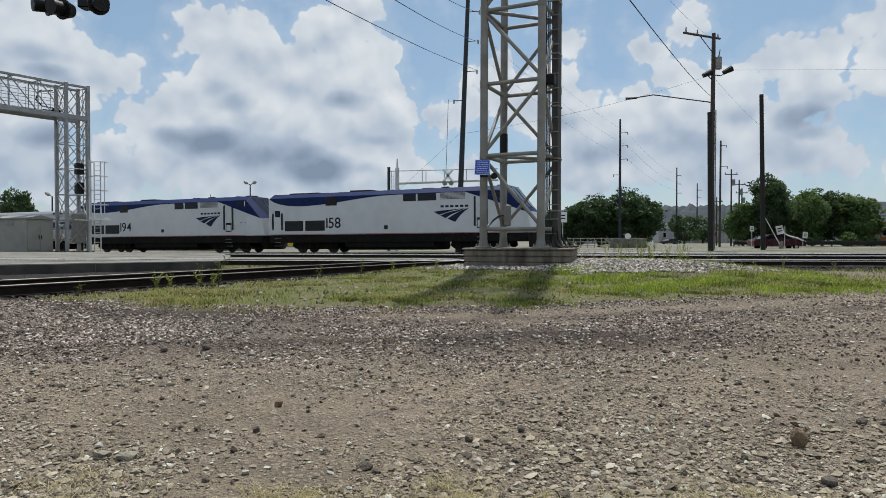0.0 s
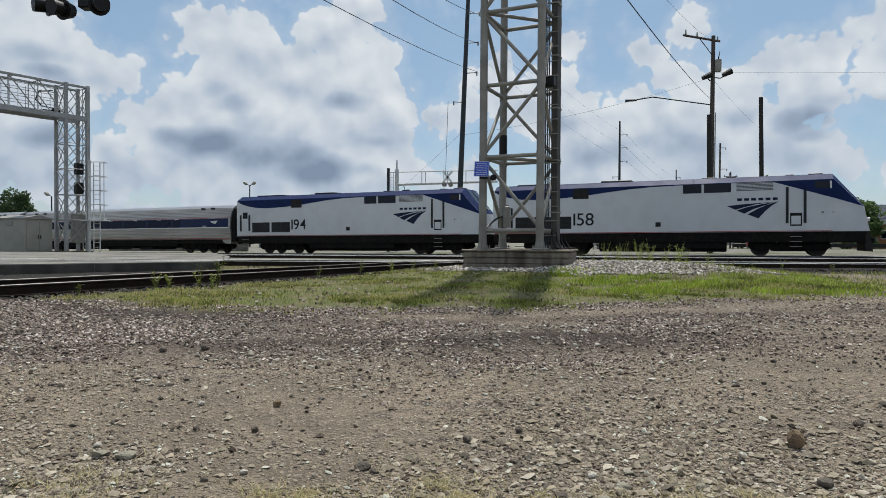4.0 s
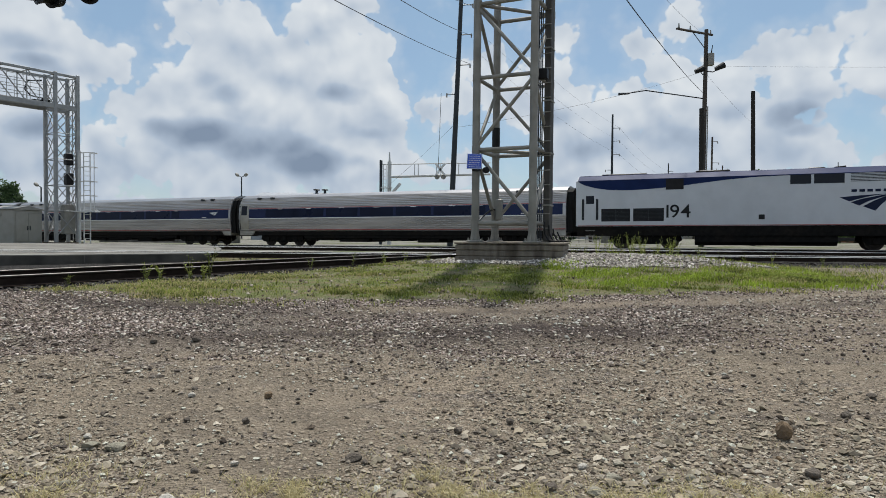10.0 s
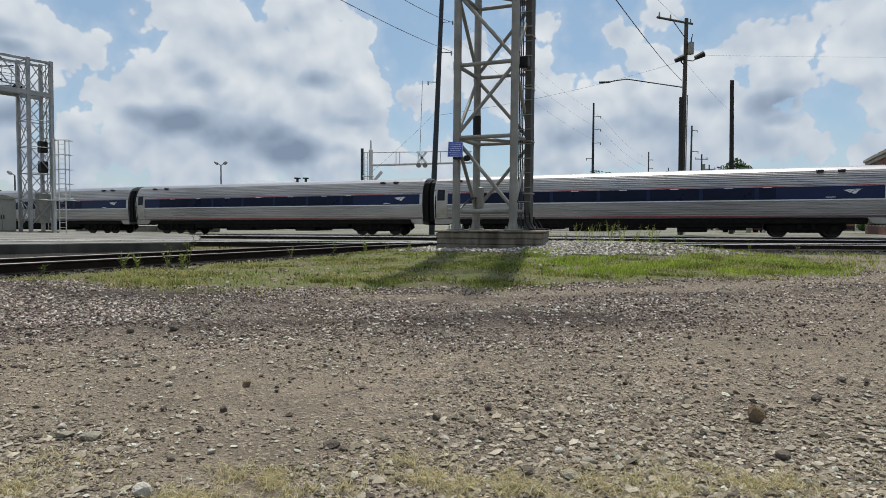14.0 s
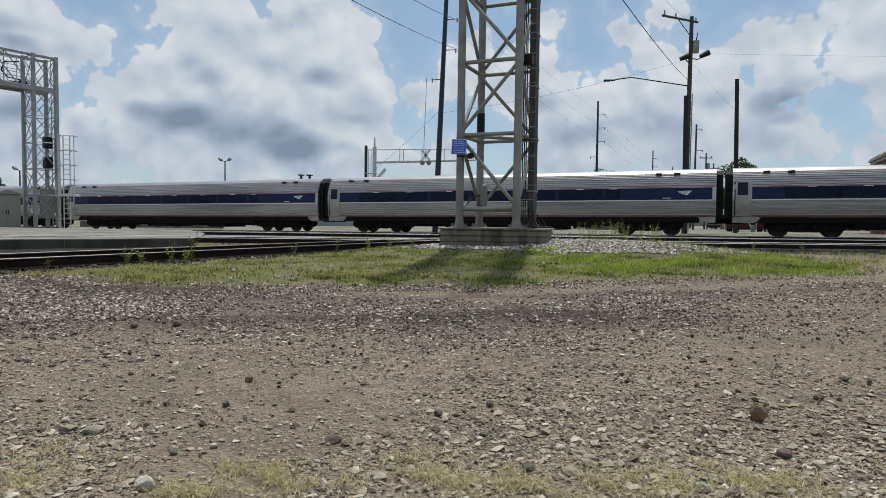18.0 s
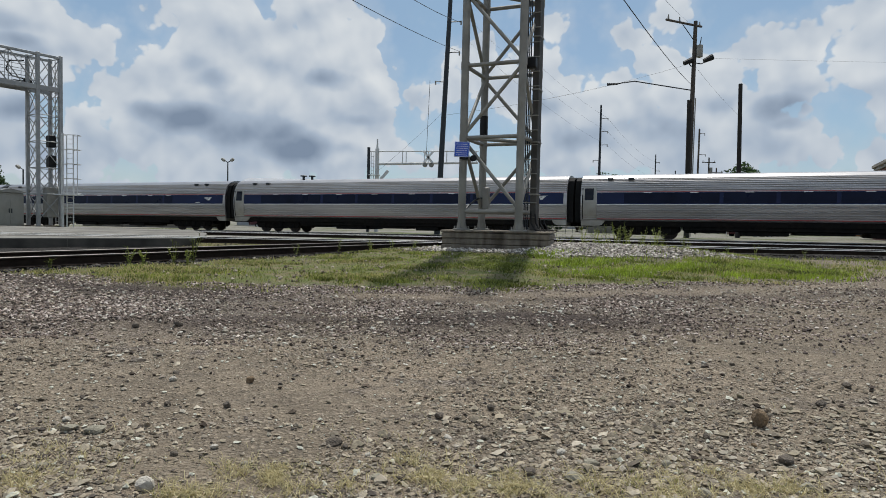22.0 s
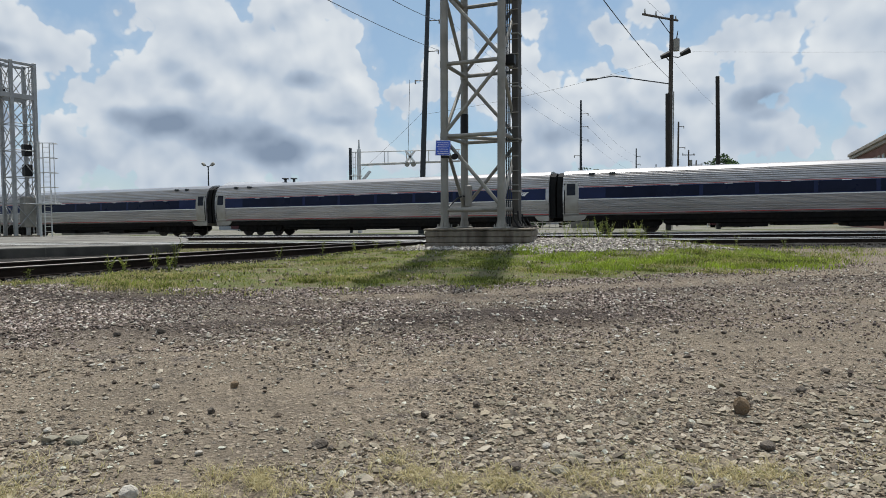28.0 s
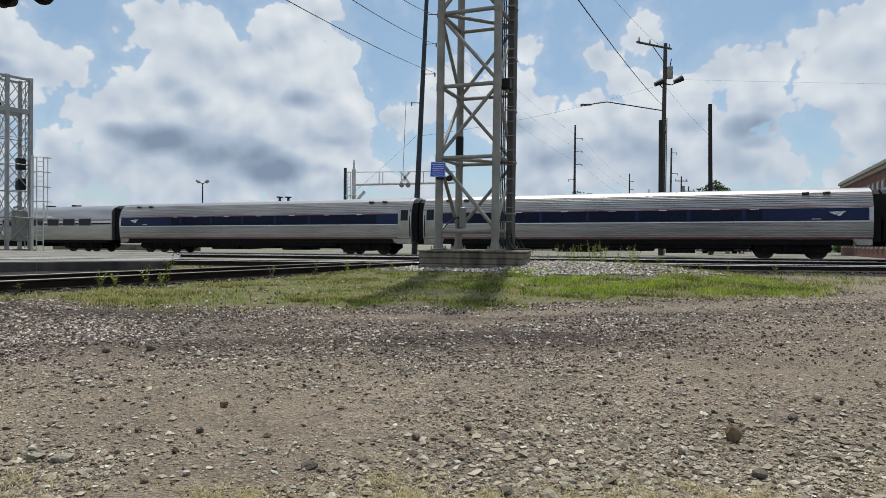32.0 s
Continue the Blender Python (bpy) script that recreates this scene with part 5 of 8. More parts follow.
def build_signal_bridge():
    d = Vector((-0.55, -0.835))
    turn = math.degrees(math.atan2(d.y, d.x))
    br = thing("signal_bridge", "pale galvanised lattice signal bridge with a walkway", "signal bridge", (-28.9, 45.75, -0.2), turn)
    h, top, low = 0.75, 12.0, 9.75
    mt = M["gal_bridge"]
    cs = [(-h, -h), (h, -h), (h, h), (-h, h)]
    for x, y in cs:
        part("leg", Shape().box(x - 0.11, x + 0.11, y - 0.11, y + 0.11, 0.2, top + 0.15, 0.02), mt, br)
        part("foot_plate", Shape().box(x - 0.3, x + 0.3, y - 0.3, y + 0.3, -0.6, 0.22, 0.01), M["concrete"], br)
    for i in range(4):
        (x0, y0), (x1, y1) = cs[i], cs[(i + 1) % 4]
        lattice(br, (x0, y0, 0.6), (x0, y0, low), (x1, y1, 0.6), (x1, y1, low), 5, 0.034, mt, "cross_brace")
        lattice(br, (x0, y0, low), (x0, y0, top), (x1, y1, low), (x1, y1, top), 1, 0.034, mt, "cross_brace")
    L = 26.0
    for y in (-h, h):
        for z, d in ((low, 0.17), (top, 0.08)):
            part("chord", Shape().box(-h, L, y - 0.09, y + 0.09, z - d, z + d, 0.015), mt, br)
        for i in range(14):
            a, b = h + (L - h) * i / 14, h + (L - h) * (i + 1) / 14
            part("truss_brace", Shape().rod((a, y, low), (b, y, top), 0.04, seg=6), mt, br)
            part("truss_post", Shape().rod((b, y, low), (b, y, top), 0.035, seg=6), mt, br)
        for k in range(4):
            z = low + 0.45 * (k + 1)
            part("guard_rail", Shape().rod((h, y * 0.92, z), (L, y * 0.92, z), 0.02, seg=5), mt, br)
        for i in range(26):
            part("guard_post", Shape().rod((h + i, y * 0.92, low), (h + i, y * 0.92, low + 1.9), 0.02, seg=5), mt, br)
    part("walkway", Shape().box(h, L, -0.6, 0.6, low + 0.05, low + 0.10, 0.01), M["gal"], br)
    for i in range(16):
        part("top_strut", Shape().rod((h + 1.6 * i, -h, top), (h + 1.6 * i, h, top), 0.04, seg=5), mt, br)
    # signal heads inside the tower and cable loops
    for z in (6.15, 4.75):
        hd = part("signal_head", Shape().box(-0.55, -0.05, 0.1, 0.6, z - 0.42, z + 0.42, 0.05), M["black"], br, "black signal head")
        for k in (-0.2, 0.2):
            part("lamp_hood", Shape().rod((-0.3, 0.1, z + k), (-0.3, -0.18, z + k), 0.12, seg=10), M["black"], hd)
    part("relay_case", Shape().box(-0.6, 0.15, 0.05, 0.65, 0.8, 2.9, 0.03), M["gal"], br, "grey relay case")
    loop = [(h + 0.2, -h - 0.05, top - 0.3), (h + 1.1, -h - 0.1, top - 0.5), (h + 1.3, -h - 0.1, top - 1.1), (h + 0.9, -h - 0.1, top - 1.5), (h - 0.1, -h - 0.15, top - 1.55)]
    part("cable_loop", Shape().tube(loop, 0.05), M["black"], br)
    part("cable_loop", Shape().tube([(h - 0.1, -h - 0.15, top - 1.7), (h + 0.8, -h - 0.12, top - 1.75), (h + 1.5, -h - 0.1, top - 2.2)], 0.05), M["black"], br)
    part("floodlight", Shape().box(h - 0.35, h + 0.15, -h - 0.45, -h - 0.05, top - 1.9, top - 1.55, 0.05), M["black"], br)
    # caged ladder on the outer leg
    for k in (-0.2, 0.2):
        part("ladder_rail", Shape().rod((-h - 0.35, -h + 0.2 + k, 0.3), (-h - 0.35, -h + 0.2 + k, top + 0.2), 0.03, seg=6), mt, br)
    for i in range(36):
        z = 0.5 + i * 0.32
        part("ladder_rung", Shape().rod((-h - 0.35, -h, z), (-h - 0.35, -h + 0.4, z), 0.016, seg=5), mt, br)
    for i in range(7):
        z = 5 + i * 1.2
        pts = [(-h - 0.35 - 0.38 * math.sin(a), -h + 0.2 + 0.38 * math.cos(a), z) for a in (math.pi * j / 8 for j in range(9))]
        part("ladder_hoop", Shape().tube(pts, 0.022, 5), mt, br)
    # signal mast rising above the deck
    x = 8.0
    for k in (-0.3, 0.3):
        part("mast_rail", Shape().rod((x + k, -h - 0.1, low), (x + k, -h - 0.1, top + 3.2), 0.035, seg=6), M["dark_steel"], br)
    for i in range(7):
        part("mast_rung", Shape().rod((x - 0.45, -h - 0.1, top + 0.5 * i), (x + 0.3, -h - 0.1, top + 0.5 * i), 0.022, seg=5), M["dark_steel"], br)


build_signal_bridge()


def build_cage_ladder():
    lad = thing("caged_ladder", "free-standing galvanised signal ladder with safety cage", "ladder", (-26.75, 45.2, -0.2), 5)
    for k in (-0.22, 0.22):
        part("rail", Shape().rod((k, 0, -0.5), (k, 0, 6.55), 0.04, seg=6), M["gal_light"], lad)
        part("outer_rail", Shape().rod((k * 2.4 + 0.25, -0.6, 2.4), (k * 2.4 + 0.25, -0.6, 6.5), 0.03, seg=6), M["gal_light"], lad)
    part("mast", Shape().rod((-0.55, 0.1, -0.5), (-0.55, 0.1, 6.7), 0.085, seg=8), M["gal_light"], lad)
    for i in range(18):
        part("rung", Shape().rod((-0.22, 0, 0.5 + i * 0.34), (0.22, 0, 0.5 + i * 0.34), 0.02, seg=5), M["gal_light"], lad)
    for i in range(5):
        z = 2.5 + i * 1.0
        part("hoop", Shape().tube([(-0.22, 0, z), (-0.3, -0.6, z), (0.8, -0.6, z), (0.75, 0, z), (0.22, 0, z)], 0.028, 5), M["gal_light"], lad)
    part("platform", Shape().box(-0.7, 0.9, -0.75, 0.05, 2.35, 2.42, 0.01), M["gal_light"], lad)
    for x in (-0.4, 0.1, 0.6):
        part("guard_post", Shape().rod((x, -0.7, 2.4), (x, -0.7, 3.3), 0.025, seg=5), M["gal_light"], lad)


build_cage_ladder()


def build_cabinet():
    cab = thing("relay_house", "beige steel signal relay house with double doors", "equipment shed", (-30.64, 43.1, -0.15), -10)
    x, y, h = 1.23, 1.15, 2.36
    part("body", Shape().box(-x, x, -y, y, 0.12, h, 0.03), M["beige"], cab)
    part("plinth", Shape().box(-x - 0.05, x + 0.05, -y - 0.05, y + 0.05, -0.6, 0.12, 0.01), M["concrete"], cab)
    part("roof", Shape().prism([(-y - 0.1, h), (y + 0.1, h), (y + 0.1, h + 0.05), (0, h + 0.28), (-y - 0.1, h + 0.05)], -x - 0.1, x + 0.1, axis="x"), M["gal"], cab, "low gabled grey roof")
    for k in (0, 1):
        d = part("door", Shape().box(x + 0.0, x + 0.035, -y + 0.14 + k * 1.02, -y + 1.14 + k * 1.02, 0.25, h - 0.2, 0.01), M["beige"], cab)
        part("handle", Shape().box(x + 0.035, x + 0.08, -0.13 + k * 0.2, -0.07 + k * 0.2, 1.0, 1.3, 0.01), M["dark_steel"], d)
    part("vent", Shape().box(-0.3, 0.3, -y - 0.03, -y, 1.9, 2.2, 0.01), M["gal"], cab)


build_cabinet()


# ---- crossing cantilever behind the train ----
def build_cantilever():
    c = thing("crossing_cantilever", "galvanised crossing-signal cantilever with railed walkway", "crossing signal", (-7.23, 61.9, -0.35))
    g = M["gal_light"]
    part("mast", Shape().rod((0, 0, 0), (0, 0, 8.0), 0.20, 0.19, 12), g, c)
    part("mast_cap", Shape().rod((0, 0, 8.0), (0, 0, 8.9), 0.10, 0.06, 8), g, c)
    part("arm", Shape().rod((0.1, 0, 6.55), (9.6, 0, 6.85), 0.13, 0.11, 10), g, c)
    part("top_rail", Shape().rod((-0.7, -0.05, 7.72), (9.6, -0.05, 7.92), 0.05, seg=6), g, c)
    for x in (2.4, 2.75, 4.5, 4.85, 6.6, 8.6, 9.4):
        part("rail_post", Shape().rod((x, -0.05, 6.6 + 0.03 * x), (x, -0.05, 7.75 + 0.02 * x), 0.04, seg=6), g, c)
    part("brace", Shape().box(-0.14, 0.14, -0.06, 0.06, 0, 1.1, 0.02, m=pose(0.35, 0, 5.1, 0, 40, 0)), g, c)
    for a in (-38, 38):
        part("crossbuck", Shape().box(-0.11, 0.11, -0.02, 0.02, -0.75, 0.75, 0.01, m=pose(4.85, -0.2, 7.25, 0, a, 0)), M["white"], c, "white crossbuck blade seen from behind")
    for x in (4.55, 5.15):
        part("flasher", Shape().rod((x, -0.1, 6.55), (x, -0.28, 6.55), 0.24, 0.20, 14), M["gal"], c)
    for k in (-0.55, -0.3):
        part("ladder_rail", Shape().rod((k, -0.15, 0.2), (k, -0.15, 7.7), 0.03, seg=6), g, c)
    for i in range(22):
        part("ladder_rung", Shape().rod((-0.55, -0.15, 0.5 + 0.32 * i), (-0.3, -0.15, 0.5 + 0.32 * i), 0.02, seg=5), g, c)
    part("platform", Shape().box(-0.8, 0.3, -0.4, 0.1, 5.45, 5.52, 0.01), g, c)
    post = thing("steel_post", "short dark steel post beside the crossing signal", "post", (-8.03, 61.8, -0.35))
    part("shaft", Shape().rod((0, 0, 0), (0, 0, 8.1), 0.15, 0.14, 10), M["dark_steel"], post)


build_cantilever()


# ---- utility poles ----
def pole(name, label, foot, top, r0, r1, mat, arms=(), arm_r=0.05):
    """A pole from foot to top; arms are (height, length to the right, rise)."""
    p = thing(name, label, "utility pole", foot, group="utility poles")
    f, t = Vector((0, 0, 0)), Vector(top) - Vector(foot)
    part("shaft", Shape().rod(f, t, r0, r1, 12), mat, p)
    for z, l, rise in arms:
        u = (z - foot[2]) / t.z
        a = t * u
        part("arm", Shape().rod(a, a + Vector((l, -0.02, rise)), arm_r, arm_r * 0.7, 6), mat, p)
        part("insulator", Shape().rod(a + Vector((l, -0.02, rise - 0.28)), a + Vector((l, -0.02, rise + 0.05)), 0.06, 0.06, 8), M["gal"], p)
    return p


pole("steel_pole", "tall dark leaning steel transmission pole with side arms", (-1.27, 55.1, -0.3), (-0.20, 55.4, 27.5), 0.26, 0.15, M["dark_steel"],
     [(17.6, 1.0, 0.05), (15.05, 1.0, 0.05), (20.1, 1.0, 0.05), (22.6, 1.0, 0.05), (12.6, -0.85, 0.02)])
pole("steel_pole", "thin dark steel transmission pole with short side arms", (20.3, 91.0, -0.4), (20.35, 91.2, 17.5), 0.22, 0.12, M["dark_steel"],
     [(15.6, 1.0, 0.04), (13.8, 1.0, 0.04), (11.95, 1.0, 0.04), (9.8, -0.9, 0.0)])
pole("steel_pole", "distant thin steel transmission pole with short side arms", (53.3, 172.9, -0.4), (53.3, 172.9, 19.7), 0.25, 0.14, M["dark_steel"], [(17.6, 1.1, 0.04), (15.4, 1.1, 0.04), (13.0, 1.1, 0.04)], 0.09)
pole("steel_pole", "distant slim steel transmission pole with short arms", (75.9, 224.0, -0.4), (75.9, 224.0, 19.9), 0.28, 0.16, M["dark_steel"], [(17.6, 1.3, 0.04), (15.0, 1.3, 0.04)], 0.11)
pole("wooden_pole", "old dark broken-off wooden utility pole", (30.35, 69.5, -0.4), (30.15, 69.7, 16.0), 0.25, 0.20, M["old_wood"])
pole("wooden_pole", "stub of an older wooden pole beside the newer one", (22.35, 62.3, -0.35), (22.25, 62.4, 12.8), 0.25, 0.22, M["old_wood"])
pole("wooden_pole", "slim far wooden pole by the road", (36.1, 97.0, -0.4), (36.2, 97.0, 15.3), 0.17, 0.12, M["wood"], [(14.6, 0.8, 0.0), (11.5, 1.0, 0.0)])
for x, y, h in ((43.2, 111.0, 12.6), (46.5, 116.0, 11.3), (49.6, 122.5, 10.3), (44.5, 121.0, 8.6)):
    p = pole("wooden_pole", "far wooden distribution pole with crossarm", (x, y, -0.4), (x, y, h), 0.16, 0.11, M["wood"])
    part("crossarm", Shape().box(-1.1, 1.1, -0.06, 0.06, h - 0.5, h - 0.36, 0.01), M["wood"], p)
    for k in (-1.0, 0.0, 0.9):
        part("insulator", Shape().rod((k, 0, h - 0.36), (k, 0, h - 0.1), 0.06, seg=6), M["gal"], p)
    part("transformer", Shape().rod((0.32, -0.1, h - 2.3), (0.32, -0.1, h - 1.3), 0.26, seg=10), M["gal"], p)
p = pole("wooden_pole", "far leaning wooden pole near the dark trees", (30.2, 120.0, -0.4), (30.2, 120.0, 8.6), 0.16, 0.12, M["wood"], [(7.9, 0.7, 0)])


def build_wood_pole():
    p = thing("wooden_pole", "tall wooden utility pole with crossarm, transformer and street light", "utility pole", (22.65, 63.1, -0.35), group="utility poles")
    T = Vector((0.28, 0.3, 20.85))
    part("shaft", Shape().rod((0, 0, 0), T, 0.27, 0.18, 14), M["wood"], p)
    at = lambda z: T * (z / T.z)
    a = at(20.45)
    part("crossarm", Shape().rod(a + Vector((-3.45, -2.0, -0.12)), a + Vector((0.75, 0.45, 0.02)), 0.11, seg=6), M["wood"], p)
    part("arm_brace", Shape().rod(a + Vector((-1.7, -1.0, -0.05)), at(18.9), 0.04, seg=6), M["dark_steel"], p)
    for u in (-3.2, -1.9, 0.5):
        part("insulator", Shape().rod(a + Vector((u, u * 0.58, 0.0)), a + Vector((u, u * 0.58, 0.42)), 0.09, 0.05, 8), M["gal"], p)
    part("transformer", Shape().rod(at(17.4) + Vector((0.42, -0.2, 0)), at(18.5) + Vector((0.42, -0.2, 0)), 0.30, seg=14), M["gal"], p)
    part("bushing", Shape().rod(at(18.5) + Vector((0.42, -0.2, 0)), at(19.3) + Vector((0.55, -0.2, 0)), 0.06, 0.03, 6), M["black"], p)
    for dx, z, tilt in ((1.25, 17.2, 0.35), (-0.65, 16.95, 0.1)):
        f = part("floodlight", Shape().rod(at(z) + Vector((dx - 0.42, -0.3, -0.2)), at(z) + Vector((dx + 0.38, -0.3, 0.1 + tilt * 0.3)), 0.20, 0.30, 10), M["black"], p, "black floodlight")
        part("bracket", Shape().tube([at(z - 0.3), at(z - 0.45) + Vector((dx * 0.5, -0.2, 0)), at(z - 0.1) + Vector((dx, -0.3, 0))], 0.05), M["dark_steel"], p)
    z = 14.25
    tip = at(z) + Vector((-8.0, -1.5, 0.15))
    knee = at(z) + Vector((-5.9, -1.1, 0.55))
    part("light_arm", Shape().tube([at(z), knee, tip], 0.055, 8), M["dark_steel"], p, "long street-light arm")
    part("street_lamp", Shape().rod(tip + Vector((0.5, 0.1, 0.06)), tip + Vector((-0.55, -0.1, -0.05)), 0.09, 0.13, 10), M["dark_steel"], p)
    part("riser", Shape().rod((0.3, -0.15, 0.2), at(13.5) + Vector((0.25, -0.15, 0)), 0.05, seg=6), M["gal"], p)


build_wood_pole()


def lamp_pole(x, y, h, double, label):
    p = thing("floodlight_pole", label, "lamp post", (x, y, -0.4), group="yard floodlights")
    part("shaft", Shape().rod((0, 0, 0), (0, 0, h - 0.4), 0.16, 0.10, 8), M["dark_steel"], p)
    for k in ((-1, 1) if double else (-1,)):
        part("arm", Shape().rod((0, 0, h - 0.4), (k * 0.6, 0, h - 0.1), 0.06, seg=6), M["dark_steel"], p)
        part("lamp_head", Shape().box(-0.32, 0.32, -0.28, 0.28, -0.22, 0.22, 0.1, m=pose(k * 0.75, 0, h, 0, k * -40, 0)), M["gal"], p)


lamp_pole(-37.65, 108.5, 10.9, True, "yard floodlight pole with two lamp heads")
lamp_pole(-64.7, 97.3, 8.3, False, "yard floodlight pole with one lamp head")
lamp_pole(-51.3, 67.4, 10.4, False, "dark yard light pole near the signal bridge")


# ---- overhead wires ----
def wire(a, b, sag, r, label="black overhead cable between poles"):
    a, b = Vector(a), Vector(b)
    pts = [a.lerp(b, i / 24) - Vector((0, 0, sag * 4 * (i / 24) * (1 - i / 24))) for i in range(25)]
    ob = part("overhead_wire", Shape().tube(pts, r, 5), M["wire"])
    return tagged(ob, label, "cable", group="overhead wires")


def beyond(a, b, k):
    """The point k times as far from b as a is."""
    return tuple(Vector(b) + (Vector(a) - Vector(b)) * k)


wire(beyond((-5.28, 23.93, 9.67), (-0.2, 55.4, 15.2), 1.2), (0.35, 55.4, 15.2), 0.25, 0.017)
wire(beyond((-3.16, 28.05, 11.15), (0.4, 55.4, 17.6), 1.2), (0.45, 55.4, 17.6), 0.25, 0.018)
wire(beyond((-1.31, 40.2, 15.6), (0.5, 55.5, 20.1), 1.5), (0.5, 55.5, 20.1), 0.15, 0.018)
wire(beyond((5.38, 22.4, 8.93), (22.7, 63.2, 14.4), 1.15), (22.7, 63.2, 14.4), 0.3, 0.020)
wire(beyond((10.7, 35.7, 13.73), (22.0, 62.9, 20.3), 1.5), (22.0, 62.9, 20.3), 0.2, 0.009)
wire((22.9, 63.3, 17.0), (60.0, 62.0, 16.6), 0.1, 0.007)
wire((22.7, 63.2, 16.5), (-0.9, 55.2, 9.8), 0.5, 0.011)
wire((23.0, 63.3, 16.2), (30.2, 69.7, 12.6), 0.2, 0.008)
for h in (15.6, 13.8, 11.95):
    wire((0.6, 55.4, h + 4.5), (21.3, 91.0, h), 0.8, 0.007)
    wire((21.3, 91.0, h), (54.3, 172.9, h + 1.9), 1.2, 0.009)
wire((-2.1, 55.2, 12.7), (-2.3, 55.2, 6.5), 0.0, 0.02, "loose black cable hanging from the steel pole")
wire((-1.0, 55.2, 10.0), (-7.2, 61.9, 5.5), 0.1, 0.009, "guy wire of the steel pole")


# ---- flasher lamps hanging near the crossing ----
def build_flashers():
    f = thing("crossing_flashers", "cluster of black hooded crossing signal lamps overhead", "crossing signal", (-7.87, 12.7, 5.44))
    part("junction_box", Shape().box(-0.05, 0.17, 0.0, 0.25, 0.02, 0.62, 0.02), M["black"], f)
    part("hanger", Shape().rod((0.1, 0.1, 0.5), (0.1, 0.1, 2.6), 0.06, seg=10), M["gal"], f)
    part("cantilever_arm", Shape().rod((0.1, 0.1, 2.6), (-9.0, 2.0, 2.9), 0.12, seg=10), M["gal"], f)
    part("mast", Shape().rod((-9.0, 2.0, -5.6), (-9.0, 2.0, 3.2), 0.16, seg=12), M["gal"], f)
    for x, y, z, tx in ((-0.42, 0.0, 0.02, -0.75), (-0.10, -0.1, -0.10, -0.25), (0.34, 0.0, 0.02, 0.75)):
        way = Vector((tx, -0.8, -0.1)).normalized()
        c = Vector((x, y, z))
        hd = part("lamp_body", Shape().rod(c, c + way * 0.20, 0.13, 0.19, 16), M["black"], f)
        part("backplate", Shape().rod(c + way * 0.19, c + way * 0.215, 0.20, 0.20, 24), M["black"], hd)
        part("hood", Shape().rod(c + way * 0.215, c + way * 0.46, 0.135, 0.145, 16), M["black"], hd)


build_flashers()


# ---- trees ----
def leaf_material(name, a, b, patchy=0.0):
    mt = bpy.data.materials.new(name)
    mt.use_nodes = True
    n, l = mt.node_tree.nodes, mt.node_tree.links
    bs = n["Principled BSDF"]
    bs.inputs["Roughness"].default_value = 0.6
    bs.inputs["Specular IOR Level"].default_value = 0.3
    geo = n.new("ShaderNodeNewGeometry")
    mix = n.new("ShaderNodeMix")
    mix.data_type = "RGBA"
    mix.inputs[6].default_value, mix.inputs[7].default_value = (*a, 1), (*b, 1)
    l.new(geo.outputs["Random Per Island"], mix.inputs[0])
    colour = mix.outputs[2]
    if patchy:
        tex = n.new("ShaderNodeTexNoise")
        tex.inputs["Scale"].default_value, tex.inputs["Detail"].default_value = 1.6, 5
        l.new(geo.outputs["Position"], tex.inputs["Vector"])
        mr = n.new("ShaderNodeMapRange")
        mr.inputs[1].default_value, mr.inputs[2].default_value = 0.35, 0.65
        mr.inputs[3].default_value, mr.inputs[4].default_value = 1 - patchy, 1 + patchy * 0.5
        l.new(tex.outputs[0], mr.inputs[0])
        sc = n.new("ShaderNodeVectorMath")
        sc.operation = "SCALE"
        l.new(colour, sc.inputs[0])
        l.new(mr.outputs[0], sc.inputs["Scale"])
        colour = sc.outputs[0]
    l.new(colour, bs.inputs["Base Color"])
    tr = n.new("ShaderNodeBsdfTranslucent")
    l.new(colour, tr.inputs[0])
    ms = n.new("ShaderNodeMixShader")
    ms.inputs[0].default_value = 0.42
    l.new(bs.outputs[0], ms.inputs[1])
    l.new(tr.outputs[0], ms.inputs[2])
    l.new(ms.outputs[0], n["Material Output"].inputs[0])
    return mt


M["leaf"] = leaf_material("dark green leaves", (0.030, 0.056, 0.024), (0.072, 0.120, 0.044))
M["leaf_light"] = leaf_material("fresh green leaves", (0.060, 0.110, 0.036), (0.150, 0.225, 0.075))
M["grass"] = leaf_material("green grass blades", (0.062, 0.088, 0.018), (0.36, 0.40, 0.085), 0.60)
M["grass_dry"] = leaf_material("dry straw and pale grass", (0.30, 0.26, 0.11), (0.54, 0.47, 0.24))


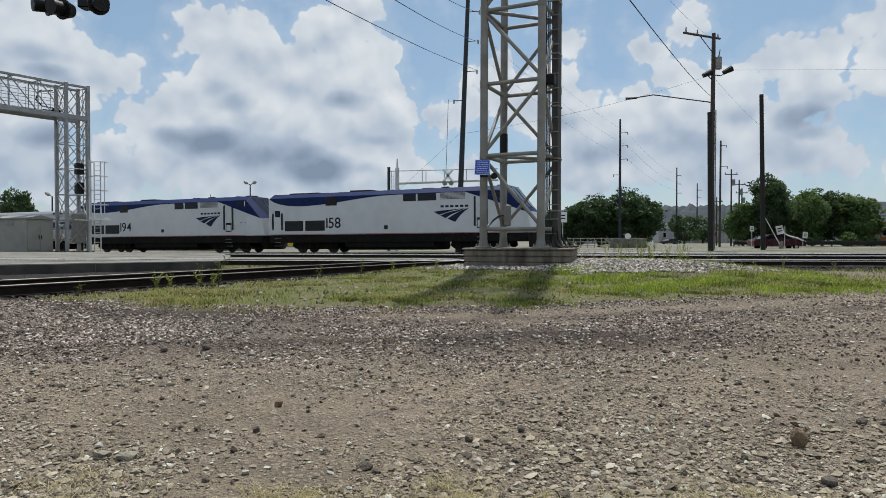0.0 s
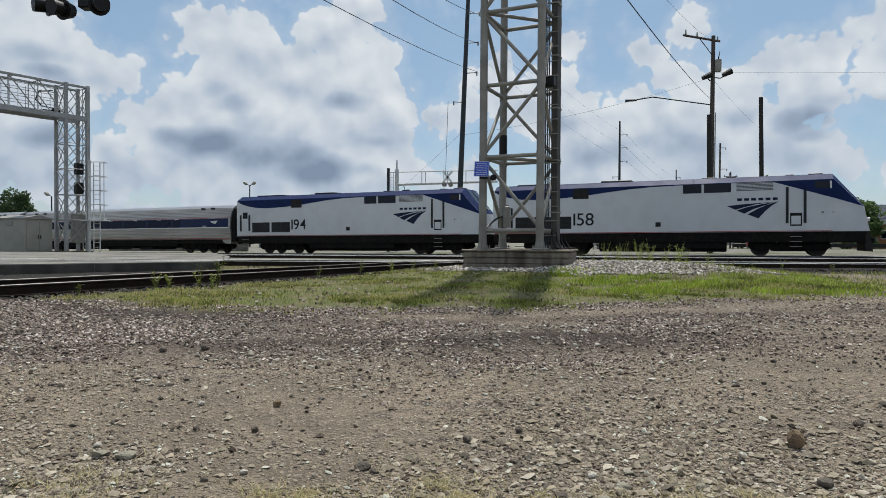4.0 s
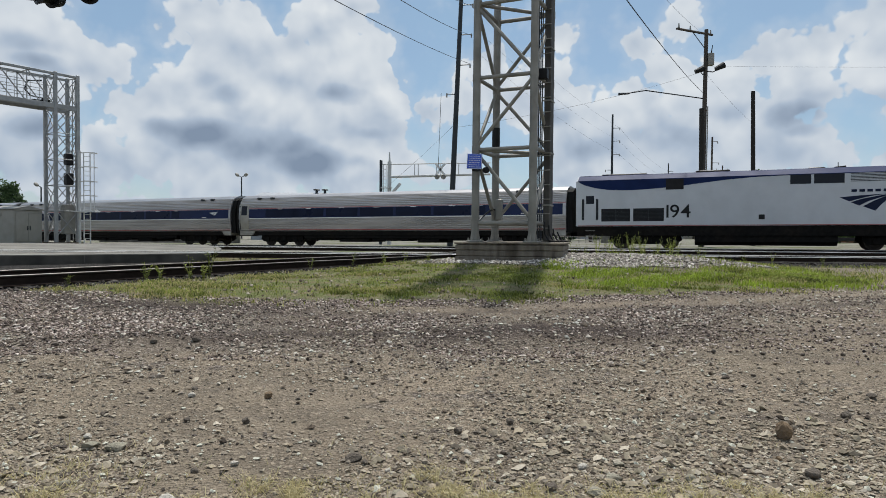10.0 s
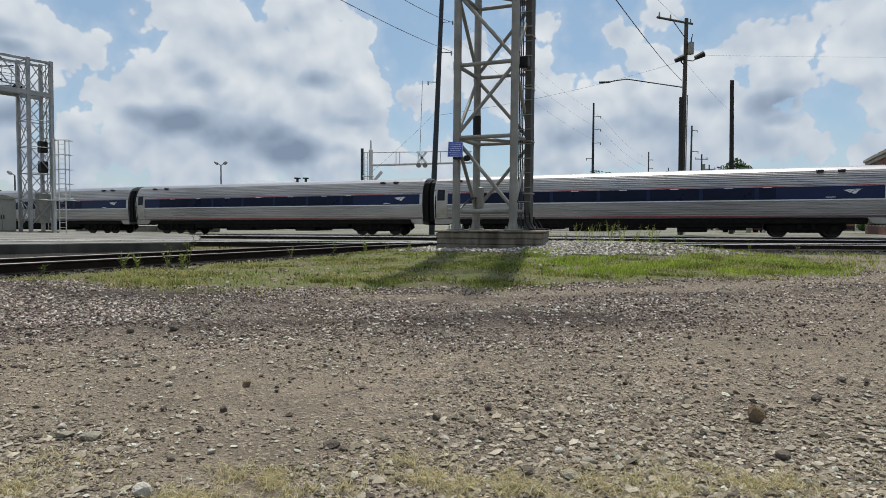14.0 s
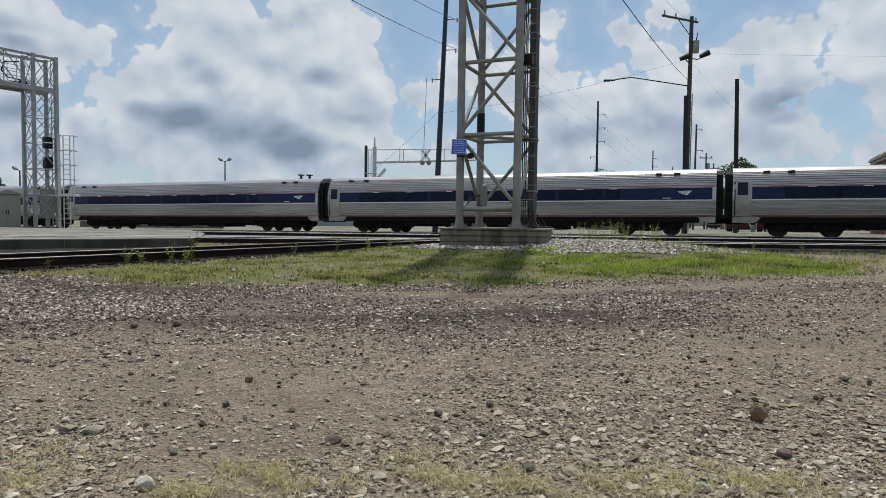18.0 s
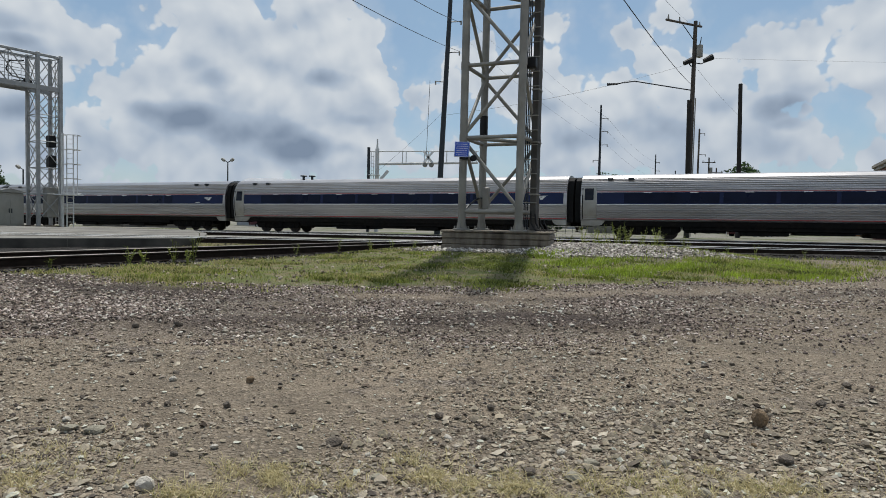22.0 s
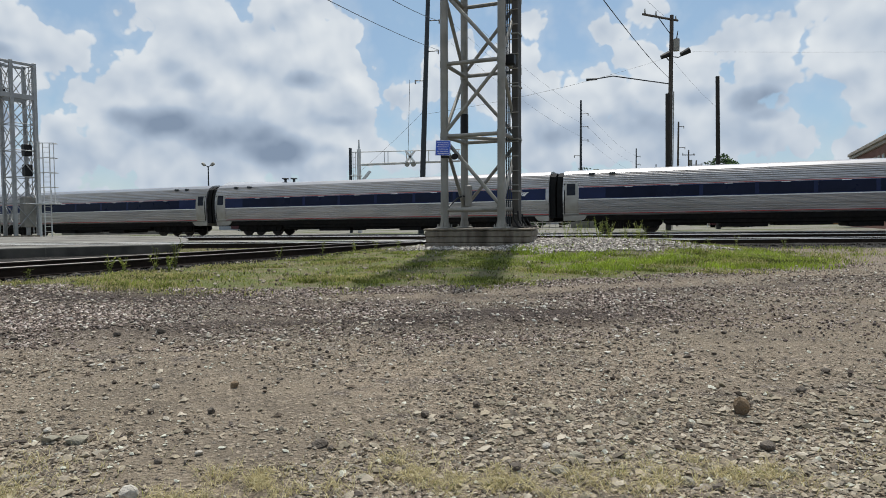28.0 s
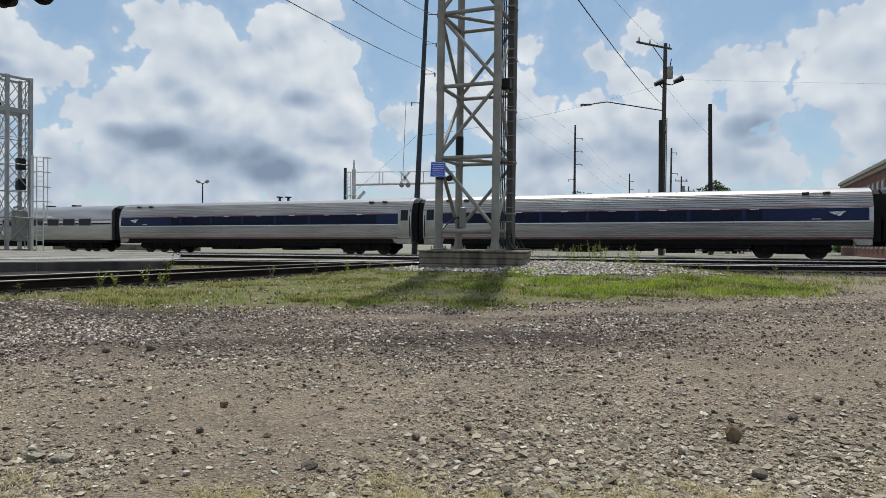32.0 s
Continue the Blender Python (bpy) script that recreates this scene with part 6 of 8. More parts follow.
def crown_mesh(rnd, w, h, leaves, clumps, size):
    """Leaves gathered in clumps inside an uneven ellipsoid, w wide and h high, its foot at z = 0."""
    centres = []
    while len(centres) < clumps:
        x, y, z = (rnd.uniform(-1, 1) for _ in range(3))
        d = x * x + y * y + z * z
        if 0.25 < d < 1.0 and z > -0.85:
            k = rnd.uniform(0.78, 1.08)
            centres.append((x * w / 2 * k, y * w / 2 * k, (z * k + 1) * h / 2, rnd.uniform(0.10, 0.20) * w))
    vs, fs = [], []
    for i in range(leaves):
        cx, cy, cz, r = centres[i % clumps]
        v = Vector((rnd.gauss(0, 1), rnd.gauss(0, 1), rnd.gauss(0, 1))).normalized() * r * rnd.uniform(0.45, 1.05)
        p = Vector((cx + v.x, cy + v.y, cz + v.z * 0.75))
        a = Vector((rnd.gauss(0, 1), rnd.gauss(0, 1), rnd.gauss(0, 0.7))).normalized()
        b = a.cross(Vector((rnd.gauss(0, 1), rnd.gauss(0, 1), rnd.gauss(0, 1)))).normalized()
        s = size * rnd.uniform(0.6, 1.3)
        n = len(vs)
        vs += [p - a * s, p + b * s * 0.55, p + a * s, p - b * s * 0.55]
        fs.append((n, n + 1, n + 2, n + 3))
    me = bpy.data.meshes.new("crown")
    me.from_pydata([tuple(v) for v in vs], [], fs)
    me.update()
    return me


def build_tree(name, label, at, height, width, seed, leaf, leaves=4200, size=0.24, trunk=0.22):
    rnd = random.Random(seed)
    t = thing(name, label, "tree", at, rnd.uniform(0, 360), group="trees")
    s = Shape()
    base = height * trunk
    s.rod((0, 0, -0.2), (0, 0, base), 0.03 * width + 0.08, 0.025 * width + 0.05, 9)
    for i in range(7):
        a = i * 2.4 + rnd.uniform(-0.4, 0.4)
        out, up = width * rnd.uniform(0.2, 0.36), height * rnd.uniform(0.45, 0.85)
        mid = Vector((math.cos(a) * out * 0.45, math.sin(a) * out * 0.45, base + (up - base) * 0.5))
        s.rod((0, 0, base * 0.85), mid, 0.02 * width + 0.03, 0.05, 6)
        s.rod(mid, (math.cos(a) * out, math.sin(a) * out, up), 0.05, 0.02, 5)
    part("trunk", s, M["bark"], t)
    c = part("crown", crown_mesh(rnd, width, height * (1 - trunk * 0.75), leaves, max(16, leaves // 90), size), M[leaf], t)
    c.location = (0, 0, base * 0.75)
    return t


G = -0.42
for i, (x, y, h, w) in enumerate(((15.3, 95.5, 6.6, 4.6), (18.6, 97.0, 8.0, 6.4), (22.2, 96.0, 8.6, 6.4), (25.2, 97.5, 8.0, 5.4), (12.4, 99.0, 5.6, 4.0))):
    build_tree("tree", "dense dark green round-topped tree behind the fence", (x, y, G), h, w, 20 + i, "leaf", 9000, 0.19, 0.06)
for i, (x, y, h, w) in enumerate(((45.0, 110.5, 8.2, 5.0), (48.4, 108.5, 12.2, 6.4), (51.0, 112.5, 11.6, 6.2), (55.2, 111.0, 9.6, 7.0), (59.4, 113.5, 9.9, 6.6), (63.0, 112.0, 9.0, 6.2), (66.4, 113.0, 8.4, 4.8))):
    build_tree("tree", "leafy green tree in the row along the far road", (x, y, G), h, w, 40 + i, "leaf" if i % 3 == 1 else "leaf_light", 8500, 0.23, 0.07)
for i, (x, y, h, w) in enumerate(((69.5, 108.0, 3.2, 3.6), (60.0, 107.0, 2.4, 3.0), (64.0, 108.5, 2.0, 3.2), (54.6, 107.5, 3.0, 3.0), (72.5, 107.0, 4.2, 4.2))):
    build_tree("shrub", "bushy green shrub at the road's edge", (x, y, G), h, w, 60 + i, "leaf_light", 1600, 0.20, 0.05)
for i, (x, y, h, w) in enumerate(((-112, 155, 13.2, 9.5), (-117, 158, 12.0, 8.0), (-104, 160, 8.0, 6.0))):
    build_tree("tree", "broad far green tree beyond the relay house", (x, y, G), h, w, 80 + i, "leaf", 4200, 0.34, 0.15)
for i, (x, y, h, w) in enumerate(((34, 150, 6.0, 7.0), (40.5, 158, 7.0, 8.0), (56, 175, 8.0, 9.0), (66, 190, 8.5, 9.0), (49, 190, 9.0, 9.0), (80, 200, 9, 10))):
    build_tree("tree", "hazy far tree among the town houses", (x, y, G), h, w, 90 + i, "leaf", 2400, 0.36, 0.12)

# ---- wooded hills ----
M["far_wood"] = material("far wooded hillside", (0.013, 0.024, 0.034), 0.95, 0.0, 0.35, 0.05, second=(0.020, 0.032, 0.044), second_scale=0.01)


def build_hills():
    rnd = random.Random(7)
    vs, fs = [], []
    n, rows = 420, 7
    for j in range(rows):
        u = j / (rows - 1)
        for i in range(n):
            a = radians(-58 + 116 * i / (n - 1))
            d = 760 + 260 * u
            ridge = 51 + 9 * noise.noise((i * 0.018, 0, 2)) + 9 * noise.noise((i * 0.06, 3, 1))
            ridge *= 0.35 + 0.65 * smooth(-5, 12, math.degrees(a))
            z = ridge * math.sin(u * math.pi / 2) + (3.0 * noise.noise((i * 0.9, j * 2.1, 0)) + 2.2 * rnd.uniform(-1, 1)) * (u > 0) - 1
            vs.append((math.sin(a) * d, math.cos(a) * d, z))
    for j in range(rows - 1):
        fs += [(j * n + i, j * n + i + 1, (j + 1) * n + i + 1, (j + 1) * n + i) for i in range(n - 1)]
    me = bpy.data.meshes.new("hills")
    me.from_pydata(vs, [], fs)
    me.materials.append(M["far_wood"])
    tagged(new("backdrop_hills", me), "low wooded hills along the horizon", "hills", kind="structure")


build_hills()


# ---- buildings ----
def house(name, label, at, turn, w, d, h, roof_h, wall, roof, windows=3):
    b = thing(name, label, "house", at, turn, group="houses")
    part("wall", Shape().box(-w / 2, w / 2, -d / 2, d / 2, 0, h, 0.02), M[wall], b)
    part("roof", Shape().prism([(-d / 2 - 0.4, h), (d / 2 + 0.4, h), (0, h + roof_h)], -w / 2 - 0.3, w / 2 + 0.3, axis="x"), M[roof], b)
    for i in range(windows):
        x = -w / 2 + w * (i + 0.5) / windows
        f = part("window", Shape().box(x - 0.5, x + 0.5, -d / 2 - 0.05, -d / 2, h * 0.42, h * 0.78, 0.02), M["white"], b)
        part("pane", Shape().box(x - 0.42, x + 0.42, -d / 2 - 0.06, -d / 2 - 0.04, h * 0.45, h * 0.75), M["glass"], f)
    part("door", Shape().box(-w * 0.36 - 0.45, -w * 0.36 + 0.45, -d / 2 - 0.06, -d / 2, 0, 2.1, 0.02), M["trim_stone"], b)
    return b


M["dark_roof"] = material("dark blue-grey shingles", (0.035, 0.045, 0.07), 0.85, 0.0, 0.2, 3.0)
M["orange_wall"] = material("orange-brown wood siding", (0.30, 0.13, 0.045), 0.8, 0.0, 0.15, 3.0)
M["grey_wall"] = material("grey painted siding", (0.34, 0.35, 0.37), 0.8, 0.0, 0.1, 2.0)
for i, (x, y, w, h, wl) in enumerate(((33.5, 170, 9, 3.6, "grey_wall"), (44, 185, 8, 5.2, "trim_stone"), (62, 205, 10, 4.6, "grey_wall"), (74, 214, 9, 5.0, "trim_stone"), (86, 222, 9, 4.2, "grey_wall"), (98, 230, 11, 5, "grey_wall"))):
    house("house", "far grey gabled town house", (x, y, G), -20 + 9 * i, w, 7, h, 2.0, wl, "dark_roof")
shop = house("house", "orange-brown house with dark blue roof and white door", (73.0, 117.0, G), -8, 11, 8, 4.3, 2.8, "orange_wall", "dark_roof", 2)
part("garage_door", Shape().box(-1.6, 3.6, -4.10, -4.0, 0.0, 4.0, 0.02), M["white"], shop)


def build_depot():
    b = thing("brick_building", "red brick commercial building with stone cornice and tall windows", "building", (45.4, 67.65, -0.4), math.degrees(math.atan2(20.8, 9.4)))
    L, D, H = 23.2, 22.0, 8.9
    # x runs along the wall, the front faces +y (towards the tracks)
    part("wall", Shape().box(-L / 2 - 9, L / 2, -D, 0, 0, H - 0.7, 0.02), M["brick_wall"], b)
    part("cornice", Shape().box(-L / 2 - 9.3, L / 2 + 0.35, -D - 0.3, 0.38, H - 0.35, H, 0.04), M["trim_stone"], b, "pale stone cornice")
    part("cornice", Shape().box(-L / 2 - 9.1, L / 2 + 0.18, -D - 0.15, 0.2, H - 0.7, H - 0.35, 0.03), M["trim_stone"], b)
    part("roof", Shape().box(-L / 2 - 9.2, L / 2 + 0.2, -D - 0.2, 0.2, H, H + 0.12, 0.02), M["dark_roof"], b)
    n = 15
    for i in range(n):
        x = L / 2 - 1.5 - i * 2.05
        w = part("window", Shape().box(x - 0.58, x + 0.58, -0.1, 0.06, 4.9, 7.35, 0.02), M["trim_stone"], b, "tall window in a pale frame")
        part("pane", Shape().box(x - 0.36, x + 0.36, 0.05, 0.075, 5.1, 7.15), M["glass"], w)
        w = part("window", Shape().box(x - 0.58, x + 0.58, -0.1, 0.06, 1.0, 3.5, 0.02), M["trim_stone"], b)
        part("pane", Shape().box(x - 0.36, x + 0.36, 0.05, 0.075, 1.2, 3.3), M["glass"], w)
    part("awning", Shape().prism([(0.0, 4.3), (2.2, 3.9), (2.2, 4.05), (0.0, 4.5)], 4.5, L / 2 - 0.2, axis="x"), M["dark_roof"], b)


build_depot()


def build_shed():
    b = thing("metal_shed", "long low pale metal-roofed shed behind the train", "building", (-20.0, 98.0, G), 0)
    part("wall", Shape().box(-11.6, 8.7, -3, 9, 0, 6.2, 0.02), M["grey_wall"], b)
    part("roof", Shape().prism([(-3.4, 6.1), (9.4, 6.1), (3, 7.5)], -11.9, 9.0, axis="x"), M["roof_metal"], b, "pale sheet metal roof")
    for x in (-3.0, -1.7):
        v = part("roof_vent", Shape().rod((x, 2.2, 7.2), (x, 2.2, 7.85), 0.2, seg=8), M["dark_steel"], b)
        part("vent_cap", Shape().box(x - 0.45, x + 0.45, 1.8, 2.6, 7.8, 8.0, 0.06), M["dark_steel"], v)
    for i in range(7):
        part("panel_seam", Shape().box(-11.5 + 3 * i, -11.42 + 3 * i, -3.04, -3.0, 0, 6.1), M["roof_metal"], b)
    part("roller_door", Shape().box(-6, -2, -3.06, -3.0, 0, 4.2, 0.02), M["white"], b)


build_shed()


# ---- far roadside things ----
def car(name, label, at, turn, paint, van=False, tall=False):
    c = thing(name, label, "car", at, turn, group="parked vehicles")
    side = [(-2.35, 0.35), (-2.4, 0.75), (-2.25, 0.98), (-1.55, 1.02), (-0.95, 1.42), (0.55, 1.44), (1.25, 1.0), (2.2, 0.86), (2.42, 0.62), (2.38, 0.35)]
    if tall:
        side = [(x * 1.35, z * 1.32) for x, z in side]
    if van:
        side = [(-2.6, 0.4), (-2.65, 1.0), (-2.55, 2.0), (1.0, 2.05), (1.7, 1.25), (2.5, 1.1), (2.62, 0.7), (2.6, 0.4)]
    body = Shape().prism(side, -0.88, 0.88)
    part("body", body, M[paint], c)
    f, g = (1.35, 1.32) if tall else (1.0, 1.0)
    if not van:
        for k in (-1, 1):
            part("side_window", Shape().prism([(u * f, v * g) for u, v in ((-1.35, 1.04), (-0.9, 1.36), (0.5, 1.38), (1.05, 1.04))], k * 0.87, k * 0.89), M["glass"], c)
    else:
        for k in (-1, 1):
            part("side_window", Shape().prism([(0.1, 1.3), (0.1, 1.85), (0.95, 1.85), (1.4, 1.3)], k * 0.87, k * 0.89), M["glass"], c)
            part("side_stripe", Shape().box(-0.5, 1.9, min(k * 0.87, k * 0.9), max(k * 0.87, k * 0.9), 0.42, 1.05, 0.005), M["yellow"], c)
    for x in (-1.45 * f, 1.5 * f):
        for k in (-1, 1):
            w = part("wheel", Shape().rod((x, k * 0.72, 0.33), (x, k * 0.92, 0.33), 0.33, seg=18), M["rubber"], c)
            part("rim", Shape().rod((x, k * 0.90, 0.33), (x, k * 0.93, 0.33), 0.2, seg=14), M["gal_light"], w)
    for k in (-0.6, 0.6):
        part("headlight", Shape().box(2.3 * f, 2.42 * f, k - 0.18, k + 0.18, 0.62 * g, 0.78 * g, 0.02), M["white"], c)
        part("tail_light", Shape().box(-2.42 * f, -2.36 * f, k - 0.16, k + 0.16, 0.72 * g, 0.9 * g, 0.02), M["red"], c)
    return c


car("parked_car", "large dark maroon car parked by the road", (37.6, 82.5, G), 4, "maroon", tall=True)
car("parked_van", "dark red and yellow service van behind the tracks", (-23.8, 85.0, G), 3, "maroon", True)
car("parked_car", "small dark car parked among the far houses", (48, 160, G), 20, "dark_steel")


def road_sign(x, y, h, w, tilt, label):
    s = thing("road_sign", label, "sign", (x, y, G), 0, group="road signs")
    part("post", Shape().rod((0, 0, 0), (0, 0, h), 0.04, seg=8), M["gal_light"], s)
    part("panel", Shape().box(-w / 2, w / 2, -0.06, -0.04, h - w * 1.1, h + 0.1, 0.02, m=pose(0, 0, 0, 0, tilt, 0)), M["white"], s)
    bars = Shape()
    for i in range(2):
        bars.box(-w * 0.3, w * 0.3, -0.075, -0.06, h - w * (0.35 + 0.35 * i), h - w * (0.2 + 0.35 * i), m=pose(0, 0, 0, 0, tilt, 0))
    part("text_bar", bars, M["black"], s)


road_sign(37.7, 80.5, 2.9, 0.85, -14, "white rectangular road sign beside the maroon car")
road_sign(40.1, 81.0, 2.1, 0.6, 8, "small white road sign at the road's edge")
road_sign(34.0, 81.0, 2.8, 0.5, 0, "narrow white road sign behind the old pole")
road_sign(9.65, 70.6, 4.1, 0.9, 0, "white square crossing sign on a post")
gate = thing("crossing_gate", "white crossing gate arm raised aslant beside the road", "crossing gate", (36.95, 79.8, G))
part("arm", Shape().rod((0, 0, 0.4), (-1.85, 0, 3.8), 0.06, 0.045, 8), M["white"], gate)
part("counterweight", Shape().tube([(0.3, 0.2, 2.1), (1.0, 0.2, 1.7), (2.0, 0.2, 1.45), (2.7, 0.2, 1.1)], 0.07), M["white"], gate)
part("stand", Shape().box(-0.2, 0.2, -0.2, 0.2, 0, 1.0, 0.03), M["gal"], gate)


def build_fence():
    f = thing("chain_fence", "low grey metal fence before the dark trees", "fence", (12.3, 86.0, G))
    for i in range(7):
        part("post", Shape().rod((i * 0.9, 0, 0), (i * 0.9, 0, 1.5), 0.05, seg=6), M["gal"], f)
    for z in (0.5, 0.95, 1.4):
        part("rail", Shape().rod((0, 0, z), (5.4, 0, z), 0.035, seg=6), M["gal"], f)
    for x, n in ((17.9, 2), (20.3, 2)):
        b = thing("concrete_barrier", "pale grey concrete block barrier", "barrier", (x, 86.0, G), 0, group="concrete barriers")
        part("block", Shape().box(0, 2.3, -0.3, 0.3, 0, 1.4, 0.05), M["slab"], b)
        part("lifting_slot", Shape().box(0.9, 1.4, -0.32, -0.30, 0.0, 0.15), M["black"], b)
    t = thing("signal_case", "small dark equipment case with white lid by the pole", "equipment box", (20.9, 90.2, G))
    part("case", Shape().box(-0.35, 0.35, -0.25, 0.25, 0, 2.0, 0.04), M["black"], t)
    part("lid", Shape().rod((0.25, -0.28, 1.7), (0.25, -0.32, 1.7), 0.42, seg=16), M["white"], t)
    g = thing("guard_rail", "long low dark guard rail along the far road", "guard rail", (41.0, 104.0, G))
    part("beam", Shape().box(0, 24, -0.1, 0.1, 0.45, 1.05, 0.04), M["black"], g)
    for i in range(9):
        part("post", Shape().box(i * 3 - 0.08, i * 3 + 0.08, 0.1, 0.3, 0, 1.0, 0.01), M["wood"], g)


build_fence()


def build_low_wall():
    """Low concrete wall beyond the train, in cast sections."""
    a, b = Vector((-37.5, 65.6)), Vector((-22.3, 63.8))
    n = 7
    for i in range(n):
        p, q = a.lerp(b, i / n), a.lerp(b, (i + 1) / n)
        d = q - p
        w = thing("concrete_barrier", "low pale concrete wall section beyond the tracks", "barrier", (p.x, p.y, G), math.degrees(math.atan2(d.y, d.x)), group="concrete barriers")
        h = 0.66 if i < n - 2 else 0.86
        part("block", Shape().box(0.02, d.length - 0.02, -0.12, 0.12, -0.4, h, 0.02), M["slab"], w)
        part("coping", Shape().box(0.02, d.length - 0.02, -0.15, 0.15, h, h + 0.06, 0.02), M["concrete"], w)
    post = thing("marker_post", "short grey steel post at the wall's end", "post", (-23.6, 63.6, G))
    part("shaft", Shape().rod((0, 0, 0), (0, 0, 1.35), 0.07, seg=10), M["gal"], post)
    part("cap", Shape().rod((0, 0, 1.35), (0, 0, 1.40), 0.085, 0.05, seg=10), M["gal"], post)


build_low_wall()


# ---- stones, grass and weeds ----
def island_material(name, colours, rough=0.9):
    """Each separate piece takes one colour from a row of natural tones."""
    mt = bpy.data.materials.new(name)
    mt.use_nodes = True
    n, l = mt.node_tree.nodes, mt.node_tree.links
    b = n["Principled BSDF"]
    b.inputs["Roughness"].default_value = rough
    b.inputs["Specular IOR Level"].default_value = 0.3
    geo = n.new("ShaderNodeNewGeometry")
    ramp = n.new("ShaderNodeValToRGB")
    ramp.color_ramp.interpolation = "CONSTANT"
    els = ramp.color_ramp.elements
    while len(els) < len(colours):
        els.new(1.0)
    for i in range(len(colours)):
        els[i].position = i / len(colours)
    for i, c in enumerate(colours):
        els[i].color = (*c, 1)
    l.new(geo.outputs["Random Per Island"], ramp.inputs[0])
    tex = n.new("ShaderNodeTexNoise")
    tex.inputs["Scale"].default_value, tex.inputs["Detail"].default_value = 70, 5
    l.new(geo.outputs["Position"], tex.inputs["Vector"])
    mr = n.new("ShaderNodeMapRange")
    mr.inputs[3].default_value, mr.inputs[4].default_value = 0.65, 1.35
    l.new(tex.outputs[0], mr.inputs[0])
    sc = n.new("ShaderNodeVectorMath")
    sc.operation = "SCALE"
    l.new(ramp.outputs[0], sc.inputs[0])
    l.new(mr.outputs[0], sc.inputs["Scale"])
    l.new(sc.outputs[0], b.inputs["Base Color"])
    bp = n.new("ShaderNodeBump")
    bp.inputs["Strength"].default_value, bp.inputs["Distance"].default_value = 0.5, 0.006
    l.new(tex.outputs[0], bp.inputs["Height"])
    l.new(bp.outputs[0], b.inputs["Normal"])
    return mt


M["gravel"] = island_material("mixed gravel stones", [(0.127, 0.104, 0.080), (0.293, 0.249, 0.188), (0.229, 0.198, 0.156), (0.384, 0.341, 0.266), (0.179, 0.151, 0.116), (0.332, 0.282, 0.214), (0.255, 0.216, 0.162), (0.218, 0.176, 0.129), (0.089, 0.074, 0.063), (0.357, 0.314, 0.246), (0.282, 0.242, 0.195), (0.307, 0.262, 0.195), (0.481, 0.478, 0.402)])
M["coarse"] = island_material("purple-brown coarse gravel", [(0.116, 0.089, 0.075), (0.245, 0.192, 0.162), (0.107, 0.083, 0.073), (0.308, 0.255, 0.220), (0.192, 0.147, 0.121), (0.275, 0.233, 0.211), (0.159, 0.120, 0.100), (0.096, 0.075, 0.065), (0.404, 0.343, 0.307), (0.266, 0.213, 0.183), (0.329, 0.271, 0.232), (0.040, 0.032, 0.028), (0.558, 0.495, 0.439), (0.059, 0.046, 0.039)])
M["near_gravel"] = island_material("olive-grey flat stones", [(0.212, 0.185, 0.136), (0.286, 0.250, 0.189), (0.143, 0.122, 0.092), (0.350, 0.305, 0.238), (0.254, 0.220, 0.160), (0.180, 0.155, 0.114), (0.318, 0.270, 0.199), (0.106, 0.090, 0.070), (0.424, 0.375, 0.301)])
M["ballast"] = island_material("pale crushed ballast", [(0.286, 0.260, 0.227), (0.442, 0.403, 0.358), (0.182, 0.163, 0.143), (0.351, 0.325, 0.286), (0.104, 0.094, 0.083), (0.598, 0.559, 0.507), (0.234, 0.208, 0.182)])
M["track_ballast"] = island_material("dark oily ballast", [(0.018, 0.016, 0.014), (0.03, 0.027, 0.024), (0.05, 0.044, 0.039), (0.022, 0.019, 0.016), (0.085, 0.078, 0.07)])
M["straw"] = leaf_material("pale dry straw", (0.36, 0.31, 0.15), (0.60, 0.53, 0.32))
OCTA = np.array([(1, 0, 0), (-1, 0, 0), (0, 1, 0), (0, -1, 0), (0, 0, 1), (0, 0, -1), (0.62, 0.62, 0.45), (-0.62, -0.62, 0.45)], dtype=float)
OCTA_F = np.array([(0, 6, 4), (6, 2, 4), (2, 1, 4), (1, 7, 4), (7, 3, 4), (3, 0, 4), (0, 2, 6), (1, 3, 7), (2, 0, 5), (1, 2, 5), (3, 1, 5), (0, 3, 5)])


def stones(name, label, category, places, mat, seed, flat=0.66, sink=0.25):
    """Angular stones, one island each, as one object; places are (x, y, z, size)."""
    rng = np.random.default_rng(seed)
    p = np.array(places)
    k = len(p)
    v = np.repeat(OCTA[None], k, 0) * rng.uniform(0.65, 1.3, (k, len(OCTA), 1))
    v *= (np.stack([rng.uniform(0.8, 1.35, k), rng.uniform(0.7, 1.0, k), flat * rng.uniform(0.55, 1.2, k)], -1) * p[:, 3:4] * 0.5)[:, None]
    a, b = rng.uniform(0, 2 * np.pi, k), rng.normal(0, 0.22, k)
    x = v[..., 0] * np.cos(b)[:, None] - v[..., 2] * np.sin(b)[:, None]
    z = v[..., 0] * np.sin(b)[:, None] + v[..., 2] * np.cos(b)[:, None]
    y = v[..., 1]
    out = np.stack([x * np.cos(a)[:, None] - y * np.sin(a)[:, None], x * np.sin(a)[:, None] + y * np.cos(a)[:, None], z], -1)
    out += p[:, None, :3]
    out[..., 2] += (p[:, 3] * flat * 0.5 * (1 - 2 * sink))[:, None]
    faces = (OCTA_F[None] + (np.arange(k) * len(OCTA))[:, None, None]).reshape(-1, 3)
    me = bpy.data.meshes.new(name)
    me.from_pydata(out.reshape(-1, 3), [], faces)
    me.materials.append(mat)
    return tagged(new(name, me), label, category, kind="stuff")


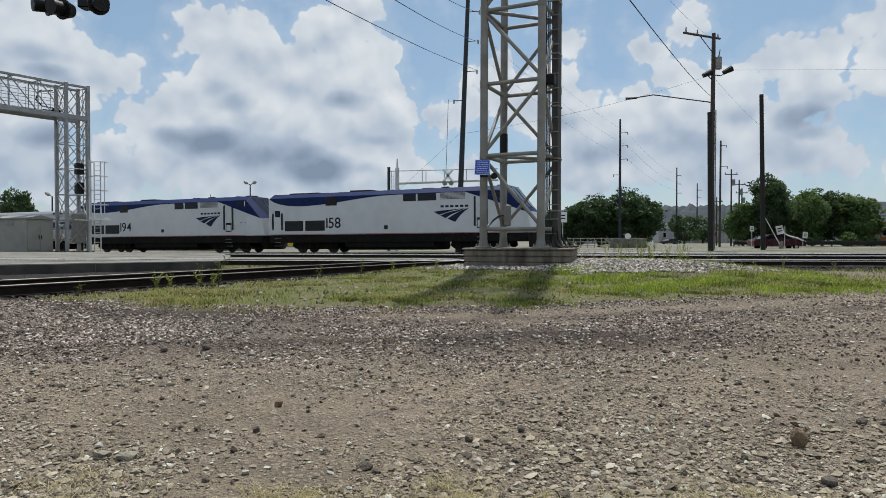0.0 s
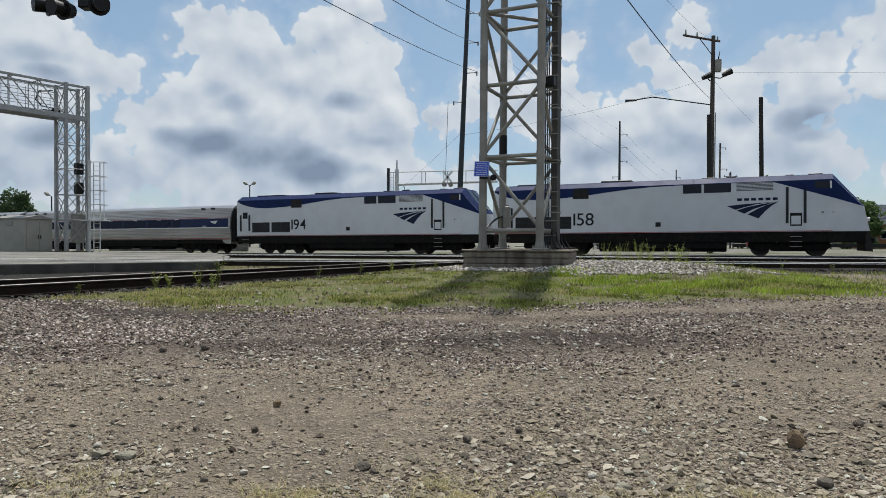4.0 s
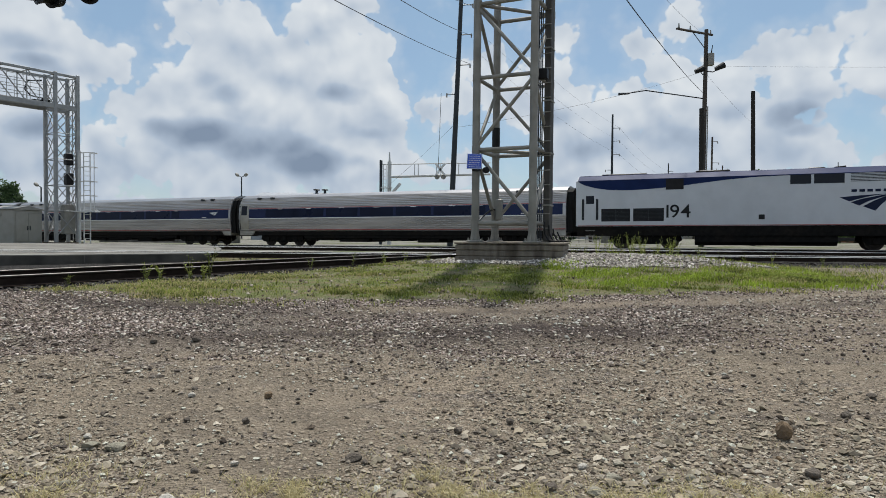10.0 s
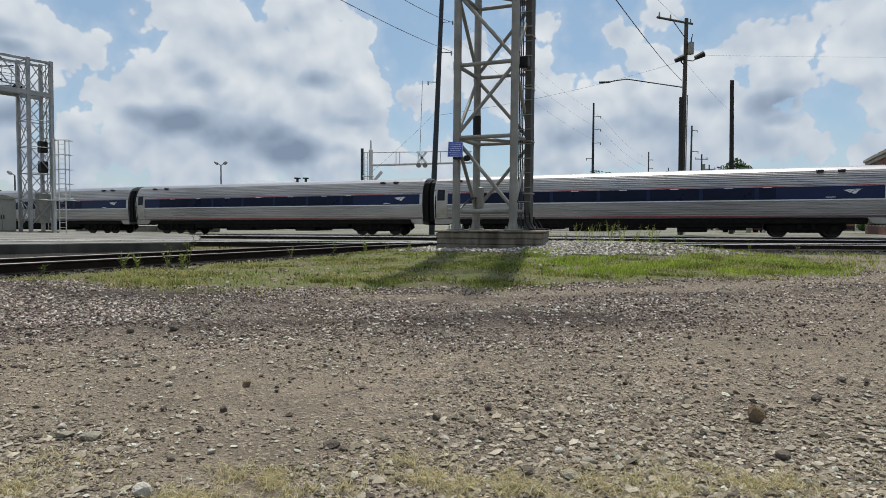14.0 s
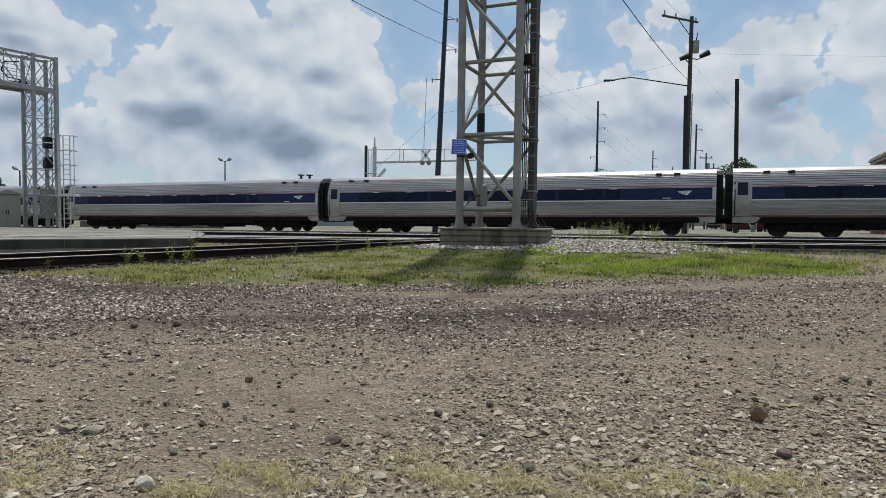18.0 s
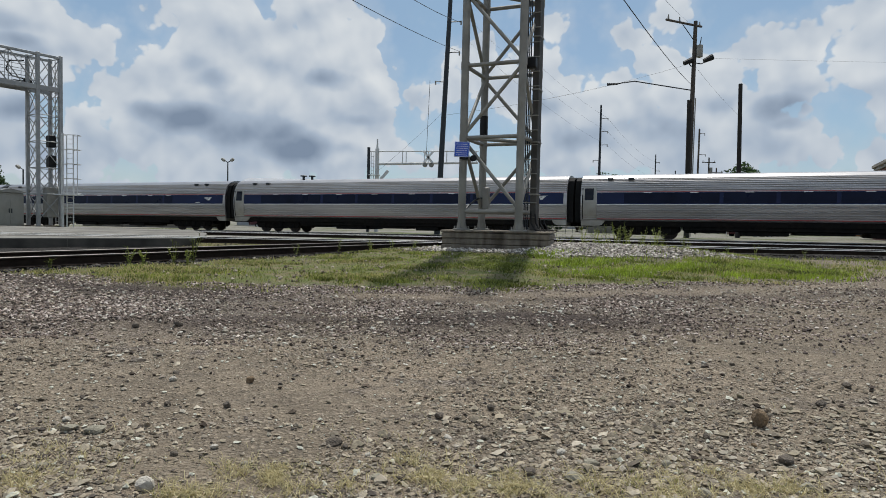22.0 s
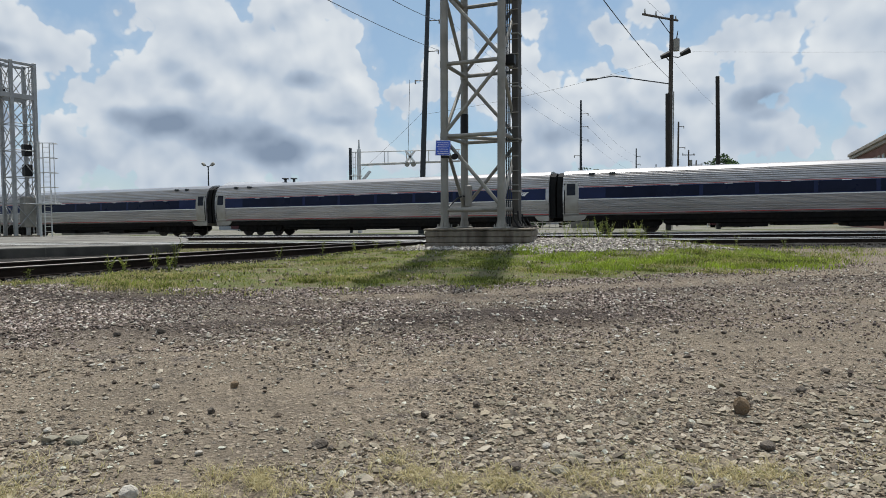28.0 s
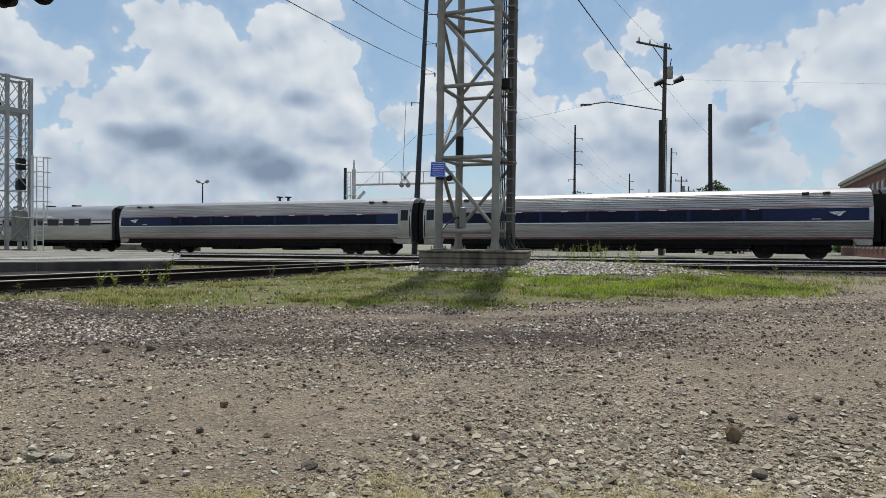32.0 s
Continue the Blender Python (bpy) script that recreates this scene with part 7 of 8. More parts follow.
def lot_z(x, y):
    return ground_z(x, y) + 0.022 * noise.noise((x * 1.1, y * 1.1, 0)) + 0.010 * noise.noise((x * 4.3, y * 4.3, 5)) - 0.035 * math.exp(-((y - 5.9 - 0.12 * x) / 0.35) ** 2)


def scatter_lot(count, lo, hi, seed, power=1.0):
    rnd = random.Random(seed)
    out = []
    while len(out) < count:
        y = 2.2 * (12.5 / 2.2) ** (rnd.random() ** power)
        x = rnd.uniform(-1, 1) * (0.80 * y + 0.35)
        if y > grass_edge(x) + 0.3:
            continue
        d = 0.5 + 0.9 * noise.noise((x * 0.55, y * 0.8, 9)) + 0.35 * noise.noise((x * 2.4, y * 2.4, 2))
        d += 0.35 * smooth(4.0, 3.0, y) - 0.5 * dark_soil(x, y)
        if rnd.random() > d * (1 - 0.9 * bare_patch(x, y)):
            continue
        s = lo * (hi / lo) ** (rnd.random() ** 2.2)
        out.append((x, y, lot_z(x, y), s))
    return out


def scatter_band(count, seed):
    """Coarse gravel heaped along the far side of the lot."""
    rnd = random.Random(seed)
    out = []
    while len(out) < count:
        y = rnd.uniform(5.2, 11.5)
        x = rnd.uniform(-1, 1) * (0.78 * y + 0.3)
        e = grass_edge(x)
        if y > e + 0.4:
            continue
        d = smooth(4.6, 7.0, y - 0.06 * x + 1.3 * noise.noise((x * 0.35, y * 0.5, 8))) * (1 - 0.8 * smooth(1.5, 3.5, x - 0.4 * (y - 6))) + 0.5 * smooth(e - 1.0, e - 0.2, y) + 0.1
        d *= 1 - bare_strip(x, y)
        d = max(d, 0.8 * math.exp(-((y - 6.5 - 0.10 * x) / 0.5) ** 2) * smooth(3.6, 2.0, x))
        d *= 1 - 0.8 * dark_soil(x, y)
        d *= 0.45 + 1.2 * noise.noise((x * 0.7, y * 1.5, 5)) + 0.5 * noise.noise((x * 2.5, y * 4, 5))
        if rnd.random() < d:
            out.append((x, y, lot_z(x, y), 0.008 * (0.044 / 0.008) ** (rnd.random() ** 2.8)))
    return out


stones("coarse_gravel", "coarse purple-brown gravel with white chips", "gravel", scatter_band(66000, 4), M["coarse"], 6, 0.72, 0.15)
stones("gravel_stones", "scattered tan and grey gravel on packed dirt", "gravel", scatter_lot(34000, 0.009, 0.038, 1, 1.0), M["gravel"], 1, 0.66, 0.22)
stones("gravel_chips", "fine angular chips over the lot", "gravel", scatter_lot(46000, 0.006, 0.017, 2, 0.70), M["gravel"], 2)
stones("gravel_cobbles", "flat grey stones lying on the lot", "gravel", scatter_lot(520, 0.028, 0.070, 3, 1.2), M["gravel"], 3, 0.5, 0.32)


def scatter_lumps(count, seed):
    """Chunky stones and clods, thickest between the ruts and along the coarse band."""
    rnd = random.Random(seed)
    out = []
    while len(out) < count:
        y = 2.7 * (9.8 / 2.7) ** (rnd.random() ** 0.75)
        x = rnd.uniform(-1, 1) * (0.76 * y + 0.3)
        if y > grass_edge(x):
            continue
        d = 0.45 + 0.9 * noise.noise((x * 0.9, y * 1.2, 61)) + 0.5 * noise.noise((x * 3.1, y * 3.1, 62))
        if rnd.random() < d * (1 - bare_patch(x, y)):
            out.append((x, y, lot_z(x, y), 0.012 * (0.052 / 0.012) ** (rnd.random() ** 2.6)))
    return out


M["clods"] = island_material("dark clods and pale lumps", [(0.056, 0.043, 0.033), (0.336, 0.293, 0.237), (0.224, 0.186, 0.146), (0.261, 0.218, 0.164), (0.187, 0.149, 0.109), (0.103, 0.080, 0.060), (0.410, 0.366, 0.300), (0.280, 0.237, 0.182), (0.167, 0.135, 0.100)])
stones("gravel_lumps", "chunky dark clods and pale stones over the lot", "gravel", scatter_lumps(5600, 71), M["clods"], 14, 0.70, 0.2)


def scatter_chunks(count, seed):
    """Broken stone and dark clods lying proud over the coarse band and the middle of the lot."""
    rnd = random.Random(seed)
    out = []
    while len(out) < count:
        y = rnd.uniform(4.2, 10.5)
        x = rnd.uniform(-1, 1) * (0.76 * y + 0.3)
        e = grass_edge(x)
        if y > e + 0.2:
            continue
        band = smooth(4.8, 6.6, y - 0.06 * x) * (1 - 0.75 * smooth(1.5, 3.5, x - 0.4 * (y - 6)))
        d = (0.12 + 0.8 * band) * (0.40 + 1.1 * noise.noise((x * 0.8, y * 1.6, 33)) + 0.8 * noise.noise((x * 3.0, y * 3.6, 34)))
        if rnd.random() < d * (1 - 0.85 * max(bare_patch(x, y), bare_strip(x, y), 0.8 * dark_soil(x, y))):
            out.append((x, y, lot_z(x, y), 0.014 * (0.055 / 0.014) ** (rnd.random() ** 2.3)))
    return out


M["chunks"] = island_material("brown clods and pale chips", [(0.093, 0.074, 0.062), (0.393, 0.368, 0.315), (0.152, 0.126, 0.103), (0.262, 0.231, 0.188), (0.060, 0.048, 0.040), (0.503, 0.490, 0.434), (0.197, 0.165, 0.133), (0.328, 0.294, 0.244), (0.121, 0.098, 0.079)])
stones("gravel_chunks", "broken brown clods and pale chips over the coarse band", "gravel", scatter_chunks(7000, 91), M["chunks"], 19, 0.70, 0.18)


def scatter_near():
    """Flat stones gathered along the near edge of the lot."""
    rnd = random.Random(12)
    out = []
    while len(out) < 1900:
        y = rnd.uniform(2.4, 4.4)
        x = rnd.uniform(-2.6, 3.2)
        if rnd.random() < smooth(4.6, 2.8, y) * (0.22 + 0.78 * smooth(-0.5, 0.5, x)) * (1 - bare_patch(x, y)):
            out.append((x, y, lot_z(x, y), 0.016 * (0.072 / 0.016) ** (rnd.random() ** 1.9)))
    return out


stones("gravel_cobbles", "flat olive-grey stones along the lot's near edge", "gravel", scatter_near(), M["near_gravel"], 13, 0.58, 0.30)


def scatter_ballast():
    rnd = random.Random(8)
    out = []
    while len(out) < 10500:
        x, y = rnd.gauss(2.9, 2.4), rnd.uniform(12.6, 18.8)
        b = math.hypot((x - 1.5) / 1.75, (y - 15.9) / 1.25) + 0.3 * noise.noise((x * 1.5, y * 1.5, 1))
        right = 2.0 < x < 7.2 and 12.9 + 0.26 * x < y + 0.8 * noise.noise((x * 1.1, y * 0.9, 2)) < 18.5
        if (b < 1.55 or (right and rnd.random() < 0.8)) and rnd.random() < 0.9:
            out.append((x, y, ground_z(x, y), rnd.uniform(0.03, 0.085)))
    return out


def scatter_verge():
    """Stones and dark clods showing through the thin grass."""
    rnd = random.Random(15)
    out = []
    while len(out) < 600:
        y = rnd.uniform(8.0, 17.5)
        x = rnd.uniform(-0.8, 0.8) * y
        if grass_amount(x, y) > 0.4 and noise.noise((x * 1.3, y * 1.7, 81)) > -0.1:
            out.append((x, y, ground_z(x, y), rnd.uniform(0.025, 0.07)))
    return out


stones("verge_stones", "stones and dark clods among the thin grass", "gravel", scatter_verge(), M["clods"], 16, 0.8, 0.1)
stones("spilled_ballast", "pale crushed ballast heaped round the tower base", "ballast", scatter_ballast(), M["ballast"], 4, 0.8, 0.1)


def scatter_track():
    rnd = random.Random(9)
    out = []
    for _ in range(14000):
        u, w = rnd.uniform(-8, 26), rnd.uniform(-2.0, 6.0)
        p = LEFT_AT + LEFT_DIR * u + LEFT_NORMAL * w
        if p.y < 23:
            out.append((p.x, p.y, max(ground_z(p.x, p.y), NEAR_RAIL_Z - 0.20 - 0.10 * smooth(1.3, 2.1, abs(w)) - 0.1 * smooth(1.8, 3, w)), rnd.uniform(0.04, 0.08)))
    for _ in range(9000):
        x, w = rnd.uniform(-3, 26), rnd.gauss(0, 1.2)
        if abs(w) < 2.3:
            out.append((x, RIGHT_Y + w, NEAR_RAIL_Z - 0.20 - 0.10 * smooth(1.3, 2.3, abs(w)), rnd.uniform(0.04, 0.09)))
    return out


stones("track_ballast", "dark oily ballast between the rails", "ballast", scatter_track(), M["track_ballast"], 5, 0.8, 0.1)

# larger single rocks on the lot: kind, x, y, width, height over width
ROCKS = [("b", 1.71, 3.56, 0.093, 1.40), ("d", -3.63, 5.61, 0.086, 0.60), ("d", -2.84, 5.80, 0.088, 0.60), ("d", -2.50, 5.92, 0.093, 0.70), ("b", -1.30, 4.20, 0.073, 0.80), ("p", -1.78, 4.14, 0.051, 0.80), ("d", -1.61, 3.67, 0.052, 0.70), ("d", -1.27, 3.67, 0.058, 0.70), ("d", -2.15, 3.75, 0.038, 0.80), ("d", -0.55, 3.12, 0.095, 0.42), ("d", -0.49, 3.07, 0.039, 0.90), ("p", -1.20, 2.54, 0.091, 0.70), ("d", -1.24, 2.90, 0.045, 0.60), ("d", -1.11, 2.88, 0.025, 0.80), ("p", -2.02, 3.37, 0.062, 0.50), ("p", -1.09, 3.00, 0.048, 0.60), ("p", -1.03, 2.56, 0.040, 0.80), ("d", -0.05, 3.56, 0.069, 0.70)]
ROCKS += [("d", -0.19, 2.70, 0.054, 0.70), ("p", 0.00, 3.24, 0.049, 0.60), ("d", 0.25, 3.76, 0.056, 0.80), ("d", 0.18, 3.27, 0.035, 0.70), ("d", 0.36, 2.79, 0.079, 0.60), ("g", 0.54, 2.74, 0.106, 0.45), ("p", 0.54, 3.06, 0.047, 0.70), ("g", 0.38, 2.66, 0.054, 0.60), ("d", 1.35, 3.36, 0.048, 0.70), ("d", 1.59, 3.03, 0.088, 0.65), ("d", 2.26, 3.94, 0.075, 0.60), ("d", 2.67, 4.37, 0.093, 0.45), ("b", 1.54, 3.24, 0.035, 0.90), ("d", 1.66, 3.25, 0.032, 0.80), ("p", 1.51, 4.03, 0.034, 0.90), ("d", 1.22, 3.61, 0.043, 0.50), ("d", 1.36, 3.67, 0.041, 0.60), ("d", 1.01, 3.90, 0.053, 0.50)]
ROCKS += [("d", 2.14, 5.69, 0.042, 1.10), ("d", 2.53, 5.61, 0.058, 0.60), ("d", 2.85, 5.59, 0.048, 0.70), ("d", 3.16, 5.55, 0.049, 0.70), ("d", 1.55, 5.45, 0.044, 0.70), ("d", 1.20, 5.19, 0.046, 0.70), ("d", 1.47, 5.11, 0.046, 0.60), ("d", 1.00, 5.56, 0.044, 0.70), ("d", 2.13, 4.89, 0.046, 0.60), ("d", 1.88, 4.81, 0.044, 0.50), ("d", -2.28, 4.69, 0.153, 0.16), ("d", -3.06, 4.56, 0.094, 0.25), ("d", -1.86, 4.36, 0.074, 0.25), ("d", -2.20, 4.87, 0.138, 0.14), ("d", -2.55, 4.58, 0.054, 0.30), ("p", 1.20, 6.38, 0.066, 0.50), ("g", -1.92, 3.23, 0.119, 0.35), ("g", -1.76, 3.19, 0.122, 0.35)]
ROCKS += [("g", 0.66, 2.93, 0.092, 0.40), ("g", 0.73, 3.11, 0.063, 0.45), ("d", 0.19, 3.26, 0.041, 0.60), ("g", 1.01, 2.95, 0.067, 0.50), ("g", 1.05, 2.62, 0.066, 0.60), ("g", 1.53, 2.73, 0.084, 0.50), ("g", 0.91, 2.73, 0.057, 0.50), ("p", 0.58, 2.58, 0.034, 0.70), ("p", 1.40, 2.60, 0.043, 0.70), ("p", -0.37, 3.00, 0.043, 0.50), ("g", -0.30, 2.71, 0.064, 0.50), ("g", -0.64, 2.84, 0.063, 0.40), ("g", -0.90, 2.83, 0.053, 0.40), ("g", -1.75, 2.74, 0.075, 0.40), ("g", -1.56, 3.03, 0.060, 0.40), ("d", 1.15, 2.56, 0.066, 0.50)]
M["rock_brown"] = material("brown sandstone lump", (0.18, 0.122, 0.070), 0.9, 0.0, 0.3, 25, bump=0.7, bump_scale=90, second=(0.10, 0.075, 0.055), second_scale=9)
M["rock_dark"] = material("dark grey-brown stone", (0.105, 0.086, 0.068), 0.9, 0.0, 0.3, 25, bump=0.7, bump_scale=90, second=(0.050, 0.040, 0.032), second_scale=9)
M["rock_grey"] = material("olive-grey flat stone", (0.24, 0.222, 0.17), 0.9, 0.0, 0.25, 25, bump=0.6, bump_scale=90, second=(0.14, 0.128, 0.10), second_scale=9)
M["rock_pale"] = material("pale limestone lump", (0.42, 0.39, 0.34), 0.9, 0.0, 0.2, 25, bump=0.6, bump_scale=90, second=(0.30, 0.27, 0.23), second_scale=9)


def build_rock(i, kind, x, y, s, tall):
    rnd = random.Random(300 + i)
    bm = bmesh.new()
    bmesh.ops.create_icosphere(bm, subdivisions=2, radius=0.5)
    off = Vector((rnd.uniform(0, 50), rnd.uniform(0, 50), 0))
    for v in bm.verts:
        k = 1 + 0.38 * noise.noise(v.co * 1.7 + off) + 0.16 * noise.noise(v.co * 4.5 + off)
        v.co = Vector((v.co.x * k * s, v.co.y * k * s * 0.8, v.co.z * k * s * tall))
    # cut flat faces so that the lump reads as broken stone
    for _ in range(7):
        nrm = Vector((rnd.gauss(0, 1), rnd.gauss(0, 1), rnd.gauss(0.3, 0.8))).normalized()
        lim = s * rnd.uniform(0.28, 0.40) * (abs(nrm.z) * tall + 1 - abs(nrm.z))
        for v in bm.verts:
            q = v.co.dot(nrm) - lim
            if q > 0:
                v.co -= nrm * q * 0.95
    me = bpy.data.meshes.new("rock")
    bm.to_mesh(me)
    bm.free()
    name = {"b": "rock_brown", "p": "rock_pale", "d": "rock_dark", "g": "rock_grey"}[kind]
    me.materials.append(M[name])
    ob = new("rock", me)
    ob.matrix_basis = pose(x, y, lot_z(x, y) + s * tall * 0.36, 0, 0, rnd.uniform(0, 360))
    words = {"b": "brown angular rock lying on the gravel", "p": "pale limestone lump lying on the gravel", "d": "dark grey-brown stone lying on the gravel", "g": "flat olive-grey stone half sunk in the gravel"}
    tagged(ob, words[kind], "rock", group="loose rocks")


for i, row in enumerate(ROCKS):
    build_rock(i, *row)


def blades(name, label, places, mat, seed, width=0.006):
    """Bent grass blades of two triangles; places are (x, y, z, length, lean)."""
    rnd = random.Random(seed)
    vs, fs = [], []
    for x, y, z, h, lean in places:
        a, b = rnd.uniform(0, 6.283), rnd.uniform(0, 6.283)
        wx, wy = math.cos(a) * width * (0.6 + h * 2), math.sin(a) * width * (0.6 + h * 2)
        dx, dy = math.cos(b) * lean * h, math.sin(b) * lean * h
        n = len(vs)
        vs += [(x - wx, y - wy, z - 0.01), (x + wx, y + wy, z - 0.01), (x + dx * 0.4 + wx * 0.7, y + dy * 0.4 + wy * 0.7, z + h * 0.6), (x + dx * 0.4 - wx * 0.7, y + dy * 0.4 - wy * 0.7, z + h * 0.6), (x + dx, y + dy, z + h * (1 - 0.3 * lean))]
        fs += [(n, n + 1, n + 2, n + 3), (n + 3, n + 2, n + 4)]
    me = bpy.data.meshes.new(name)
    me.from_pydata(vs, [], fs)
    me.materials.append(mat)
    return tagged(new(name, me), label, "grass", kind="stuff")


def scatter_grass(count, seed, dry=False):
    rnd = random.Random(seed)
    out = []
    while len(out) < count:
        y = rnd.uniform(7.6, 28.0)
        x = rnd.uniform(-0.85, 0.85) * y
        g = grass_amount(x, y)
        lush = smooth(4.2, 6.0, x) * smooth(12.5, 10.0, x) * smooth(11, 12, y) * (0.5 + noise.noise((x * 0.8, y * 1.1, 40)))
        lush = max(lush, 0.8 * smooth(18.3, 19.0, y) * smooth(1.5, 3, x) * smooth(7.5, 6.0, x))
        g *= max(0.04, 0.12 + 1.7 * noise.noise((x * 0.6, y * 0.9, 3)) + 0.7 * noise.noise((x * 1.9, y * 2.6, 6)) + 0.75 * lush)
        g *= 0.32 + 0.68 * smooth(-0.12, 0.18, noise.noise((x * 4.5, y * 3.2, 91)))
        if dry:
            g *= smooth(0.1, -0.35, noise.noise((x * 0.5, y * 0.7, 13))) + smooth(-2.5, -4.5, x) * 0.9
        if rnd.random() < g:
            h = rnd.uniform(0.022, 0.075) * (1 + 1.3 * max(0, lush) + 0.6 * smooth(18.5, 20, y))
            out.append((x, y, ground_z(x, y), h, rnd.uniform(0.3, 1.5)))
    return out


blades("grass_verge", "short patchy green grass between the lot and the tracks", scatter_grass(64000, 31), M["grass"], 1, 0.008)


def scatter_lush(count=8500):
    """Fresh bright grass beside the spilled ballast."""
    rnd = random.Random(37)
    out = []
    while len(out) < count:
        x, y = rnd.uniform(1.6, 8.5), rnd.uniform(10.2, 18.6)
        g = grass_amount(x, y) * smooth(-0.25, 0.2, noise.noise((x * 0.9, y * 1.1, 53)) + 0.4 * noise.noise((x * 4, y * 4, 54)))
        if rnd.random() < g * (0.5 + 0.5 * smooth(16.5, 18, y)):
            out.append((x, y, ground_z(x, y), rnd.uniform(0.05, 0.14), rnd.uniform(0.3, 1.0)))
    return out


M["grass_lush"] = leaf_material("fresh bright grass", (0.15, 0.215, 0.020), (0.38, 0.49, 0.060), 0.40)
blades("lush_grass", "fresh bright green grass beside the ballast", scatter_lush(), M["grass_lush"], 5, 0.008)
blades("dry_grass", "dry yellowed grass on the verge", scatter_grass(26000, 32, True), M["grass_dry"], 2, 0.008)


# tufts of dry grass: x, y, half width
TUFTS = [(-1.72, 2.56, 0.13), (-1.84, 2.88, 0.16), (-0.84, 2.68, 0.12), (-0.76, 2.72, 0.08), (-0.52, 2.62, 0.13), (-0.11, 2.84, 0.12), (-0.03, 2.73, 0.10), (0.15, 2.62, 0.12), (0.27, 2.69, 0.10), (0.39, 2.54, 0.10), (0.66, 2.69, 0.13), (0.86, 2.65, 0.13), (1.09, 2.77, 0.14), (1.27, 2.68, 0.11), (1.47, 2.70, 0.11), (-1.02, 2.54, 0.08)]


def scatter_straw(count=4200):
    rnd = random.Random(33)
    out = []
    while len(out) < count:
        if rnd.random() < 0.72:
            cx, cy, r = TUFTS[rnd.randrange(len(TUFTS))]
            x, y, lean = rnd.gauss(cx, r * 0.8), rnd.gauss(cy, r * 0.7), rnd.uniform(0.9, 2.6)
            if noise.noise((x * 9, y * 9, 4)) < 0.02:
                continue
        else:
            y, x, lean = rnd.uniform(2.5, 4.0), rnd.uniform(-2.6, 2.8), rnd.uniform(1.0, 2.4)
            if rnd.random() > noise.noise((x * 1.3, y * 1.8, 21)) + 0.9 * smooth(3.6, 2.8, y) - 0.25:
                continue
        if x < -0.3 and rnd.random() < 0.5 and y > 2.85:
            continue
        out.append((x, y, lot_z(x, y), rnd.uniform(0.025, 0.065), lean))
    return out


blades("straw_tufts", "pale dry grass tufts on the gravel", scatter_straw(), M["straw"], 3, 0.0031)
straw_green = [(x, y, z, h * 0.7, l) for x, y, z, h, l in scatter_straw()[::14]]
blades("green_tufts", "thin green shoots among the gravel", straw_green, M["grass"], 4, 0.0025)


def build_weed(x, y, h, seed, label):
    rnd = random.Random(seed)
    h *= 0.8
    w = thing("weed", label, "weed", (x, y, ground_z(x, y)), group="tall weeds")
    for i in range(rnd.randint(3, 5)):
        a, l = rnd.uniform(0, 6.28), h * rnd.uniform(0.6, 1.0)
        top = Vector((math.cos(a) * 0.22 * h, math.sin(a) * 0.22 * h, l))
        mid = top * 0.5 + Vector((0, 0, 0.08 * h))
        stem = part("stem", Shape().tube([(0, 0, -0.03), mid, top], 0.0045, 4), M["grass"], w)
        lv = Shape()
        for j in range(12):
            p = Vector((0, 0, 0)).lerp(mid, j / 6) if j < 6 else mid.lerp(top, (j - 6) / 6)
            b = rnd.uniform(0, 6.28)
            q = p + Vector((math.cos(b), math.sin(b), rnd.uniform(0.1, 0.6))) * rnd.uniform(0.04, 0.10)
            n = Vector((-math.sin(b), math.cos(b), 0)) * 0.014
            lv.add([p, p.lerp(q, 0.5) + n, q, p.lerp(q, 0.5) - n], [(0, 1, 2, 3)])
        tagged(part("leaves", lv, M["grass"], stem, smooth=0, fix=False), kind="stuff")


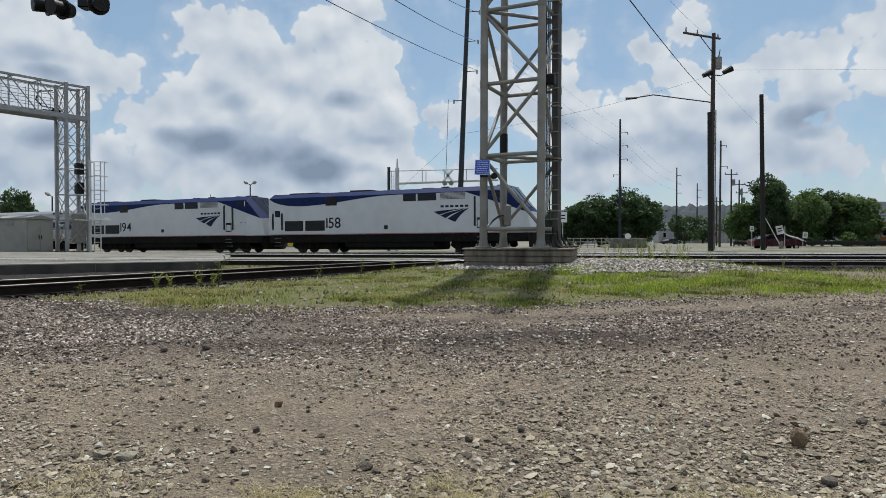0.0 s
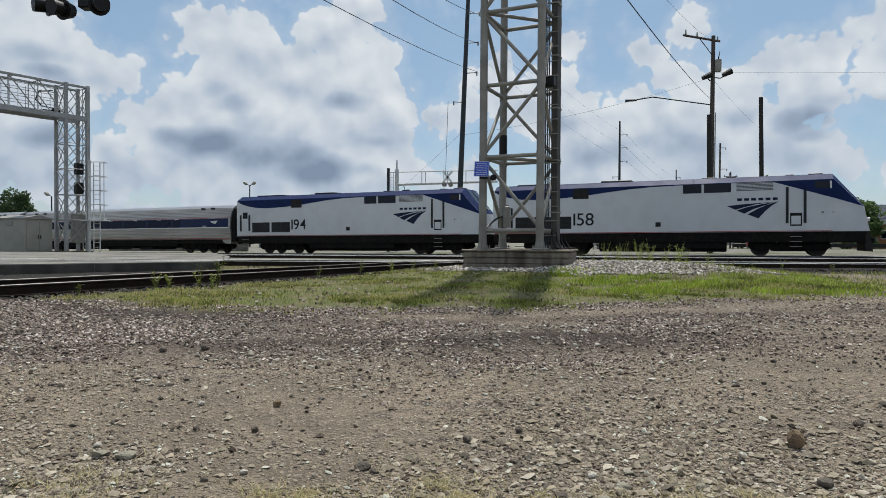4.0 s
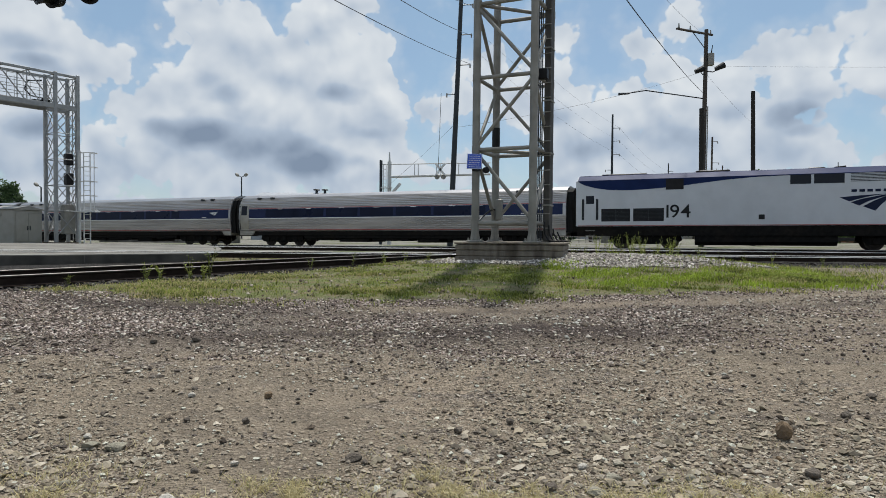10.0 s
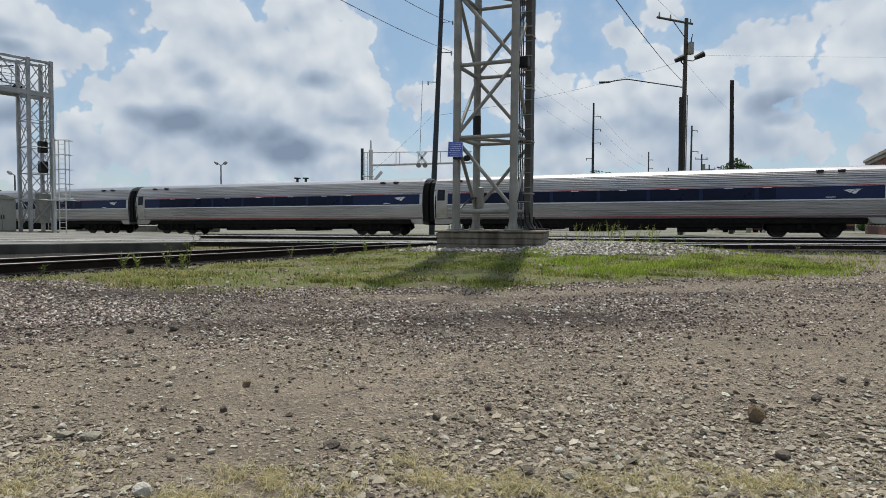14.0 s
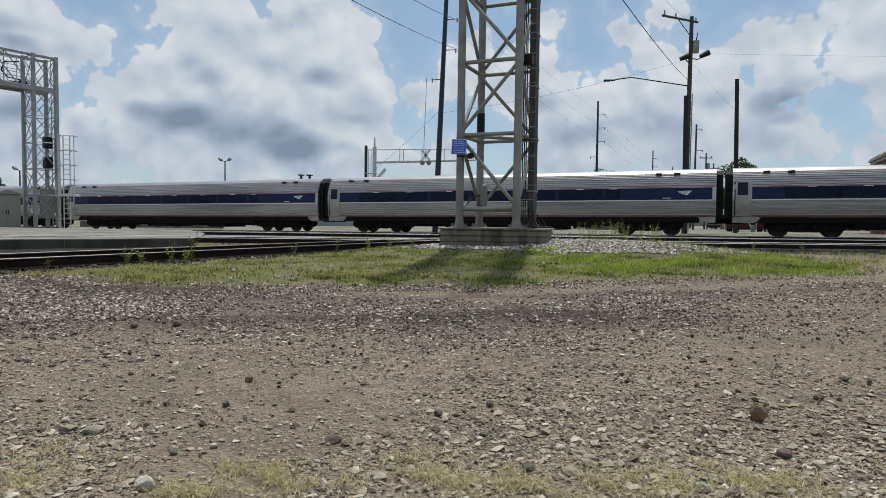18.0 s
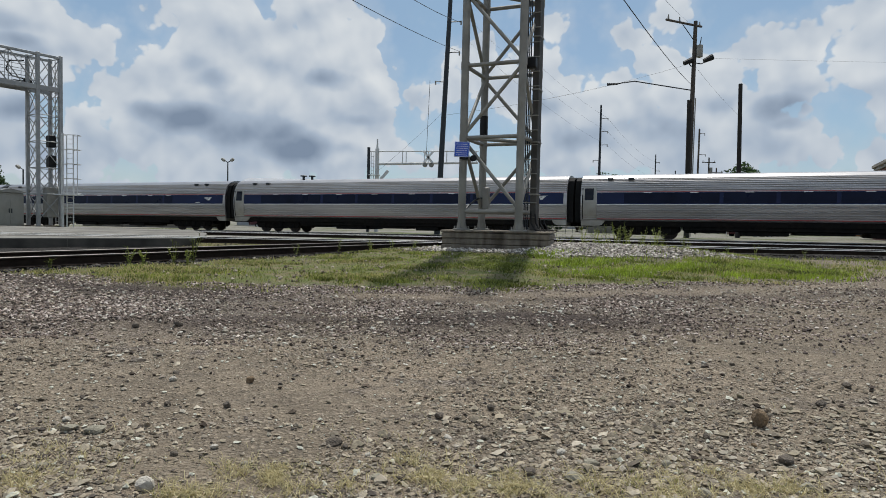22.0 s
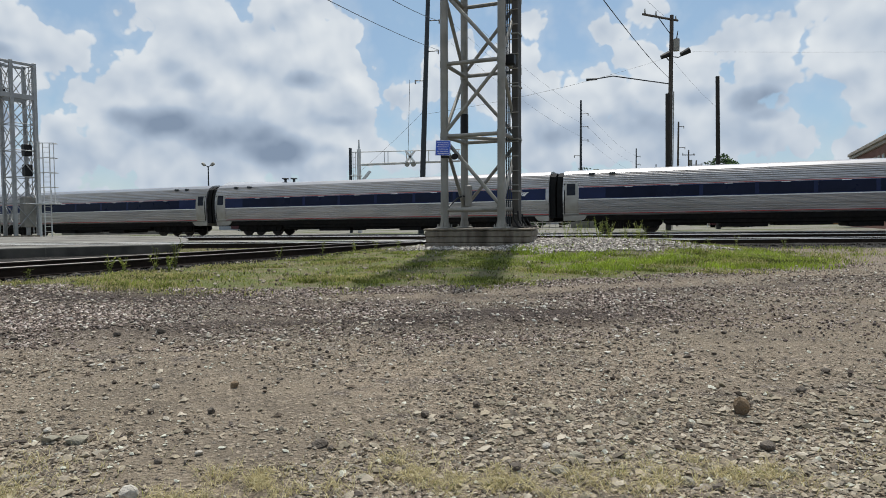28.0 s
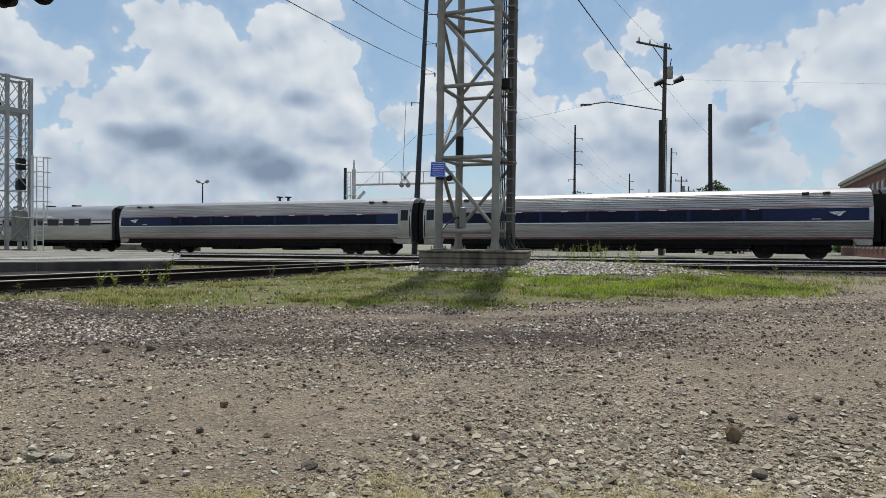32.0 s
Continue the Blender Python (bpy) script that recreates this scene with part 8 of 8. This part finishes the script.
for i, (x, y, h) in enumerate(((-4.9, 11.4, 0.55), (-4.6, 11.5, 0.75), (-4.5, 11.0, 0.35), (-2.9, 16.5, 0.6), (-2.2, 17.5, 0.5), (-1.7, 18.6, 0.6), (-6.4, 10.2, 0.35), (4.4, 17.5, 0.8), (4.9, 18.2, 0.9), (5.4, 17.2, 0.7), (5.8, 18.8, 0.85), (6.4, 18.0, 0.6), (7.4, 19.0, 0.6), (9.0, 19.4, 0.55), (10.6, 19.6, 0.5), (-0.9, 15.6, 0.4), (3.4, 18.9, 0.7), (4.1, 18.6, 0.8), (4.6, 19.0, 1.0), (5.1, 18.8, 0.9), (3.9, 17.9, 0.6), (6.9, 19.2, 0.7), (8.2, 19.3, 0.55), (5.6, 19.3, 0.8), (-3.6, 15.0, 0.45), (0.2, 19.2, 0.5), (4.0, 19.3, 0.9), (4.3, 18.9, 1.0), (4.7, 18.5, 0.8), (5.0, 19.3, 1.0), (4.5, 17.9, 0.7), (3.7, 18.4, 0.8), (5.3, 18.1, 0.8), (5.7, 17.7, 0.7), (3.2, 19.3, 0.8), (6.1, 19.0, 0.7), (-5.2, 10.9, 0.4), (-5.6, 11.2, 0.5))):
    build_weed(x, y, h, 500 + i, "tall spindly green weed beside the rails")


# ---- what moves ----
TRAVEL = [(0, -58.1), (3, -44.6), (6, -31.1), (8, -22.2), (10, -13.25), (13, 0.0), (17, 17.7), (20, 30.8), (23, 44.0), (25.5, 54.8), (28, 65.6), (30, 74.4), (32, 82.9)]


def travelled(t):
    """How far the train has come since 13 s, on a smooth curve through TRAVEL."""
    n = len(TRAVEL)
    i = max(j for j in range(n - 1) if TRAVEL[j][0] <= t or j == 0)
    (t0, s0), (t1, s1) = TRAVEL[i], TRAVEL[i + 1]
    slope = lambda j: (TRAVEL[min(n - 1, j + 1)][1] - TRAVEL[max(0, j - 1)][1]) / (TRAVEL[min(n - 1, j + 1)][0] - TRAVEL[max(0, j - 1)][0])
    h, u = t1 - t0, (t - t0) / (t1 - t0)
    return (2 * u ** 3 - 3 * u ** 2 + 1) * s0 + (u ** 3 - 2 * u ** 2 + u) * h * slope(i) + (3 * u ** 2 - 2 * u ** 3) * s1 + (u ** 3 - u ** 2) * h * slope(i + 1)


def motions():
    for car, at in zip(cars, UNIT_AT):
        walk(car, [(t, train_pose(at + travelled(t))) for t in [i * 1.0 for i in range(33)]])
    step = 4 / 30
    times = [i * step for i in range(int(32 / step) + 1)]
    for ws in wheelsets:
        x, _, z = ws.location
        walk(ws, [(t, pose(x, 0, z) @ pose(0, 0, 0, 0, math.degrees(travelled(t) / WHEEL_R), 0)) for t in times])


motions()
